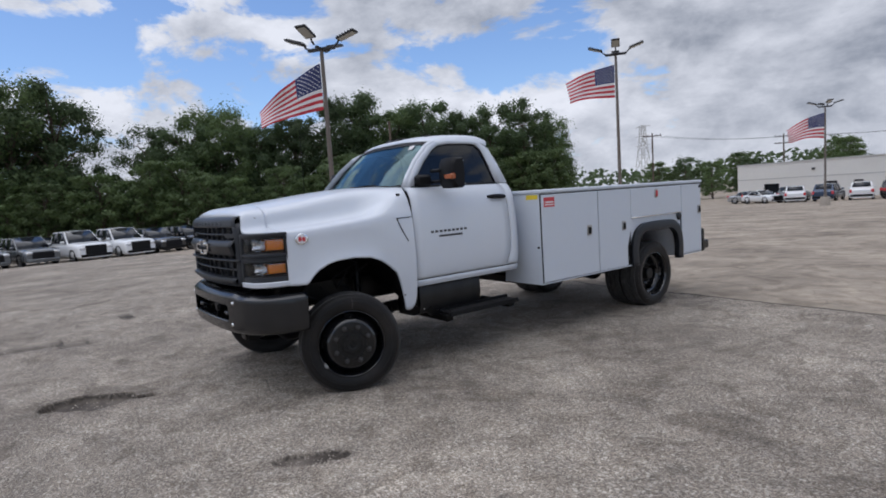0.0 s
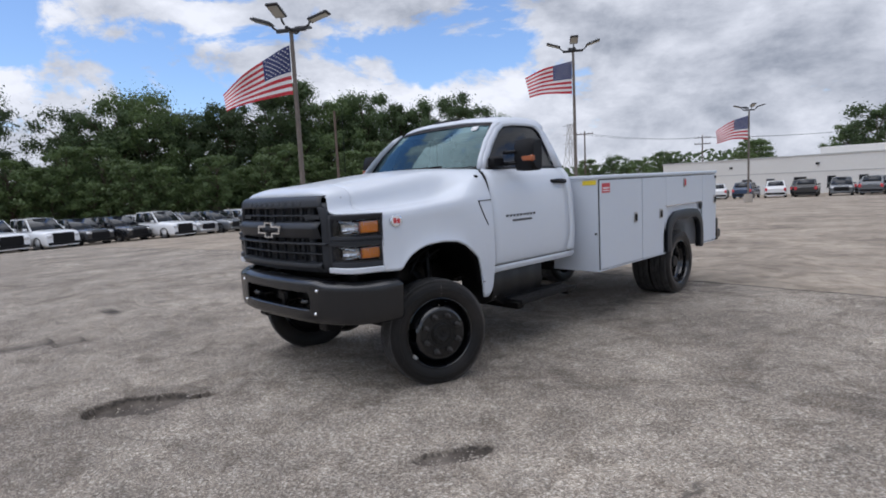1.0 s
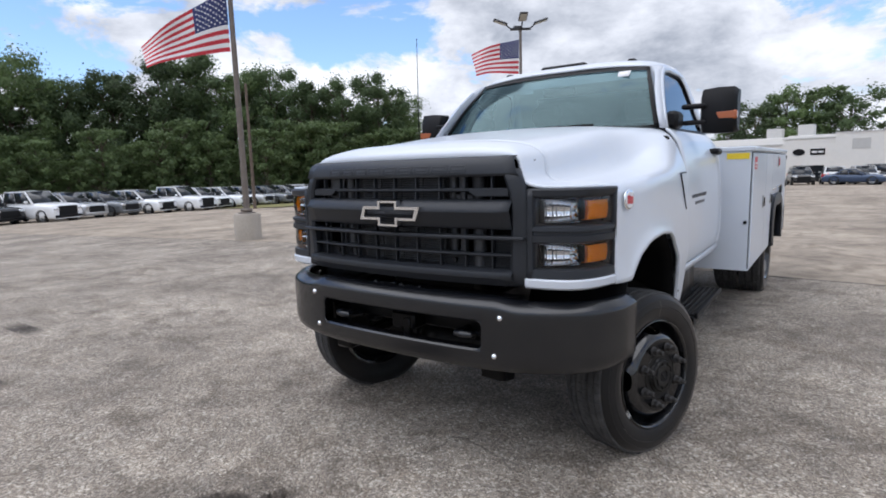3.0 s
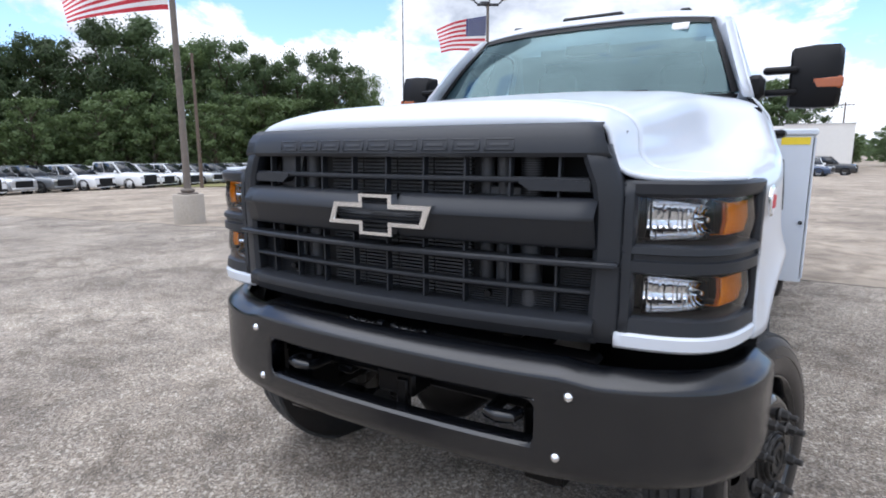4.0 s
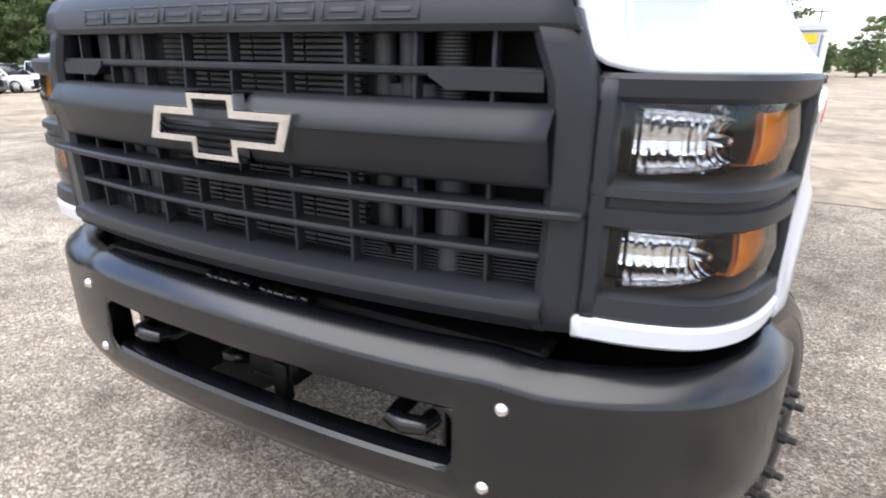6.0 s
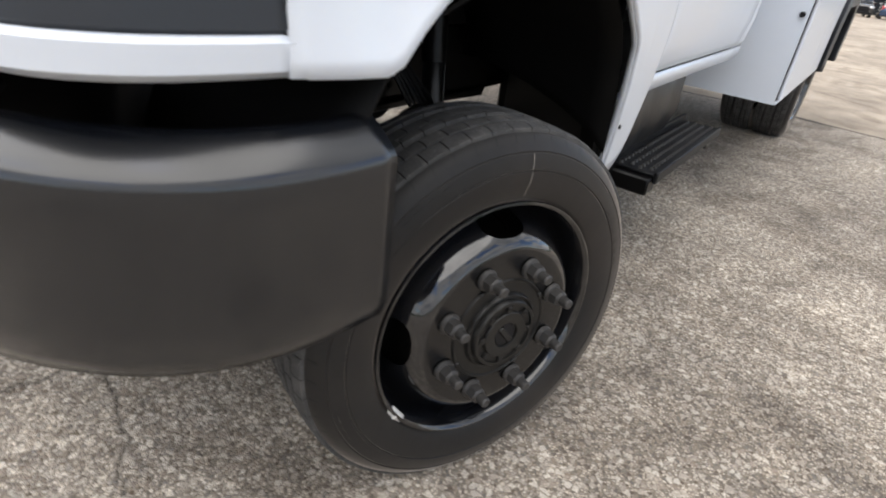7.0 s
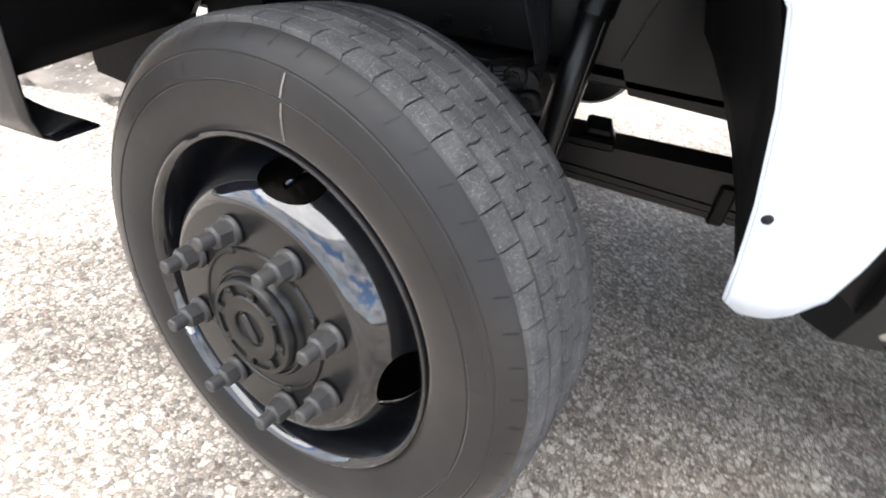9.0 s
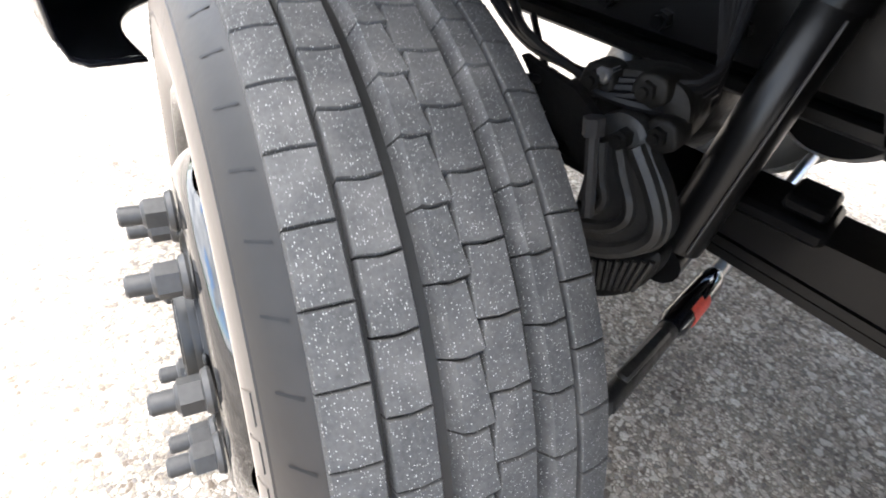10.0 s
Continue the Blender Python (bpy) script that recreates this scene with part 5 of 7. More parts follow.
def front_wheel(parent, m, name="front_wheel"):
    disc = part(name, DISC, None, parent, "gloss black steel wheel with eight lug nuts", at=m)
    tyre = part("tyre", TYRE, None, disc, "black truck tyre with dusty sidewall and block tread")
    tagged(part("tread", TREAD, None, tyre), kind="stuff")
    well = Mesh().lathe([(0.226, -0.015), (0.05, -0.015)], 40)
    part("brake_disc", well, frame_black, disc)
    # hub: a flat flange ring, a stepped cap with pockets between its screws, and a slotted plug
    hub = Mesh().lathe([(0.0, 0.1350), (0.0275, 0.1350), (0.0285, 0.1390), (0.0305, 0.1400), (0.050, 0.1395), (0.0515, 0.1375)], 56)
    hub.lathe([(0.0515, 0.1375), (0.052, 0.1330), (0.0660, 0.1330), (0.0668, 0.1375), (0.0725, 0.1372), (0.0745, 0.1350), (0.0755, 0.1240), (0.0785, 0.1230), (0.0800, 0.1265), (0.0830, 0.1268), (0.0850, 0.1240), (0.0865, 0.1175), (0.1080, 0.1172), (0.1095, 0.1195), (0.1135, 0.1195), (0.1155, 0.1150)], 72)
    cap = part("hub_cap", hub, hub_black, disc, "dusty black hub cap")
    part("plug", Mesh().lathe([(0.0, 0.1362), (0.024, 0.1362), (0.0262, 0.1340)], 32), plastic_dark, cap)
    part("slot", Mesh().box(0.1355, 0.1405, -0.0065, 0.0065, -0.0235, 0.0235, 0, 0.002), hub_black, cap, at=pose(0, 0, 0, 40, 0, 0))
    for k in range(8):
        a = 2 * pi * k / 8
        boss = Mesh().prism([(-0.0068, 0.0515), (-0.0068, 0.0655), (0.0068, 0.0655), (0.0068, 0.0515)], 0.1325, 0.1385, "x")
        part("lobe", boss, hub_black, cap, at=pose(0, 0, 0, math.degrees(a), 0, 0))
        part("cap_screw", Mesh().lathe([(0.0, 0.1378), (0.0018, 0.1378), (0.0022, 0.1400), (0.0042, 0.1402), (0.0048, 0.1385)], 10), hub_black, cap, at=Matrix.Translation((0, -0.060 * sin(a), 0.060 * cos(a))))
    for k in range(4):
        a = 2 * pi * k / 4 + 0.55
        part("tab", Mesh().box(0.1165, 0.1215, -0.008, 0.008, 0.106, 0.117, 0, 0.002), hub_black, cap, at=pose(0, 0, 0, math.degrees(a), 0, 0))
    for k in range(8):
        a = radians(22.5 - 1.5) + 2 * pi * k / 8
        part("lug_nut", NUT, None, disc, at=Matrix.Translation((0.114, 0.1400 * sin(a), 0.1400 * cos(a))) @ pose(0, 0, 0, 31 * k, 0, 0))
    stem = Mesh().tube([(0.02, 0.008, 0.215), (0.045, 0.006, 0.217), (0.070, 0.003, 0.212)], 0.0038, 8).tube([(0.070, 0.003, 0.212), (0.083, 0.002, 0.209)], 0.0048, 8)
    part("valve", stem, chrome, disc, "brass and steel tyre valve")
    chalk = Mesh().grid([[(w, r * sin(a), r * cos(a)) for a in (0.050, 0.056)] for r, w in ((0.278, 0.0990), (0.296, 0.1042), (0.3148, 0.1080), (0.3288, 0.1085))]).grid([[(w, r * sin(a), r * cos(a)) for a in (0.044, 0.050)] for r, w in ((0.3340, 0.1084), (0.346, 0.1074), (0.3615, 0.1034))])
    part("chalk_line", chalk, CHALK, disc, "faded chalk line across the sidewall")
    # raised, worn lettering, kept as plain bars
    for base_a in (0.85, 2.55, 3.95, 5.35):
        for k in range(6):
            a0 = base_a + 0.085 * k
            bar = Mesh().grid([[(w, r * sin(a0 + d), r * cos(a0 + d)) for d in (0, 0.02, 0.04, 0.058)] for r, w in ((0.337, 0.1060), (0.3375, 0.1078), (0.345, 0.1072), (0.3545, 0.1050), (0.355, 0.1025))])
            part("letter_bar", bar, rubber, tyre)
    wt = Mesh().box(0.086, 0.098, -0.024, 0.024, 0.254, 0.272, 0, 0.004)
    wt.box(0.088, 0.1, -0.005, 0.005, 0.262, 0.274, 0, 0.002)
    part("wheel_weight", wt, wall_trim, disc, "white clip-on wheel weight", at=pose(0, 0, 0, -(180 + 53.5), 0, 0))
    return disc


CHALK = material("faded_chalk", (0.20, 0.18, 0.16), 0.9, grain=0.5, scale=200)
TYRE = tyre_mesh().data("tyre", [rubber, tread_rubber, plastic_dark], 38)
TREAD = tread_mesh().data("tread", tread_rubber, 38)
DISC = front_disc().data("front_wheel", [gloss_black, face_black], 32)
nut = Mesh()
hexp = lambda r: [(r * cos(pi / 3 * i), r * sin(pi / 3 * i)) for i in range(6)]
nut.lathe([(0.0, 0.004), (0.0215, 0.004), (0.0225, 0.007), (0.0205, 0.012), (0.0165, 0.0135)], 20)
nut.prism(hexp(0.0178), 0.013, 0.033, "x")
nut.lathe([(0.0155, 0.033), (0.0125, 0.0365), (0.0105, 0.0368), (0.0105, 0.056), (0.0085, 0.0585), (0.0, 0.0585)], 16)
NUT = nut.data("lug_nut", nut_grey, 35)
front_wheel(truck, pose(0.9075, 0.049, 0.3805, 0, -2.3, -STEER) @ pose(0, 0, 0, -2, 0, 0))
front_wheel(truck, pose(-0.872, 0.035, 0.3865, 0, 0, 180 - STEER) @ pose(0, 0, 0, 40, 0, 0))


def rear_disc():
    m = Mesh()
    m.lathe([(0.2455, 0.030), (0.2465, 0.060), (0.2515, 0.080), (0.2570, 0.0925), (0.2610, 0.0985), (0.2640, 0.1000), (0.2672, 0.0992), (0.2685, 0.0960), (0.2672, 0.090), (0.258, 0.080)], 64)
    m.lathe([(0.2455, 0.030), (0.236, 0.005), (0.225, -0.02), (0.220, -0.06), (0.245, -0.085), (0.2640, -0.0905)], 48)
    prof = [(0.05, -0.100), (0.120, -0.100), (0.160, -0.100), (0.172, -0.094), (0.184, -0.075), (0.192, -0.05), (0.197, -0.03), (0.203, -0.015), (0.212, -0.003), (0.225, 0.004), (0.240, 0.008)]
    ring_hole(m, prof, 120, [0.0, pi / 2, pi, 3 * pi / 2], 0.196, 0.030, 0.014)
    return m


RDISC = rear_disc().data("rear_wheel", gloss_black, 32)
for sgn in (1, -1):
    for x, flip_in in ((0.985, 1), (0.715, -1)):
        ang = (0 if sgn > 0 else 180) + (0 if flip_in > 0 else 180)
        w = part("rear_wheel", RDISC, None, truck, "gloss black dual rear wheel", at=pose(sgn * x, REAR_AXLE, 0.3865, 0, 0, ang) @ pose(0, 0, 0, 17, 0, 0))
        tyre = part("tyre", TYRE, None, w, "black truck tyre with dusty sidewall and block tread")
        tagged(part("tread", TREAD, None, tyre), kind="stuff")
        if flip_in > 0:
            hubm = Mesh().lathe([(0.0, 0.035), (0.06, 0.035), (0.068, 0.028), (0.072, -0.05), (0.11, -0.07), (0.11, -0.1)], 32)
            part("hub_cap", hubm, hub_black, w)
            for k in range(8):
                a = radians(22.5) + 2 * pi * k / 8
                part("lug_nut", NUT, None, w, at=Matrix.Translation((-0.098, 0.1375 * sin(a), 0.1375 * cos(a))))

# -- chassis, axle and suspension


def casting(poly, x0, x1, cut):
    """A cast lump: a (y, z) outline drawn out along x with its edges rounded off."""
    cy, cz = (sum(p[i] for p in poly) / len(poly) for i in (0, 1))
    ring = curve(poly + poly[:1], 6 * len(poly))[:-1]
    rows = []
    for x, k in ((x0, 0.0), (x0, 1 - 3.2 * cut / 0.06), (x0 + 0.35 * cut * (1 if x1 > x0 else -1), 1 - 1.2 * cut / 0.06), (x0 + cut * (1 if x1 > x0 else -1), 1.0), (x1 - cut * (1 if x1 > x0 else -1), 1.0), (x1 - 0.35 * cut * (1 if x1 > x0 else -1), 1 - 1.2 * cut / 0.06), (x1, 1 - 3.2 * cut / 0.06), (x1, 0.0)):
        rows.append([(x, cy + (y - cy) * max(k, 0.02), cz + (z - cz) * max(k, 0.02)) for y, z in ring])
    return Mesh().grid(rows, closed=True)


for sgn in (1, -1):
    # boxed rail with a proud lower flange and a joint plate
    rail = Mesh().box(*sorted((sgn * 0.36, sgn * 0.436)), -0.60, 5.25, 0.662, 0.85, 0, 0.014).box(*sorted((sgn * 0.352, sgn * 0.446)), -0.60, 1.6, 0.642, 0.664, 0, 0.005)
    rail_ob = part("frame_rail", rail, rail_black, truck, "glossy black steel chassis rail")
    part("joint_plate", Mesh().prism([(0.44, 0.69), (0.47, 0.634), (0.74, 0.622), (0.76, 0.66), (0.76, 0.84), (0.50, 0.84), (0.47, 0.80)], sgn * 0.436, sgn * 0.446, "x"), rail_black, rail_ob)
    for yb, zb in ((0.10, 0.70), (0.18, 0.695), (0.275, 0.712), (0.05, 0.78), (0.30, 0.80)):
        part("bolt", Mesh().tube([(sgn * 0.436, yb, zb), (sgn * 0.452, yb, zb)], 0.0125, 6).tube([(sgn * 0.452, yb, zb), (sgn * 0.458, yb, zb)], 0.007, 8), frame_black, rail_ob)
    # a thick main leaf over two thin helpers
    spring = Mesh()
    yl = np.linspace(-0.62, 0.90, 17)
    lower = [0.517 - 0.070 * max(0.0, y - 0.15) + (0.10 * y * y if y < 0 else 0) for y in yl]
    upper = [0.545 + 0.007 * max(0.0, y - 0.15) + (0.10 * y * y if y < 0 else 0) for y in yl]
    spring.prism(list(zip(yl, upper)) + list(zip(yl, lower))[::-1], sgn * 0.415, sgn * 0.505, "x")
    for k in (1, 2):
        ys_ = np.linspace(-0.62 + 0.14 * k, 0.90 - 0.08 * k, 13)
        top = [(y, 0.529 - 0.0145 * k - 0.070 * max(0.0, y - 0.15) + (0.10 * y * y if y < 0 else 0)) for y in ys_]
        spring.prism(top + [(y, z - 0.0125) for y, z in top[::-1]], sgn * 0.435, sgn * 0.509, "x")
    leafs = part("leaf_spring", spring, rail_black, truck, "black steel leaf spring")
    part("front_hanger", Mesh().box(*sorted((sgn * 0.40, sgn * 0.515)), -0.66, -0.50, 0.47, 0.70, 0, 0.012).box(*sorted((sgn * 0.37, sgn * 0.47)), -0.52, -0.12, 0.635, 0.67, 0, 0.01).box(*sorted((sgn * 0.40, sgn * 0.515)), -0.52, -0.05, 0.508, 0.560, 0, 0.008).box(*sorted((sgn * 0.42, sgn * 0.50)), -0.36, -0.29, 0.49, 0.66, 0, 0.008), frame_black, leafs)
    part("gusset", Mesh().prism([(-0.64, 0.47), (-0.56, 0.455), (-0.52, 0.525), (-0.44, 0.555), (-0.38, 0.66), (-0.64, 0.68)], sgn * 0.50, sgn * 0.52, "x").prism([(-0.34, 0.60), (-0.22, 0.52), (-0.17, 0.52), (-0.24, 0.74), (-0.34, 0.76)], sgn * 0.53, sgn * 0.545, "x"), frame_black, leafs)
    part("spring_clip", Mesh().box(*sorted((sgn * 0.425, sgn * 0.515)), 0.680, 0.712, 0.440, 0.525, 0, 0.005), frame_black, leafs)
    part("spring_seat", Mesh().box(*sorted((sgn * 0.42, sgn * 0.515)), 0.36, 0.47, 0.540, 0.562, 0, 0.006).box(*sorted((sgn * 0.43, sgn * 0.50)), 0.41, 0.46, 0.562, 0.580, 0, 0.005), frame_black, leafs)
    for yb in (-0.06, 0.08):
        part("u_bolt", Mesh().tube([(sgn * 0.425, yb, 0.36), (sgn * 0.425, yb, 0.555), (sgn * 0.47, yb, 0.575), (sgn * 0.515, yb, 0.555), (sgn * 0.515, yb, 0.36)], 0.009, 8), frame_black, leafs)
    part("spring_plate", Mesh().box(*sorted((sgn * 0.41, sgn * 0.53)), -0.09, 0.11, 0.345, 0.385, 0, 0.012), frame_black, leafs)
    part("hanger", Mesh().box(*sorted((sgn * 0.43, sgn * 0.51)), 0.86, 0.96, 0.44, 0.70, 0, 0.015), frame_black, leafs)
    shock = Mesh().tube([(sgn * 0.562, 0.338, 0.465), (sgn * 0.556, 0.341, 0.495)], 0.018, 12).tube([(sgn * 0.558, 0.340, 0.488), (sgn * 0.556, 0.341, 0.492), (sgn * 0.540, 0.352, 0.62), (sgn * 0.520, 0.366, 0.775), (sgn * 0.519, 0.367, 0.782)], [0.022, 0.029, 0.029, 0.029, 0.024], 20)
    absorber = part("shock_absorber", shock, rail_black, truck, "black tubular shock absorber")
    part("dust_tube", Mesh().tube([(sgn * 0.519, 0.367, 0.775), (sgn * 0.503, 0.378, 0.90)], 0.032, 16).tube([(sgn * 0.503, 0.378, 0.90), (sgn * 0.495, 0.384, 1.0)], 0.016, 10), frame_black, absorber)
    part("lower_eye", Mesh().tube([(sgn * 0.535, 0.334, 0.470), (sgn * 0.585, 0.338, 0.470)], 0.026, 14), frame_black, absorber)
    # a thin grey line down the outer side of the tube
    part("tube_seam", Mesh().tube([(sgn * 0.580, 0.360, 0.50), (sgn * 0.545, 0.384, 0.77)], 0.0018, 6), nut_grey, absorber, "thin grey line along the tube")
    kn = Mesh().box(*sorted((sgn * 0.66, sgn * 0.80)), -0.06, 0.11, 0.27, 0.55, 0, 0.03).tube([(sgn * 0.70, 0.06, 0.24), (sgn * 0.70, 0.05, 0.60)], [0.045, 0.05], 12).box(*sorted((sgn * 0.66, sgn * 0.74)), 0.05, 0.22, 0.25, 0.32, 0, 0.02)
    knuckle = part("steering_knuckle", kn, cast_iron, truck, "dusty cast iron steering knuckle")
    # caliper body over the axle end, with a long forked arm hanging in front of it on a ribbed foot
    part("brake_caliper", casting([(0.150, 0.612), (0.165, 0.640), (0.204, 0.673), (0.274, 0.688), (0.299, 0.676), (0.309, 0.644), (0.287, 0.602), (0.223, 0.590)], sgn * 0.545, sgn * 0.612, 0.007), under_black, knuckle, "black brake caliper", angle=50)
    part("caliper_bracket", Mesh().prism([(0.123, 0.671), (0.170, 0.623), (0.235, 0.578), (0.240, 0.636), (0.197, 0.660)], sgn * 0.640, sgn * 0.654, "x"), under_black, knuckle)
    arm = casting([(0.232, 0.640), (0.252, 0.652), (0.276, 0.648), (0.299, 0.621), (0.325, 0.594), (0.344, 0.563), (0.346, 0.538), (0.330, 0.510), (0.296, 0.484), (0.264, 0.468), (0.238, 0.500), (0.233, 0.563)], sgn * 0.612, sgn * 0.650, 0.009)
    part("steering_arm", arm, cast_iron, knuckle, "dusty forged steering arm", angle=50)
    for xx, rr, line in ((0.648, 0.0105, ((0.280, 0.628), (0.312, 0.592), (0.331, 0.562), (0.333, 0.541), (0.319, 0.518), (0.290, 0.495), (0.258, 0.483))),
                         (0.650, 0.0085, ((0.258, 0.632), (0.277, 0.598), (0.298, 0.565), (0.299, 0.545), (0.282, 0.525), (0.245, 0.508))),
                         (0.648, 0.0070, ((0.244, 0.618), (0.256, 0.580), (0.268, 0.556), (0.262, 0.538), (0.240, 0.530)))):
        part("rib", Mesh().tube([(sgn * xx, *q) for q in curve(line, 22)], rr, 8), cast_iron, knuckle)
    foot = casting([(0.262, 0.472), (0.300, 0.492), (0.344, 0.522), (0.350, 0.498), (0.338, 0.462), (0.312, 0.430), (0.288, 0.416), (0.270, 0.432)], sgn * 0.604, sgn * 0.645, 0.006)
    part("bushing", foot, under_black, knuckle, "dusty ribbed foot", angle=50)
    for k in range(9):
        q = k / 8
        part("rib", Mesh().tube([(sgn * 0.6455, 0.272 + 0.072 * q, 0.466 + 0.046 * q), (sgn * 0.643, 0.284 + 0.052 * q, 0.426 + 0.034 * q)], 0.0032, 6), cast_iron, knuckle)
    for y, z, x in ((0.205, 0.668, 0.612), (0.262, 0.676, 0.606), (0.292, 0.640, 0.614), (0.185, 0.640, 0.622)):
        part("lug", casting([(y - 0.020, z - 0.012), (y - 0.012, z + 0.014), (y + 0.014, z + 0.016), (y + 0.022, z - 0.006), (y, z - 0.020)], sgn * (x - 0.02), sgn * (x + 0.018), 0.004), under_black, knuckle, angle=50)
    part("guide_pin", Mesh().tube([(sgn * 0.662, 0.261, 0.535), (sgn * 0.662, 0.236, 0.632)], 0.0075, 8).tube([(sgn * 0.662, 0.2375, 0.626), (sgn * 0.662, 0.233, 0.645)], 0.012, 6), nut_grey, knuckle, "worn steel guide pin")
    for yb, zb, xb in ((0.262, 0.676, 0.632), (0.292, 0.640, 0.640), (0.205, 0.668, 0.638), (0.265, 0.632, 0.662)):
        part("bolt", Mesh().tube([(sgn * (xb - 0.02), yb, zb), (sgn * xb, yb, zb)], 0.011, 6).tube([(sgn * xb, yb, zb), (sgn * (xb + 0.006), yb, zb)], 0.006, 8), under_black, knuckle)
    for k in range(6):
        d, e = 0.009 * k, 0.006 * (k % 3)
        way = curve([(sgn * (0.47 + d), -0.12 - d, 0.74 + 0.5 * d), (sgn * (0.54 + 0.5 * d), 0.01 + e, 0.695 - 0.5 * d), (sgn * 0.60, 0.085 + 0.4 * d, 0.680 - 0.4 * d), (sgn * (0.605 + e), 0.165 + e, 0.660 + 0.3 * e), (sgn * (0.615 + e), 0.212, 0.668 - e), (sgn * (0.605 + e), 0.259 + e, 0.680 - 0.5 * d), (sgn * (0.575 - d), 0.302, 0.694 - d), (sgn * (0.490 - 0.4 * d), 0.285 - d, 0.780)], 30)
        part("brake_line", Mesh().tube([tuple(q) for q in way], 0.0042 + 0.0014 * (k % 2), 7), plastic_dark, knuckle)
    part("clip", Mesh().box(*sorted((sgn * 0.606, sgn * 0.636)), 0.206, 0.222, 0.668, 0.684, 0, 0.003), steel, knuckle)
    part("sensor_wire", Mesh().tube([tuple(q) for q in curve([(sgn * 0.74, 0.06, 0.60), (sgn * 0.68, 0.15, 0.66), (sgn * 0.58, 0.12, 0.62), (sgn * 0.49, 0.02, 0.66)], 14)], 0.005, 8), plastic_dark, knuckle)
    # bracket between the fender tail and the running board
    tail_b = part("tail_bracket", Mesh().prism([(0.745, 0.66), (0.80, 0.75), (0.86, 0.75), (0.90, 0.58), (0.955, 0.485), (1.06, 0.44), (1.08, 0.372), (0.95, 0.42), (0.80, 0.525), (0.765, 0.55)], sgn * 0.80, sgn * 0.845, "x"), frame_black, truck, "black bracket behind the fender tail")
    for yb, zb in ((0.824, 0.548), (0.850, 0.507)):
        part("bolt", Mesh().lathe([(0, 0.009), (0.008, 0.008), (0.012, 0.004), (0.013, 0.0)], 14), steel, tail_b, "bright bolt head", at=pose(sgn * 0.845, yb, zb, 0, 0, 0 if sgn > 0 else 180))
axle = Mesh().tube([(-0.70, 0.0, 0.40), (0.70, 0.0, 0.40)], 0.055, 16)
fa = part("front_axle", axle, frame_black, truck, "black front drive axle")
pumpkin = Mesh()
pumpkin.grid([[(-0.20 + w, r * sin(a), 0.40 + r * cos(a)) for a in [2 * pi * i / 20 for i in range(20)]] for r, w in ((0.05, -0.20), (0.11, -0.14), (0.165, -0.06), (0.175, 0.02), (0.14, 0.10), (0.07, 0.17), (0.05, 0.2))], closed=True)
part("differential", pumpkin, frame_black, fa)
rod = Mesh().tube([(0.70, 0.22, 0.285), (-0.70, 0.20, 0.285)], 0.017, 12)
tie = part("tie_rod", rod, frame_black, truck, "black steering tie rod")
link = Mesh().tube([(0.640, 0.366, 0.262), (0.52, 0.363, 0.262), (0.415, 0.360, 0.262)], 0.017, 12).tube([(0.640, 0.366, 0.262), (0.69, 0.33, 0.272), (0.70, 0.22, 0.285)], [0.019, 0.024, 0.02], 12).box(0.46, 0.60, 0.352, 0.372, 0.274, 0.285, 0, 0.004)
drag = part("drag_link", link, cast_iron, truck, "black steering link with a bright rod and a red paint mark")
part("clamp", Mesh().tube([(0.435, 0.360, 0.262), (0.42, 0.360, 0.262), (0.262, 0.356, 0.262), (0.240, 0.355, 0.262)], [0.018, 0.024, 0.024, 0.018], 14), gloss_black, drag)
part("rod", Mesh().tube([(0.245, 0.355, 0.262), (-0.45, 0.335, 0.262)], 0.0145, 12), steel, drag, "bright steel rod")
part("paint_mark", Mesh().tube([(0.385, 0.3612, 0.2605), (0.320, 0.3592, 0.2605)], 0.0243, 14), red_paint, drag)
pan = Mesh()
pan.grid([[(x, 0.40 + r * sin(a), 0.645 + r * cos(a)) for a in [2 * pi * i / 28 for i in range(28)]] for r, x in ((0.0, -0.2), (0.08, -0.2), (0.10, -0.17), (0.10, 0.27), (0.085, 0.30), (0.0, 0.30))], closed=True)
part("oil_pan", pan, rail_black, truck, "black rounded oil pan")
eng = Mesh().box(-0.32, 0.28, -0.42, 0.75, 0.74, 1.36, 0, 0.05).box(-0.20, 0.20, 0.70, 1.9, 0.58, 0.86, 0, 0.06).tube([(-0.22, 0.2, 0.50), (0.22, 0.2, 0.50)], 0.0, 4).box(-0.22, 0.22, -0.30, 0.45, 0.60, 0.76, 0, 0.05)
part("engine", eng, frame_black, truck, "dark engine block and gearbox")
rng = random.Random(11)
for k in range(12):
    x0, y0 = rng.uniform(0.28, 0.55), rng.uniform(-0.3, 0.4)
    hose = Mesh().tube([(x0 + rng.uniform(-0.06, 0.06) * j, y0 + rng.uniform(-0.08, 0.1) * j, 0.78 + 0.09 * j + rng.uniform(-0.03, 0.03)) for j in range(6)], rng.uniform(0.006, 0.014), 7)
    part("hose", hose, plastic_dark, truck, "black hose in the wheel bay")
for sgn in (1, -1):
    inner = Mesh().grid([[(sgn * 0.50, y, z) for y in np.linspace(-0.42, 0.62, 6)] for z in (0.86, 1.0, 1.2, 1.40)])
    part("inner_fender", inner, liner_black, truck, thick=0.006)
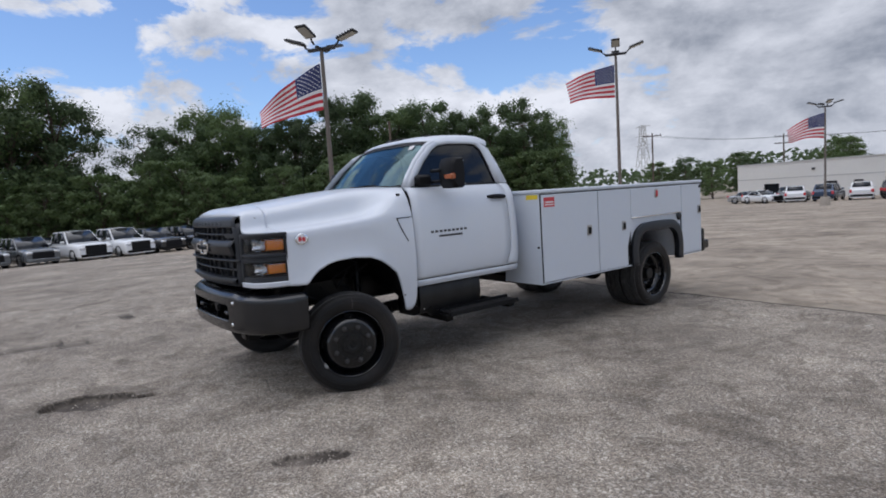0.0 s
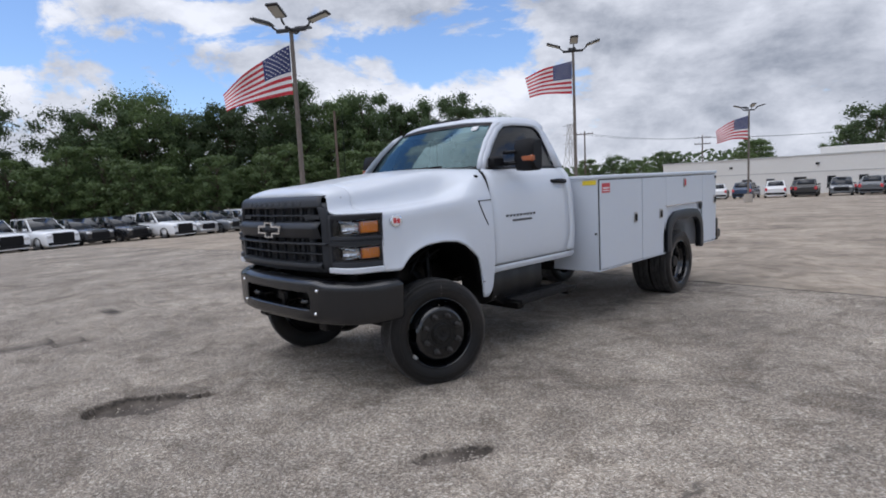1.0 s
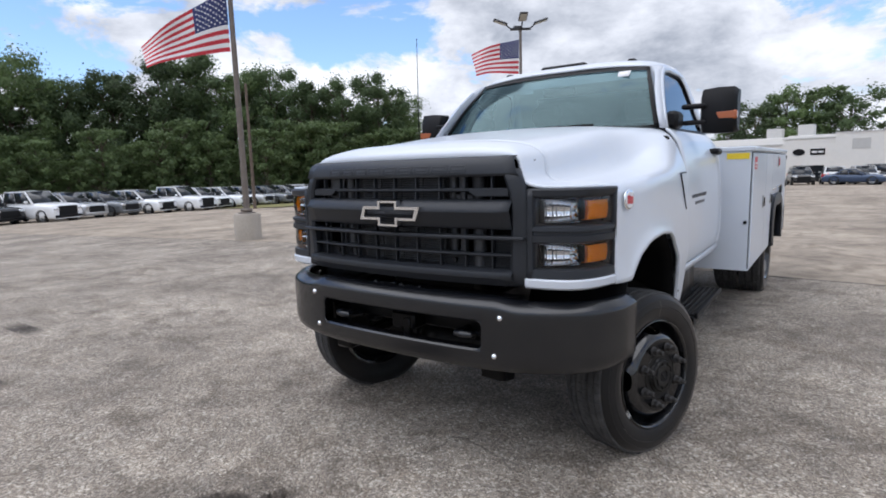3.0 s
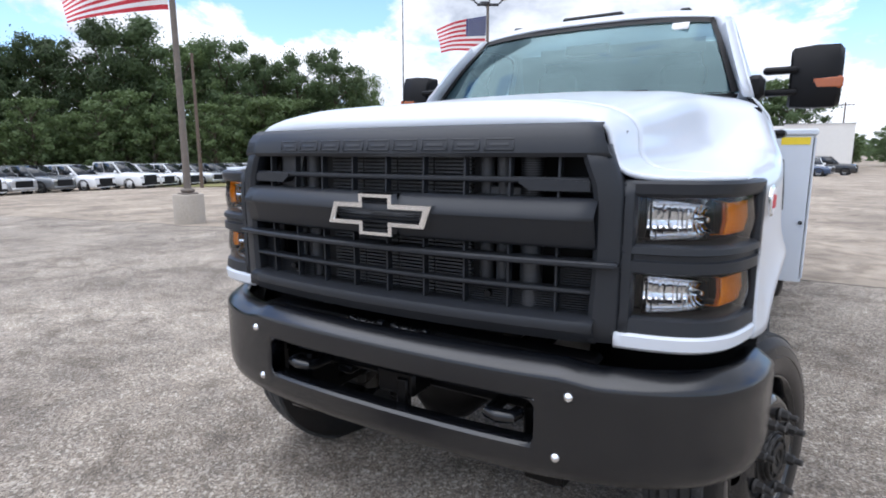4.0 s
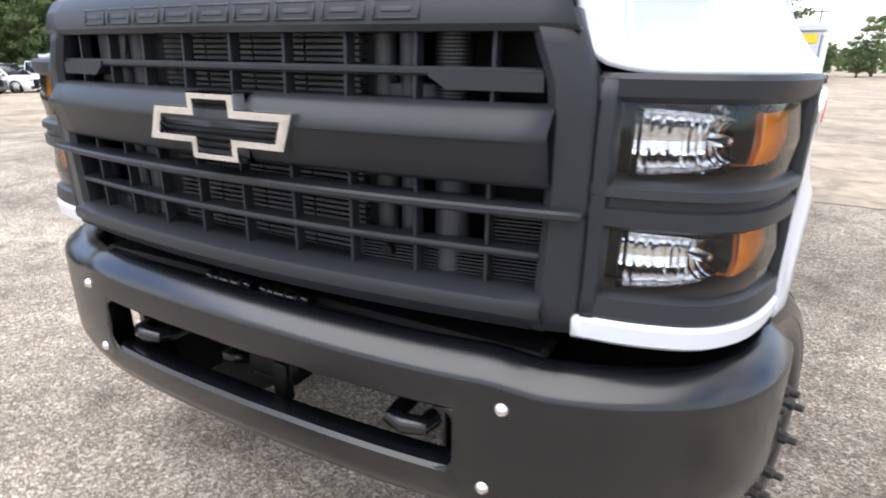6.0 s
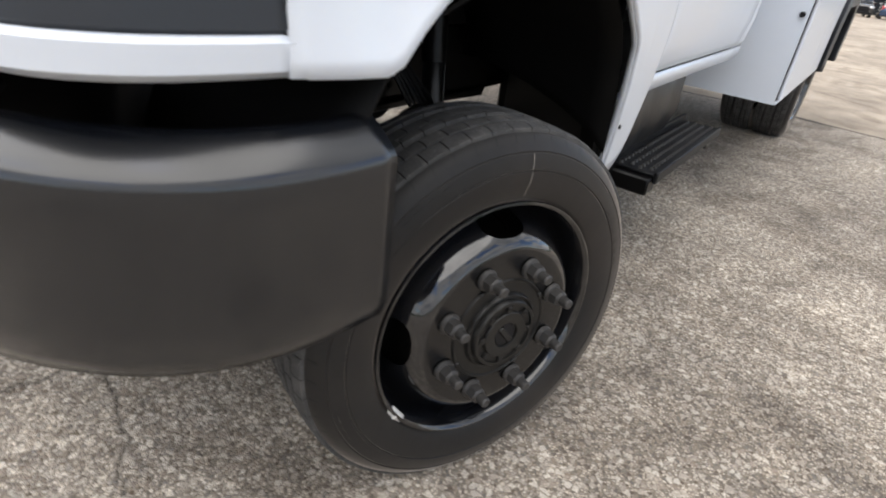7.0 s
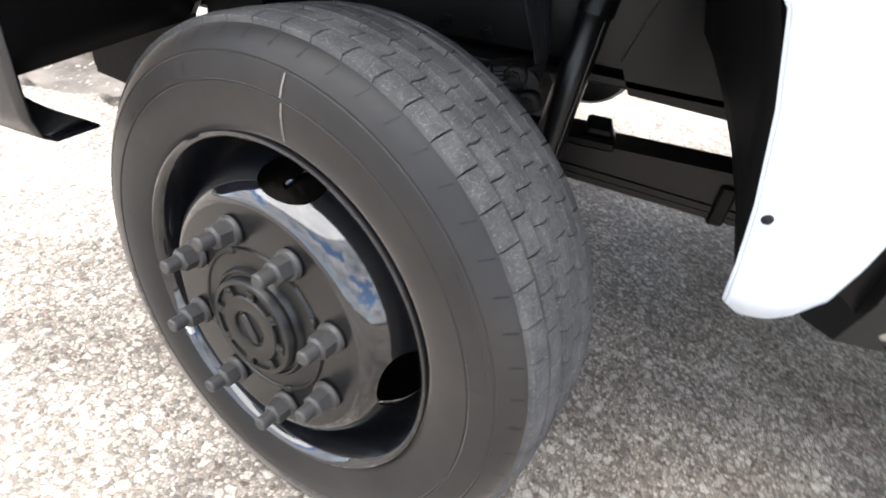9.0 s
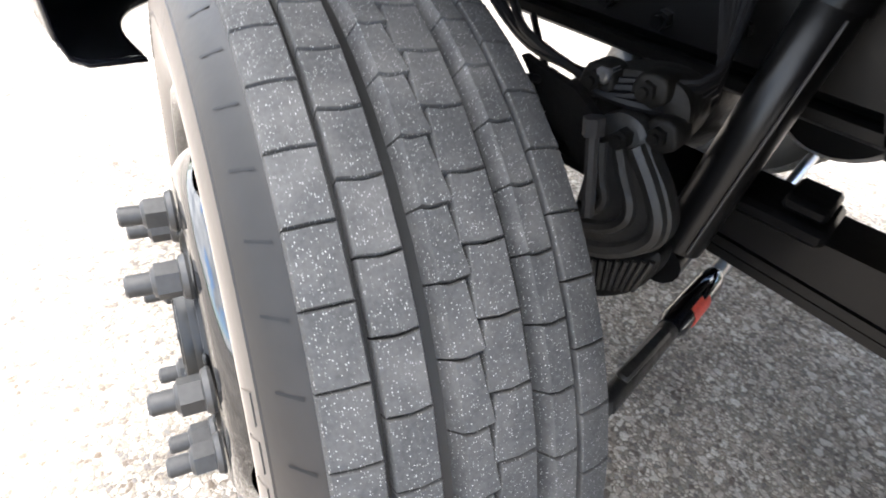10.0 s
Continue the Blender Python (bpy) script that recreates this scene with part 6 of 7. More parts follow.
# firewall side and tank shield behind the wheel
fw = Mesh().box(-0.88, 0.88, 0.62, 0.66, 0.80, 1.56, 0, 0.01)
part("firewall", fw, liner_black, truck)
for sgn in (1, -1):
    sh = []
    for k in range(13):
        y = 0.80 + 0.72 * k / 12
        bulge = 0.010 * (1 if k % 4 in (0, 1) else 0)
        sh.append([(sgn * (0.50), y, 0.80), (sgn * (0.80 + bulge), y, 0.79), (sgn * (0.855 + bulge), y, 0.72), (sgn * (0.86 + bulge), y, 0.56), (sgn * (0.83 + bulge), y, 0.47), (sgn * (0.74 + bulge), y, 0.435), (sgn * 0.50, y, 0.43)])
    tank = Mesh().grid(sh).add([q for q in sh[0]], [tuple(range(7))]).add([q for q in sh[-1]], [tuple(range(7))])
    part("tank_shield", tank, tank_grey, truck, "grey ribbed tank shield under the cab", angle=50)
    # running board: side channels and a raised, pierced tread
    board = Mesh().box(*sorted((sgn * 0.830, sgn * 0.975)), 1.04, 1.92, 0.434, 0.442, 0, 0.002)
    step = part("running_board", board, plastic_dark, truck, "black metal running board with raised studs")
    part("inner_channel", Mesh().box(*sorted((sgn * 0.812, sgn * 0.830)), 1.04, 1.92, 0.418, 0.472, 0, 0.004), plastic_dark, step)
    part("outer_channel", Mesh().box(*sorted((sgn * 0.975, sgn * 0.990)), 1.04, 1.92, 0.410, 0.452, 0, 0.004), plastic_dark, step)
    studs = Mesh()
    for i in range(4):
        for j in range(24):
            x, y = sgn * (0.850 + 0.034 * i), 1.065 + 0.0350 * j + (0.0175 if i % 2 else 0)
            studs.add([(x + 0.009 * cos(a), y + 0.009 * sin(a), 0.442) for a in [pi / 3 * q for q in range(6)]] + [(x + 0.005 * cos(a), y + 0.005 * sin(a), 0.451) for a in [pi / 3 * q for q in range(6)]], [(q, (q + 1) % 6, 6 + (q + 1) % 6, 6 + q) for q in range(6)] + [tuple(range(6, 12))])
    part("stud_pattern", studs, nut_grey, step, "worn bright tread studs")
    for y in (1.015, 1.80):
        part("step_bracket", Mesh().box(*sorted((sgn * 0.50, sgn * 0.975)), y - 0.012, y + 0.07, 0.372, 0.432, 0, 0.006), frame_black, step)
    mud = Mesh().tube([(sgn * 0.2, 2.5, 0.55), (sgn * 0.2, 4.0, 0.5)], 0.05, 10)
    part("exhaust" if sgn < 0 else "drive_shaft", mud, frame_black, truck)
ra = Mesh().tube([(-0.95, REAR_AXLE, 0.40), (0.95, REAR_AXLE, 0.40)], 0.065, 14).tube([(0, REAR_AXLE - 0.2, 0.42), (0, REAR_AXLE + 0.17, 0.40)], [0.1, 0.19], 16)
part("rear_axle", ra, frame_black, truck, "black rear axle")

# -- tool body behind the cab
BX, Y0, Y1, Z0, Z1 = 1.135, 2.13, 5.27, 0.555, 1.475
A0, A1, AZ = 3.68, 4.74, 1.02
body = new("tool_body")
for sgn in (1, -1):
    X = lambda a, b: sorted((sgn * a, sgn * b))
    box = Mesh()
    # outer side built round the wheel opening, with its front, rear, top and inner walls
    op = [(A0, Z0), (A0, 0.80), (A0 + 0.06, 0.93), (A0 + 0.18, 1.005), (A0 + 0.34, AZ), (A1 - 0.34, AZ), (A1 - 0.18, 1.005), (A1 - 0.06, 0.93), (A1, 0.80), (A1, Z0)]
    outline = [(Y0, Z0)] + op + [(Y1, Z0), (Y1, Z1), (Y0, Z1)]
    box.prism(outline, sgn * (BX - 0.006), sgn * (BX - 0.012), "x")
    side = part("side_compartment", box, white_box, truck, "white steel tool compartment along the bed side", angle=30)
    for nm, (ya, yb, xa, xb, za, zb) in (("front_wall", (Y0, Y0 + 0.012, 0.60, BX - 0.012, Z0, Z1)), ("rear_wall", (Y1 - 0.012, Y1, 0.60, BX - 0.012, Z0, Z1)), ("inner_wall", (Y0 + 0.012, Y1 - 0.012, 0.60, 0.612, 0.86, Z1)), ("floor_plate", (Y0 + 0.012, A0, 0.60, BX - 0.012, Z0, Z0 + 0.012)), ("floor_plate", (A1, Y1 - 0.012, 0.60, BX - 0.012, Z0, Z0 + 0.012))):
        part(nm, Mesh().box(*X(xa, xb), ya, yb, za, zb), white_box, side)
    part("wheel_well", Mesh().grid([[(sgn * x, y, z) for x in (BX - 0.012, 0.60)] for y, z in op]), white_box, side, thick=0.004)
    lid = Mesh().box(*X(0.585, BX + 0.018), Y0 - 0.012, Y1 + 0.012, Z1 + 0.002, Z1 + 0.040, 0, 0.008)
    part("top_lid", lid, white_box, side, "white overhanging lid")
    rimm = Mesh().box(*X(BX - 0.006, BX + 0.004), Y0, A0 - 0.02, Z0 + 0.002, Z0 + 0.016, 0, 0.002)
    part("drip_rail", rimm, white_box, side)
    DOORS = [(Y0 + 0.020, 3.045, Z0 + 0.022, Z1 - 0.012, 0.93), (3.055, 3.655, Z0 + 0.022, Z1 - 0.012, 0.90), (3.665, 4.765, 1.125, Z1 - 0.012, 0.0), (4.775, Y1 - 0.015, Z0 + 0.022, Z1 - 0.012, 0.0)]
    for i, (ya, yb, za, zb, _) in enumerate(DOORS):
        d = Mesh()
        if i == 1:
            poly = [(ya, za), (A0 - 0.05, za), (A0 - 0.05, 0.84), (yb, 0.99), (yb, zb), (ya, zb)]
            poly = [(ya, za), (yb - 0.075, za), (yb - 0.075, 0.80), (yb - 0.02, 0.95), (yb, 1.0), (yb, zb), (ya, zb)]
            d.prism(poly, sgn * (BX - 0.004), sgn * (BX + 0.012), "x")
        else:
            d.box(*X(BX - 0.004, BX + 0.012), ya, yb, za, zb, 0, 0.005)
        dr = part("compartment_door", d, white_box, side, "white steel compartment door", angle=30)
        gapm = Mesh().box(*X(BX - 0.0065, BX - 0.0035), ya - 0.012, yb + 0.012, za - 0.008, zb + 0.008)
        part("door_gasket", gapm, plastic_dark, dr, "dark rubber door gasket")
        spots = {0: [(yb - 0.16, 1.05)], 1: [(yb - 0.14, 1.045)], 2: [((ya + yb) / 2 - 0.02, 1.385)], 3: [(yb - 0.05, 1.13)]}[i]
        for ly, lz in spots:
            hw, hh = (0.040, 0.055) if i != 2 else (0.035, 0.055)
            latch = part("latch", Mesh().box(*X(BX + 0.010, BX + 0.020), ly - hw, ly + hw, lz - hh, lz + hh, 0, 0.006), steel, dr, "stainless paddle latch")
            part("paddle", Mesh().box(*X(BX + 0.019, BX + 0.028), ly - hw * 0.55, ly + hw * 0.55, lz - hh * 0.75, lz + hh * 0.6, 0, 0.004), plastic_dark if i != 2 else red_lens, latch)
        if i == 2:
            part("door_trim", Mesh().box(*X(BX + 0.010, BX + 0.018), ya, yb, za - 0.012, za + 0.002, 0, 0.003), chrome, dr)
        if i == 0:
            part("warning_label", Mesh().box(*X(BX + 0.012, BX + 0.0135), ya + 0.03, ya + 0.19, zb - 0.125, zb - 0.03), red_lens, dr, "small red warning label")
            part("label_bar", Mesh().box(*X(BX + 0.0135, BX + 0.0145), ya + 0.045, ya + 0.175, zb - 0.085, zb - 0.070), flag_white, dr)
            part("label_bar", Mesh().box(*X(BX + 0.0135, BX + 0.0145), ya + 0.045, ya + 0.175, zb - 0.108, zb - 0.098), flag_white, dr)
    part("screw", Mesh().tube([(sgn * (BX - 0.03), Y0 - 0.002, 0.935), (sgn * (BX - 0.03), Y0 - 0.012, 0.935)], 0.012, 10), plastic_dark, side)
    part("yellow_label", Mesh().box(*X(0.96, 1.115), Y0 - 0.0035, Y0 - 0.001, Z1 - 0.055, Z1 - 0.010), yellow, side, "yellow warning label")
    # rubber flare round the wheel opening
    path = [(A0 - 0.02, Z0 + 0.0), (A0 - 0.015, 0.80), (A0 + 0.05, 0.95), (A0 + 0.18, 1.030), (A0 + 0.34, AZ + 0.025), (A1 - 0.34, AZ + 0.025), (A1 - 0.18, 1.030), (A1 - 0.05, 0.95), (A1 + 0.015, 0.80), (A1 + 0.02, Z0 - 0.02)]
    pc = curve(path, 40)
    cy, cz = (A0 + A1) / 2, 0.55
    fl = []
    for y, z in pc:
        k = 1 - 0.055 / max(0.2, math.hypot(y - cy, z - cz))
        yi, zi = cy + (y - cy) * k, cz + (z - cz) * k
        k2 = 1 - 0.11 / max(0.2, math.hypot(y - cy, z - cz))
        yj, zj = cy + (y - cy) * k2, cz + (z - cz) * k2
        fl.append([(sgn * (BX - 0.002), y, z), (sgn * (BX + 0.028), y, z), (sgn * (BX + 0.040), yi, zi), (sgn * (BX + 0.034), yj, zj), (sgn * (BX - 0.03), yj, zj)])
    part("fender_flare", Mesh().grid(fl), plastic, side, "black rubber fender flare", thick=0.006)
    part("fuel_cap", Mesh().lathe([(0, 0.018), (0.035, 0.018), (0.05, 0.010), (0.055, 0.0)], 24), plastic, side, "round fuel filler cap", at=pose(sgn * (BX + 0.004), 4.715, 1.075, 0, 0, 0 if sgn > 0 else 180))
    part("marker_lamp", Mesh().tube([(sgn * (BX - 0.01), Y1 - 0.05, Z1 - 0.045), (sgn * (BX + 0.02), Y1 - 0.05, Z1 - 0.045)], 0.022, 14), plastic_dark, side)
bpy.data.objects.remove(body)
part("bed_floor", Mesh().box(-0.60, 0.60, Y0, Y1, 0.84, 0.865), white_box, truck, "white steel bed floor")
part("bed_front", Mesh().box(-0.60, 0.60, Y0, Y0 + 0.02, 0.865, 1.30), white_box, truck)
part("tailgate", Mesh().box(-0.60, 0.60, Y1 - 0.03, Y1, 0.865, 1.30, 0, 0.006), white_box, truck, "white steel tailgate")
rb = Mesh().box(-1.14, 1.14, Y1 + 0.02, Y1 + 0.19, 0.585, 0.70, 0, 0.01)
step = part("rear_bumper", rb, bumper_black, truck, "black steel rear step bumper")
for sgn in (1, -1):
    part("bumper_post", Mesh().box(*sorted((sgn * 1.07, sgn * 1.15)), Y1 + 0.015, Y1 + 0.06, 0.56, 0.86, 0, 0.006), bumper_black, step)
    part("tail_lamp", Mesh().box(*sorted((sgn * 0.95, sgn * 1.08)), Y1, Y1 + 0.02, 0.90, 1.05, 0, 0.006), red_lens, truck)
part("underbox", Mesh().box(-0.55, 0.55, 2.3, 3.4, 0.50, 0.60, 0, 0.02).box(0.60, 0.75, 3.15, 3.25, 0.45, 0.55, 0, 0.01), frame_black, truck)

# ---- lamp poles and flags along the lot ----


def lamp_pole(x, y, top, base_h=0.62):
    g0 = lot_height(x, y)
    root = new("lamp_pole")
    root.location = (x, y, g0)
    tagged(root, "tall brown steel lamp pole on a round concrete base", "lamp pole", "lamp poles of the lot")
    H = top - g0
    b = Mesh()
    b.grid([[(r * cos(a), r * sin(a), z) for a in [2 * pi * i / 28 for i in range(28)]] for r, z in ((0.305, -0.4), (0.305, base_h - 0.03), (0.285, base_h), (0.0, base_h))], closed=True)
    part("base", b, concrete, root, "round concrete base")
    part("shaft", Mesh().tube([(0, 0, base_h), (0, 0, H * 0.5), (0, 0, H + 0.06)], [0.075, 0.066, 0.052], 14), pole_paint, root)
    part("shoe", Mesh().box(-0.15, 0.15, -0.15, 0.15, base_h, base_h + 0.03, 0, 0.01).box(-0.11, 0.11, -0.11, 0.11, base_h + 0.03, base_h + 0.12, 0, 0.03), pole_paint, root)
    part("cross_arm", Mesh().box(-0.42, 0.42, -0.045, 0.045, H + 0.02, H + 0.11, 0, 0.012).box(-0.04, 0.04, -0.30, 0.30, H + 0.03, H + 0.10, 0, 0.012), dark_metal, root, at=pose(0, 0, 0, 0, 0, 35))
    for ang, lean in ((-55, 17), (125, 19), (35, 15), (215, 17)):
        head = Mesh().tube([(0, 0, 0), (0.0, 0.10, 0.06), (0.0, 0.16, 0.16)], 0.028, 8)
        a = part("lamp_head", head, dark_metal, root, "angled floodlight head", at=pose(0.40 * cos(radians(ang + 90)), 0.40 * sin(radians(ang + 90)), H + 0.10, 0, 0, ang))
        box = Mesh().box(-0.16, 0.16, 0.0, 0.58, -0.03, 0.03, 0, 0.015)
        case = pose(0, 0.13, 0.15, lean, 0, 0)
        part("housing", box, dark_metal, a, at=case)
        for k in range(6):
            part("cooling_fin", Mesh().box(-0.15, 0.15, 0.06 + 0.085 * k, 0.075 + 0.085 * k, 0.029, 0.055), dark_metal, a, at=case)
        part("lens", Mesh().box(-0.13, 0.13, 0.05, 0.52, -0.038, -0.029), led, a, at=pose(0, 0.13, 0.15, lean, 0, 0))
    return root


def flag(x, y, z, hoist, fly, ang, droop, seed, shrink):
    """A waving flag: thirteen stripes and a starred corner, as one cloth."""
    m = Mesh()
    ns, nu = 13, 30

    def at(u, v):
        wave = 0.09 * fly * u ** 0.8 * sin(5.2 * u + 2.0 * v + seed) + 0.03 * sin(11 * u - 3 * v + seed)
        along = fly * u * (0.97 - 0.05 * v)
        sag = -droop * (u ** 1.25) - 0.04 * sin(6 * u + seed)
        return (along, wave, -hoist * v * (1 - shrink * u) + sag)

    for s in range(ns):
        for i in range(nu):
            u0, u1 = i / nu, (i + 1) / nu
            canton = s < 7 and u1 <= 0.401
            for j in range(2):
                v0, v1 = (s + j / 2) / ns, (s + j / 2 + 0.5) / ns
                m.add([at(u0, v0), at(u1, v0), at(u1, v1), at(u0, v1)], [(0, 1, 2, 3)], 2 if canton else (0 if s % 2 == 0 else 1))
    for r in range(9):
        for c in range(6 if r % 2 == 0 else 5):
            u, v = 0.033 * (2 * c + 1 + (r % 2)) , (r + 1) / 10 * 7 / 13
            p = Vector(at(u, v))
            for side in (-0.006, 0.006):
                pts = [(p.x + 0.022 * hoist * (1 if k % 2 == 0 else 0.42) * sin(pi * k / 5), p.y + side, p.z + 0.022 * hoist * (1 if k % 2 == 0 else 0.42) * cos(pi * k / 5)) for k in range(10)]
                m.add(pts, [tuple(range(10))], 1)
    ob = part("flag", m, [flag_red, flag_white, flag_blue], None, "striped flag with a starred blue corner on a lamp pole", at=pose(x, y, z, 0, 0, ang), fix=False)
    bm = bmesh.new()
    bm.from_mesh(ob.data)
    bmesh.ops.remove_doubles(bm, verts=bm.verts, dist=0.0005)
    bm.to_mesh(ob.data)
    bm.free()
    return tagged(ob, category="flag", group="flags on the lamp poles")


POLES = ((-9.62, 5.32, 5.75, 1.28, 1.85, 1.25, 0.62), (-9.10, 18.30, 6.80, 1.32, 2.05, 0.62, 0.35), (-9.83, 43.6, 5.98, 1.75, 2.5, 1.05, 0.5))
for k, (x, y, z, hoist, fly, droop, shrink) in enumerate(POLES):
    lamp_pole(x, y, z)
    flag(x - 0.05, y - 0.06, z - 0.32, hoist, fly, 238 - 8 * k, droop, 0.9 * k, shrink)

# ---- parked cars ----
PAINT = {n: material("car_" + n, c, 0.25, metal, grain=0.03, scale=5, coat=0.7) for n, c, metal in (
    ("white", (0.78, 0.79, 0.80), 0.0), ("silver", (0.46, 0.47, 0.48), 0.5), ("grey", (0.13, 0.14, 0.15), 0.4), ("black", (0.018, 0.019, 0.021), 0.0), ("blue", (0.03, 0.055, 0.11), 0.3), ("red", (0.28, 0.025, 0.03), 0.2))}
small_tyre = material("car_tyre", (0.02, 0.02, 0.02), 0.8, grain=0.2, scale=30)
alloy = material("car_alloy", (0.40, 0.41, 0.42), 0.3, 0.7, grain=0.1, scale=30)
lamp_clear = material("car_lamp", (0.75, 0.77, 0.80), 0.15, 0.6, grain=0.1, scale=50)

CAR_WHEEL = Mesh().lathe([(0.19, -0.09), (0.31, -0.105), (0.345, -0.08), (0.35, 0.0), (0.345, 0.08), (0.31, 0.105), (0.21, 0.095), (0.20, 0.06)], 24).data("wheel", small_tyre)
rim_m = Mesh()
for k in range(5):
    a = 2 * pi * k / 5
    rim_m.add([(0.08, 0.02 * cos(a) - q * sin(a) , 0.02 * sin(a) + q * cos(a)) if False else (0.078, r * sin(a + d), r * cos(a + d)) for r, d in ((0.03, -0.8), (0.20, -0.22), (0.20, 0.22), (0.03, 0.8))], [(0, 1, 2, 3)])
rim_m.lathe([(0.205, 0.07), (0.18, 0.085), (0.205, 0.092)], 24)
CAR_RIM = rim_m.data("rim", alloy)


def car(kind, color):
    """A parked car, nose to -y, centred on its base."""
    root = new({"suv": "suv", "pickup": "pickup_truck", "sedan": "sedan"}[kind])
    L, Wd, belt, roofz = {"suv": (4.6, 0.93, 1.02, 1.70), "pickup": (5.6, 0.99, 1.12, 1.86), "sedan": (4.6, 0.90, 0.90, 1.42)}[kind]
    hoodz = belt - 0.02
    f, r = -L / 2, L / 2
    st = []
    end = {"suv": [(r - 0.25, belt + 0.02), (r, belt - 0.1)], "pickup": [(r - 0.1, belt + 0.05), (r, belt)], "sedan": [(r - 0.3, belt + 0.03), (r, belt - 0.1)]}[kind]
    for y, top in [(f, 0.80), (f + 0.10, hoodz - 0.06), (f + 0.35, hoodz - 0.01), (f + 1.25, hoodz + 0.05), (0, belt + 0.02)] + end:
        w = Wd * (0.90 if y == f else 0.965 if abs(y) > L / 2 - 0.15 else 1.0)
        st.append([(0, y, top + 0.02), (w * 0.55, y, top + 0.012), (w * 0.86, y, top - 0.03), (w * 0.97, y, top - 0.13), (w, y, 0.62), (w * 0.985, y, 0.40), (w * 0.93, y, 0.27), (0, y, 0.25)])
    rows = skin(st, 26, 18)
    full_rows = [[(-x, y, z) for x, y, z in rw[:0:-1]] + [tuple(p) for p in rw] for rw in rows]
    b = Mesh().grid(full_rows)
    b.add(full_rows[0], [tuple(range(len(full_rows[0])))]).add(full_rows[-1], [tuple(range(len(full_rows[0])))])
    part("body", b, PAINT[color], root, color + " painted body")
    c0, c1 = {"suv": (f + 1.25, r - 0.12), "pickup": (f + 1.45, 1.05), "sedan": (f + 1.35, r - 0.75)}[kind]
    rake, tail = {"suv": (0.85, 0.35), "pickup": (0.75, 0.12), "sedan": (0.95, 0.75)}[kind]
    wt, wb = Wd * 0.77, Wd * 0.95
    low, top = belt - 0.02, roofz
    A = [(-wb, c0, low), (wb, c0, low), (wb, c1, low), (-wb, c1, low)]
    Tt = [(-wt, c0 + rake, top - 0.03), (wt, c0 + rake, top - 0.03), (wt, c1 - tail, top - 0.03), (-wt, c1 - tail, top - 0.03)]
    cab = Mesh().add(A + Tt, [(0, 1, 5, 4), (1, 2, 6, 5), (2, 3, 7, 6), (3, 0, 4, 7)])
    roof_rows = skin([[(-wt, c0 + rake, top - 0.03), (0, c0 + rake - 0.02, top - 0.005), (wt, c0 + rake, top - 0.03)], [(-wt, (c0 + c1) / 2, top - 0.015), (0, (c0 + c1) / 2, top + 0.03), (wt, (c0 + c1) / 2, top - 0.015)], [(-wt, c1 - tail, top - 0.03), (0, c1 - tail, top), (wt, c1 - tail, top - 0.03)]], 8, 8)
    cab.grid([[tuple(p) for p in rw] for rw in roof_rows])
    part("cabin", cab, PAINT[color], root, color + " painted roof and pillars")

    def quad(i, j, a0, a1, b0, b1, out):
        """A pane on a cabin wall between two lower corners."""
        p = lambda s, t: Vector(A[i]).lerp(Vector(A[j]), s).lerp(Vector(Tt[i]).lerp(Vector(Tt[j]), s), t) + Vector(out)
        return [p(a0, b0), p(a1, b0), p(a1, b1), p(a0, b1)]

    for nm, q in (("windscreen", quad(0, 1, 0.03, 0.97, 0.03, 0.97, (0, -0.012, 0.01))), ("rear_window", quad(3, 2, 0.08, 0.92, 0.30, 0.92, (0, 0.012, 0.01)))):
        part(nm, Mesh().add(q, [(0, 1, 2, 3)]), window_dark, root, thick=0.006)
    cuts = {"suv": ((0.05, 0.41), (0.43, 0.71), (0.73, 0.97)), "pickup": ((0.05, 0.53), (0.55, 0.96)), "sedan": ((0.06, 0.49), (0.51, 0.92))}[kind]
    for i, j, ox in ((1, 2, 0.012), (0, 3, -0.012)):
        for s0, s1 in cuts:
            part("side_window", Mesh().add(quad(i, j, s0, s1, 0.06, 0.93, (ox, 0, 0.005)), [(0, 1, 2, 3)]), window_dark, root, thick=0.006)
    if kind == "pickup":
        part("bed_well", Mesh().box(-0.78, 0.78, 1.15, r - 0.12, belt + 0.055, belt + 0.075), plastic_dark, root)
    part("front_grille", Mesh().box(-Wd * 0.60, Wd * 0.60, f - 0.035, f + 0.06, 0.44, 0.84 if kind != "pickup" else 0.98, 0, 0.03), plastic_dark, root, "black front grille")
    part("front_bumper", Mesh().box(-Wd * 0.88, Wd * 0.88, f - 0.06, f + 0.05, 0.30, 0.46, 0, 0.04), plastic_dark if color in ("black", "white") else PAINT[color], root)
    part("rear_bumper", Mesh().box(-Wd * 0.90, Wd * 0.90, r - 0.06, r + 0.06, 0.35, 0.55, 0, 0.04), plastic_dark, root)
    for s in (1, -1):
        part("headlight", Mesh().box(*sorted((s * Wd * 0.55, s * Wd * 0.90)), f - 0.02, f + 0.16, 0.74, 0.88, 0, 0.03), lamp_clear, root, "clear headlight")
        part("tail_light", Mesh().box(*sorted((s * Wd * 0.74, s * Wd * 0.97)), r - 0.06, r + 0.03, 0.72, 1.0, 0, 0.02), red_lens, root, "red tail light")
        part("door_mirror", Mesh().box(*sorted((s * Wd * 0.95, s * (Wd + 0.17))), c0 + 0.32, c0 + 0.42, belt + 0.04, belt + 0.18, 0, 0.03), PAINT[color], root)
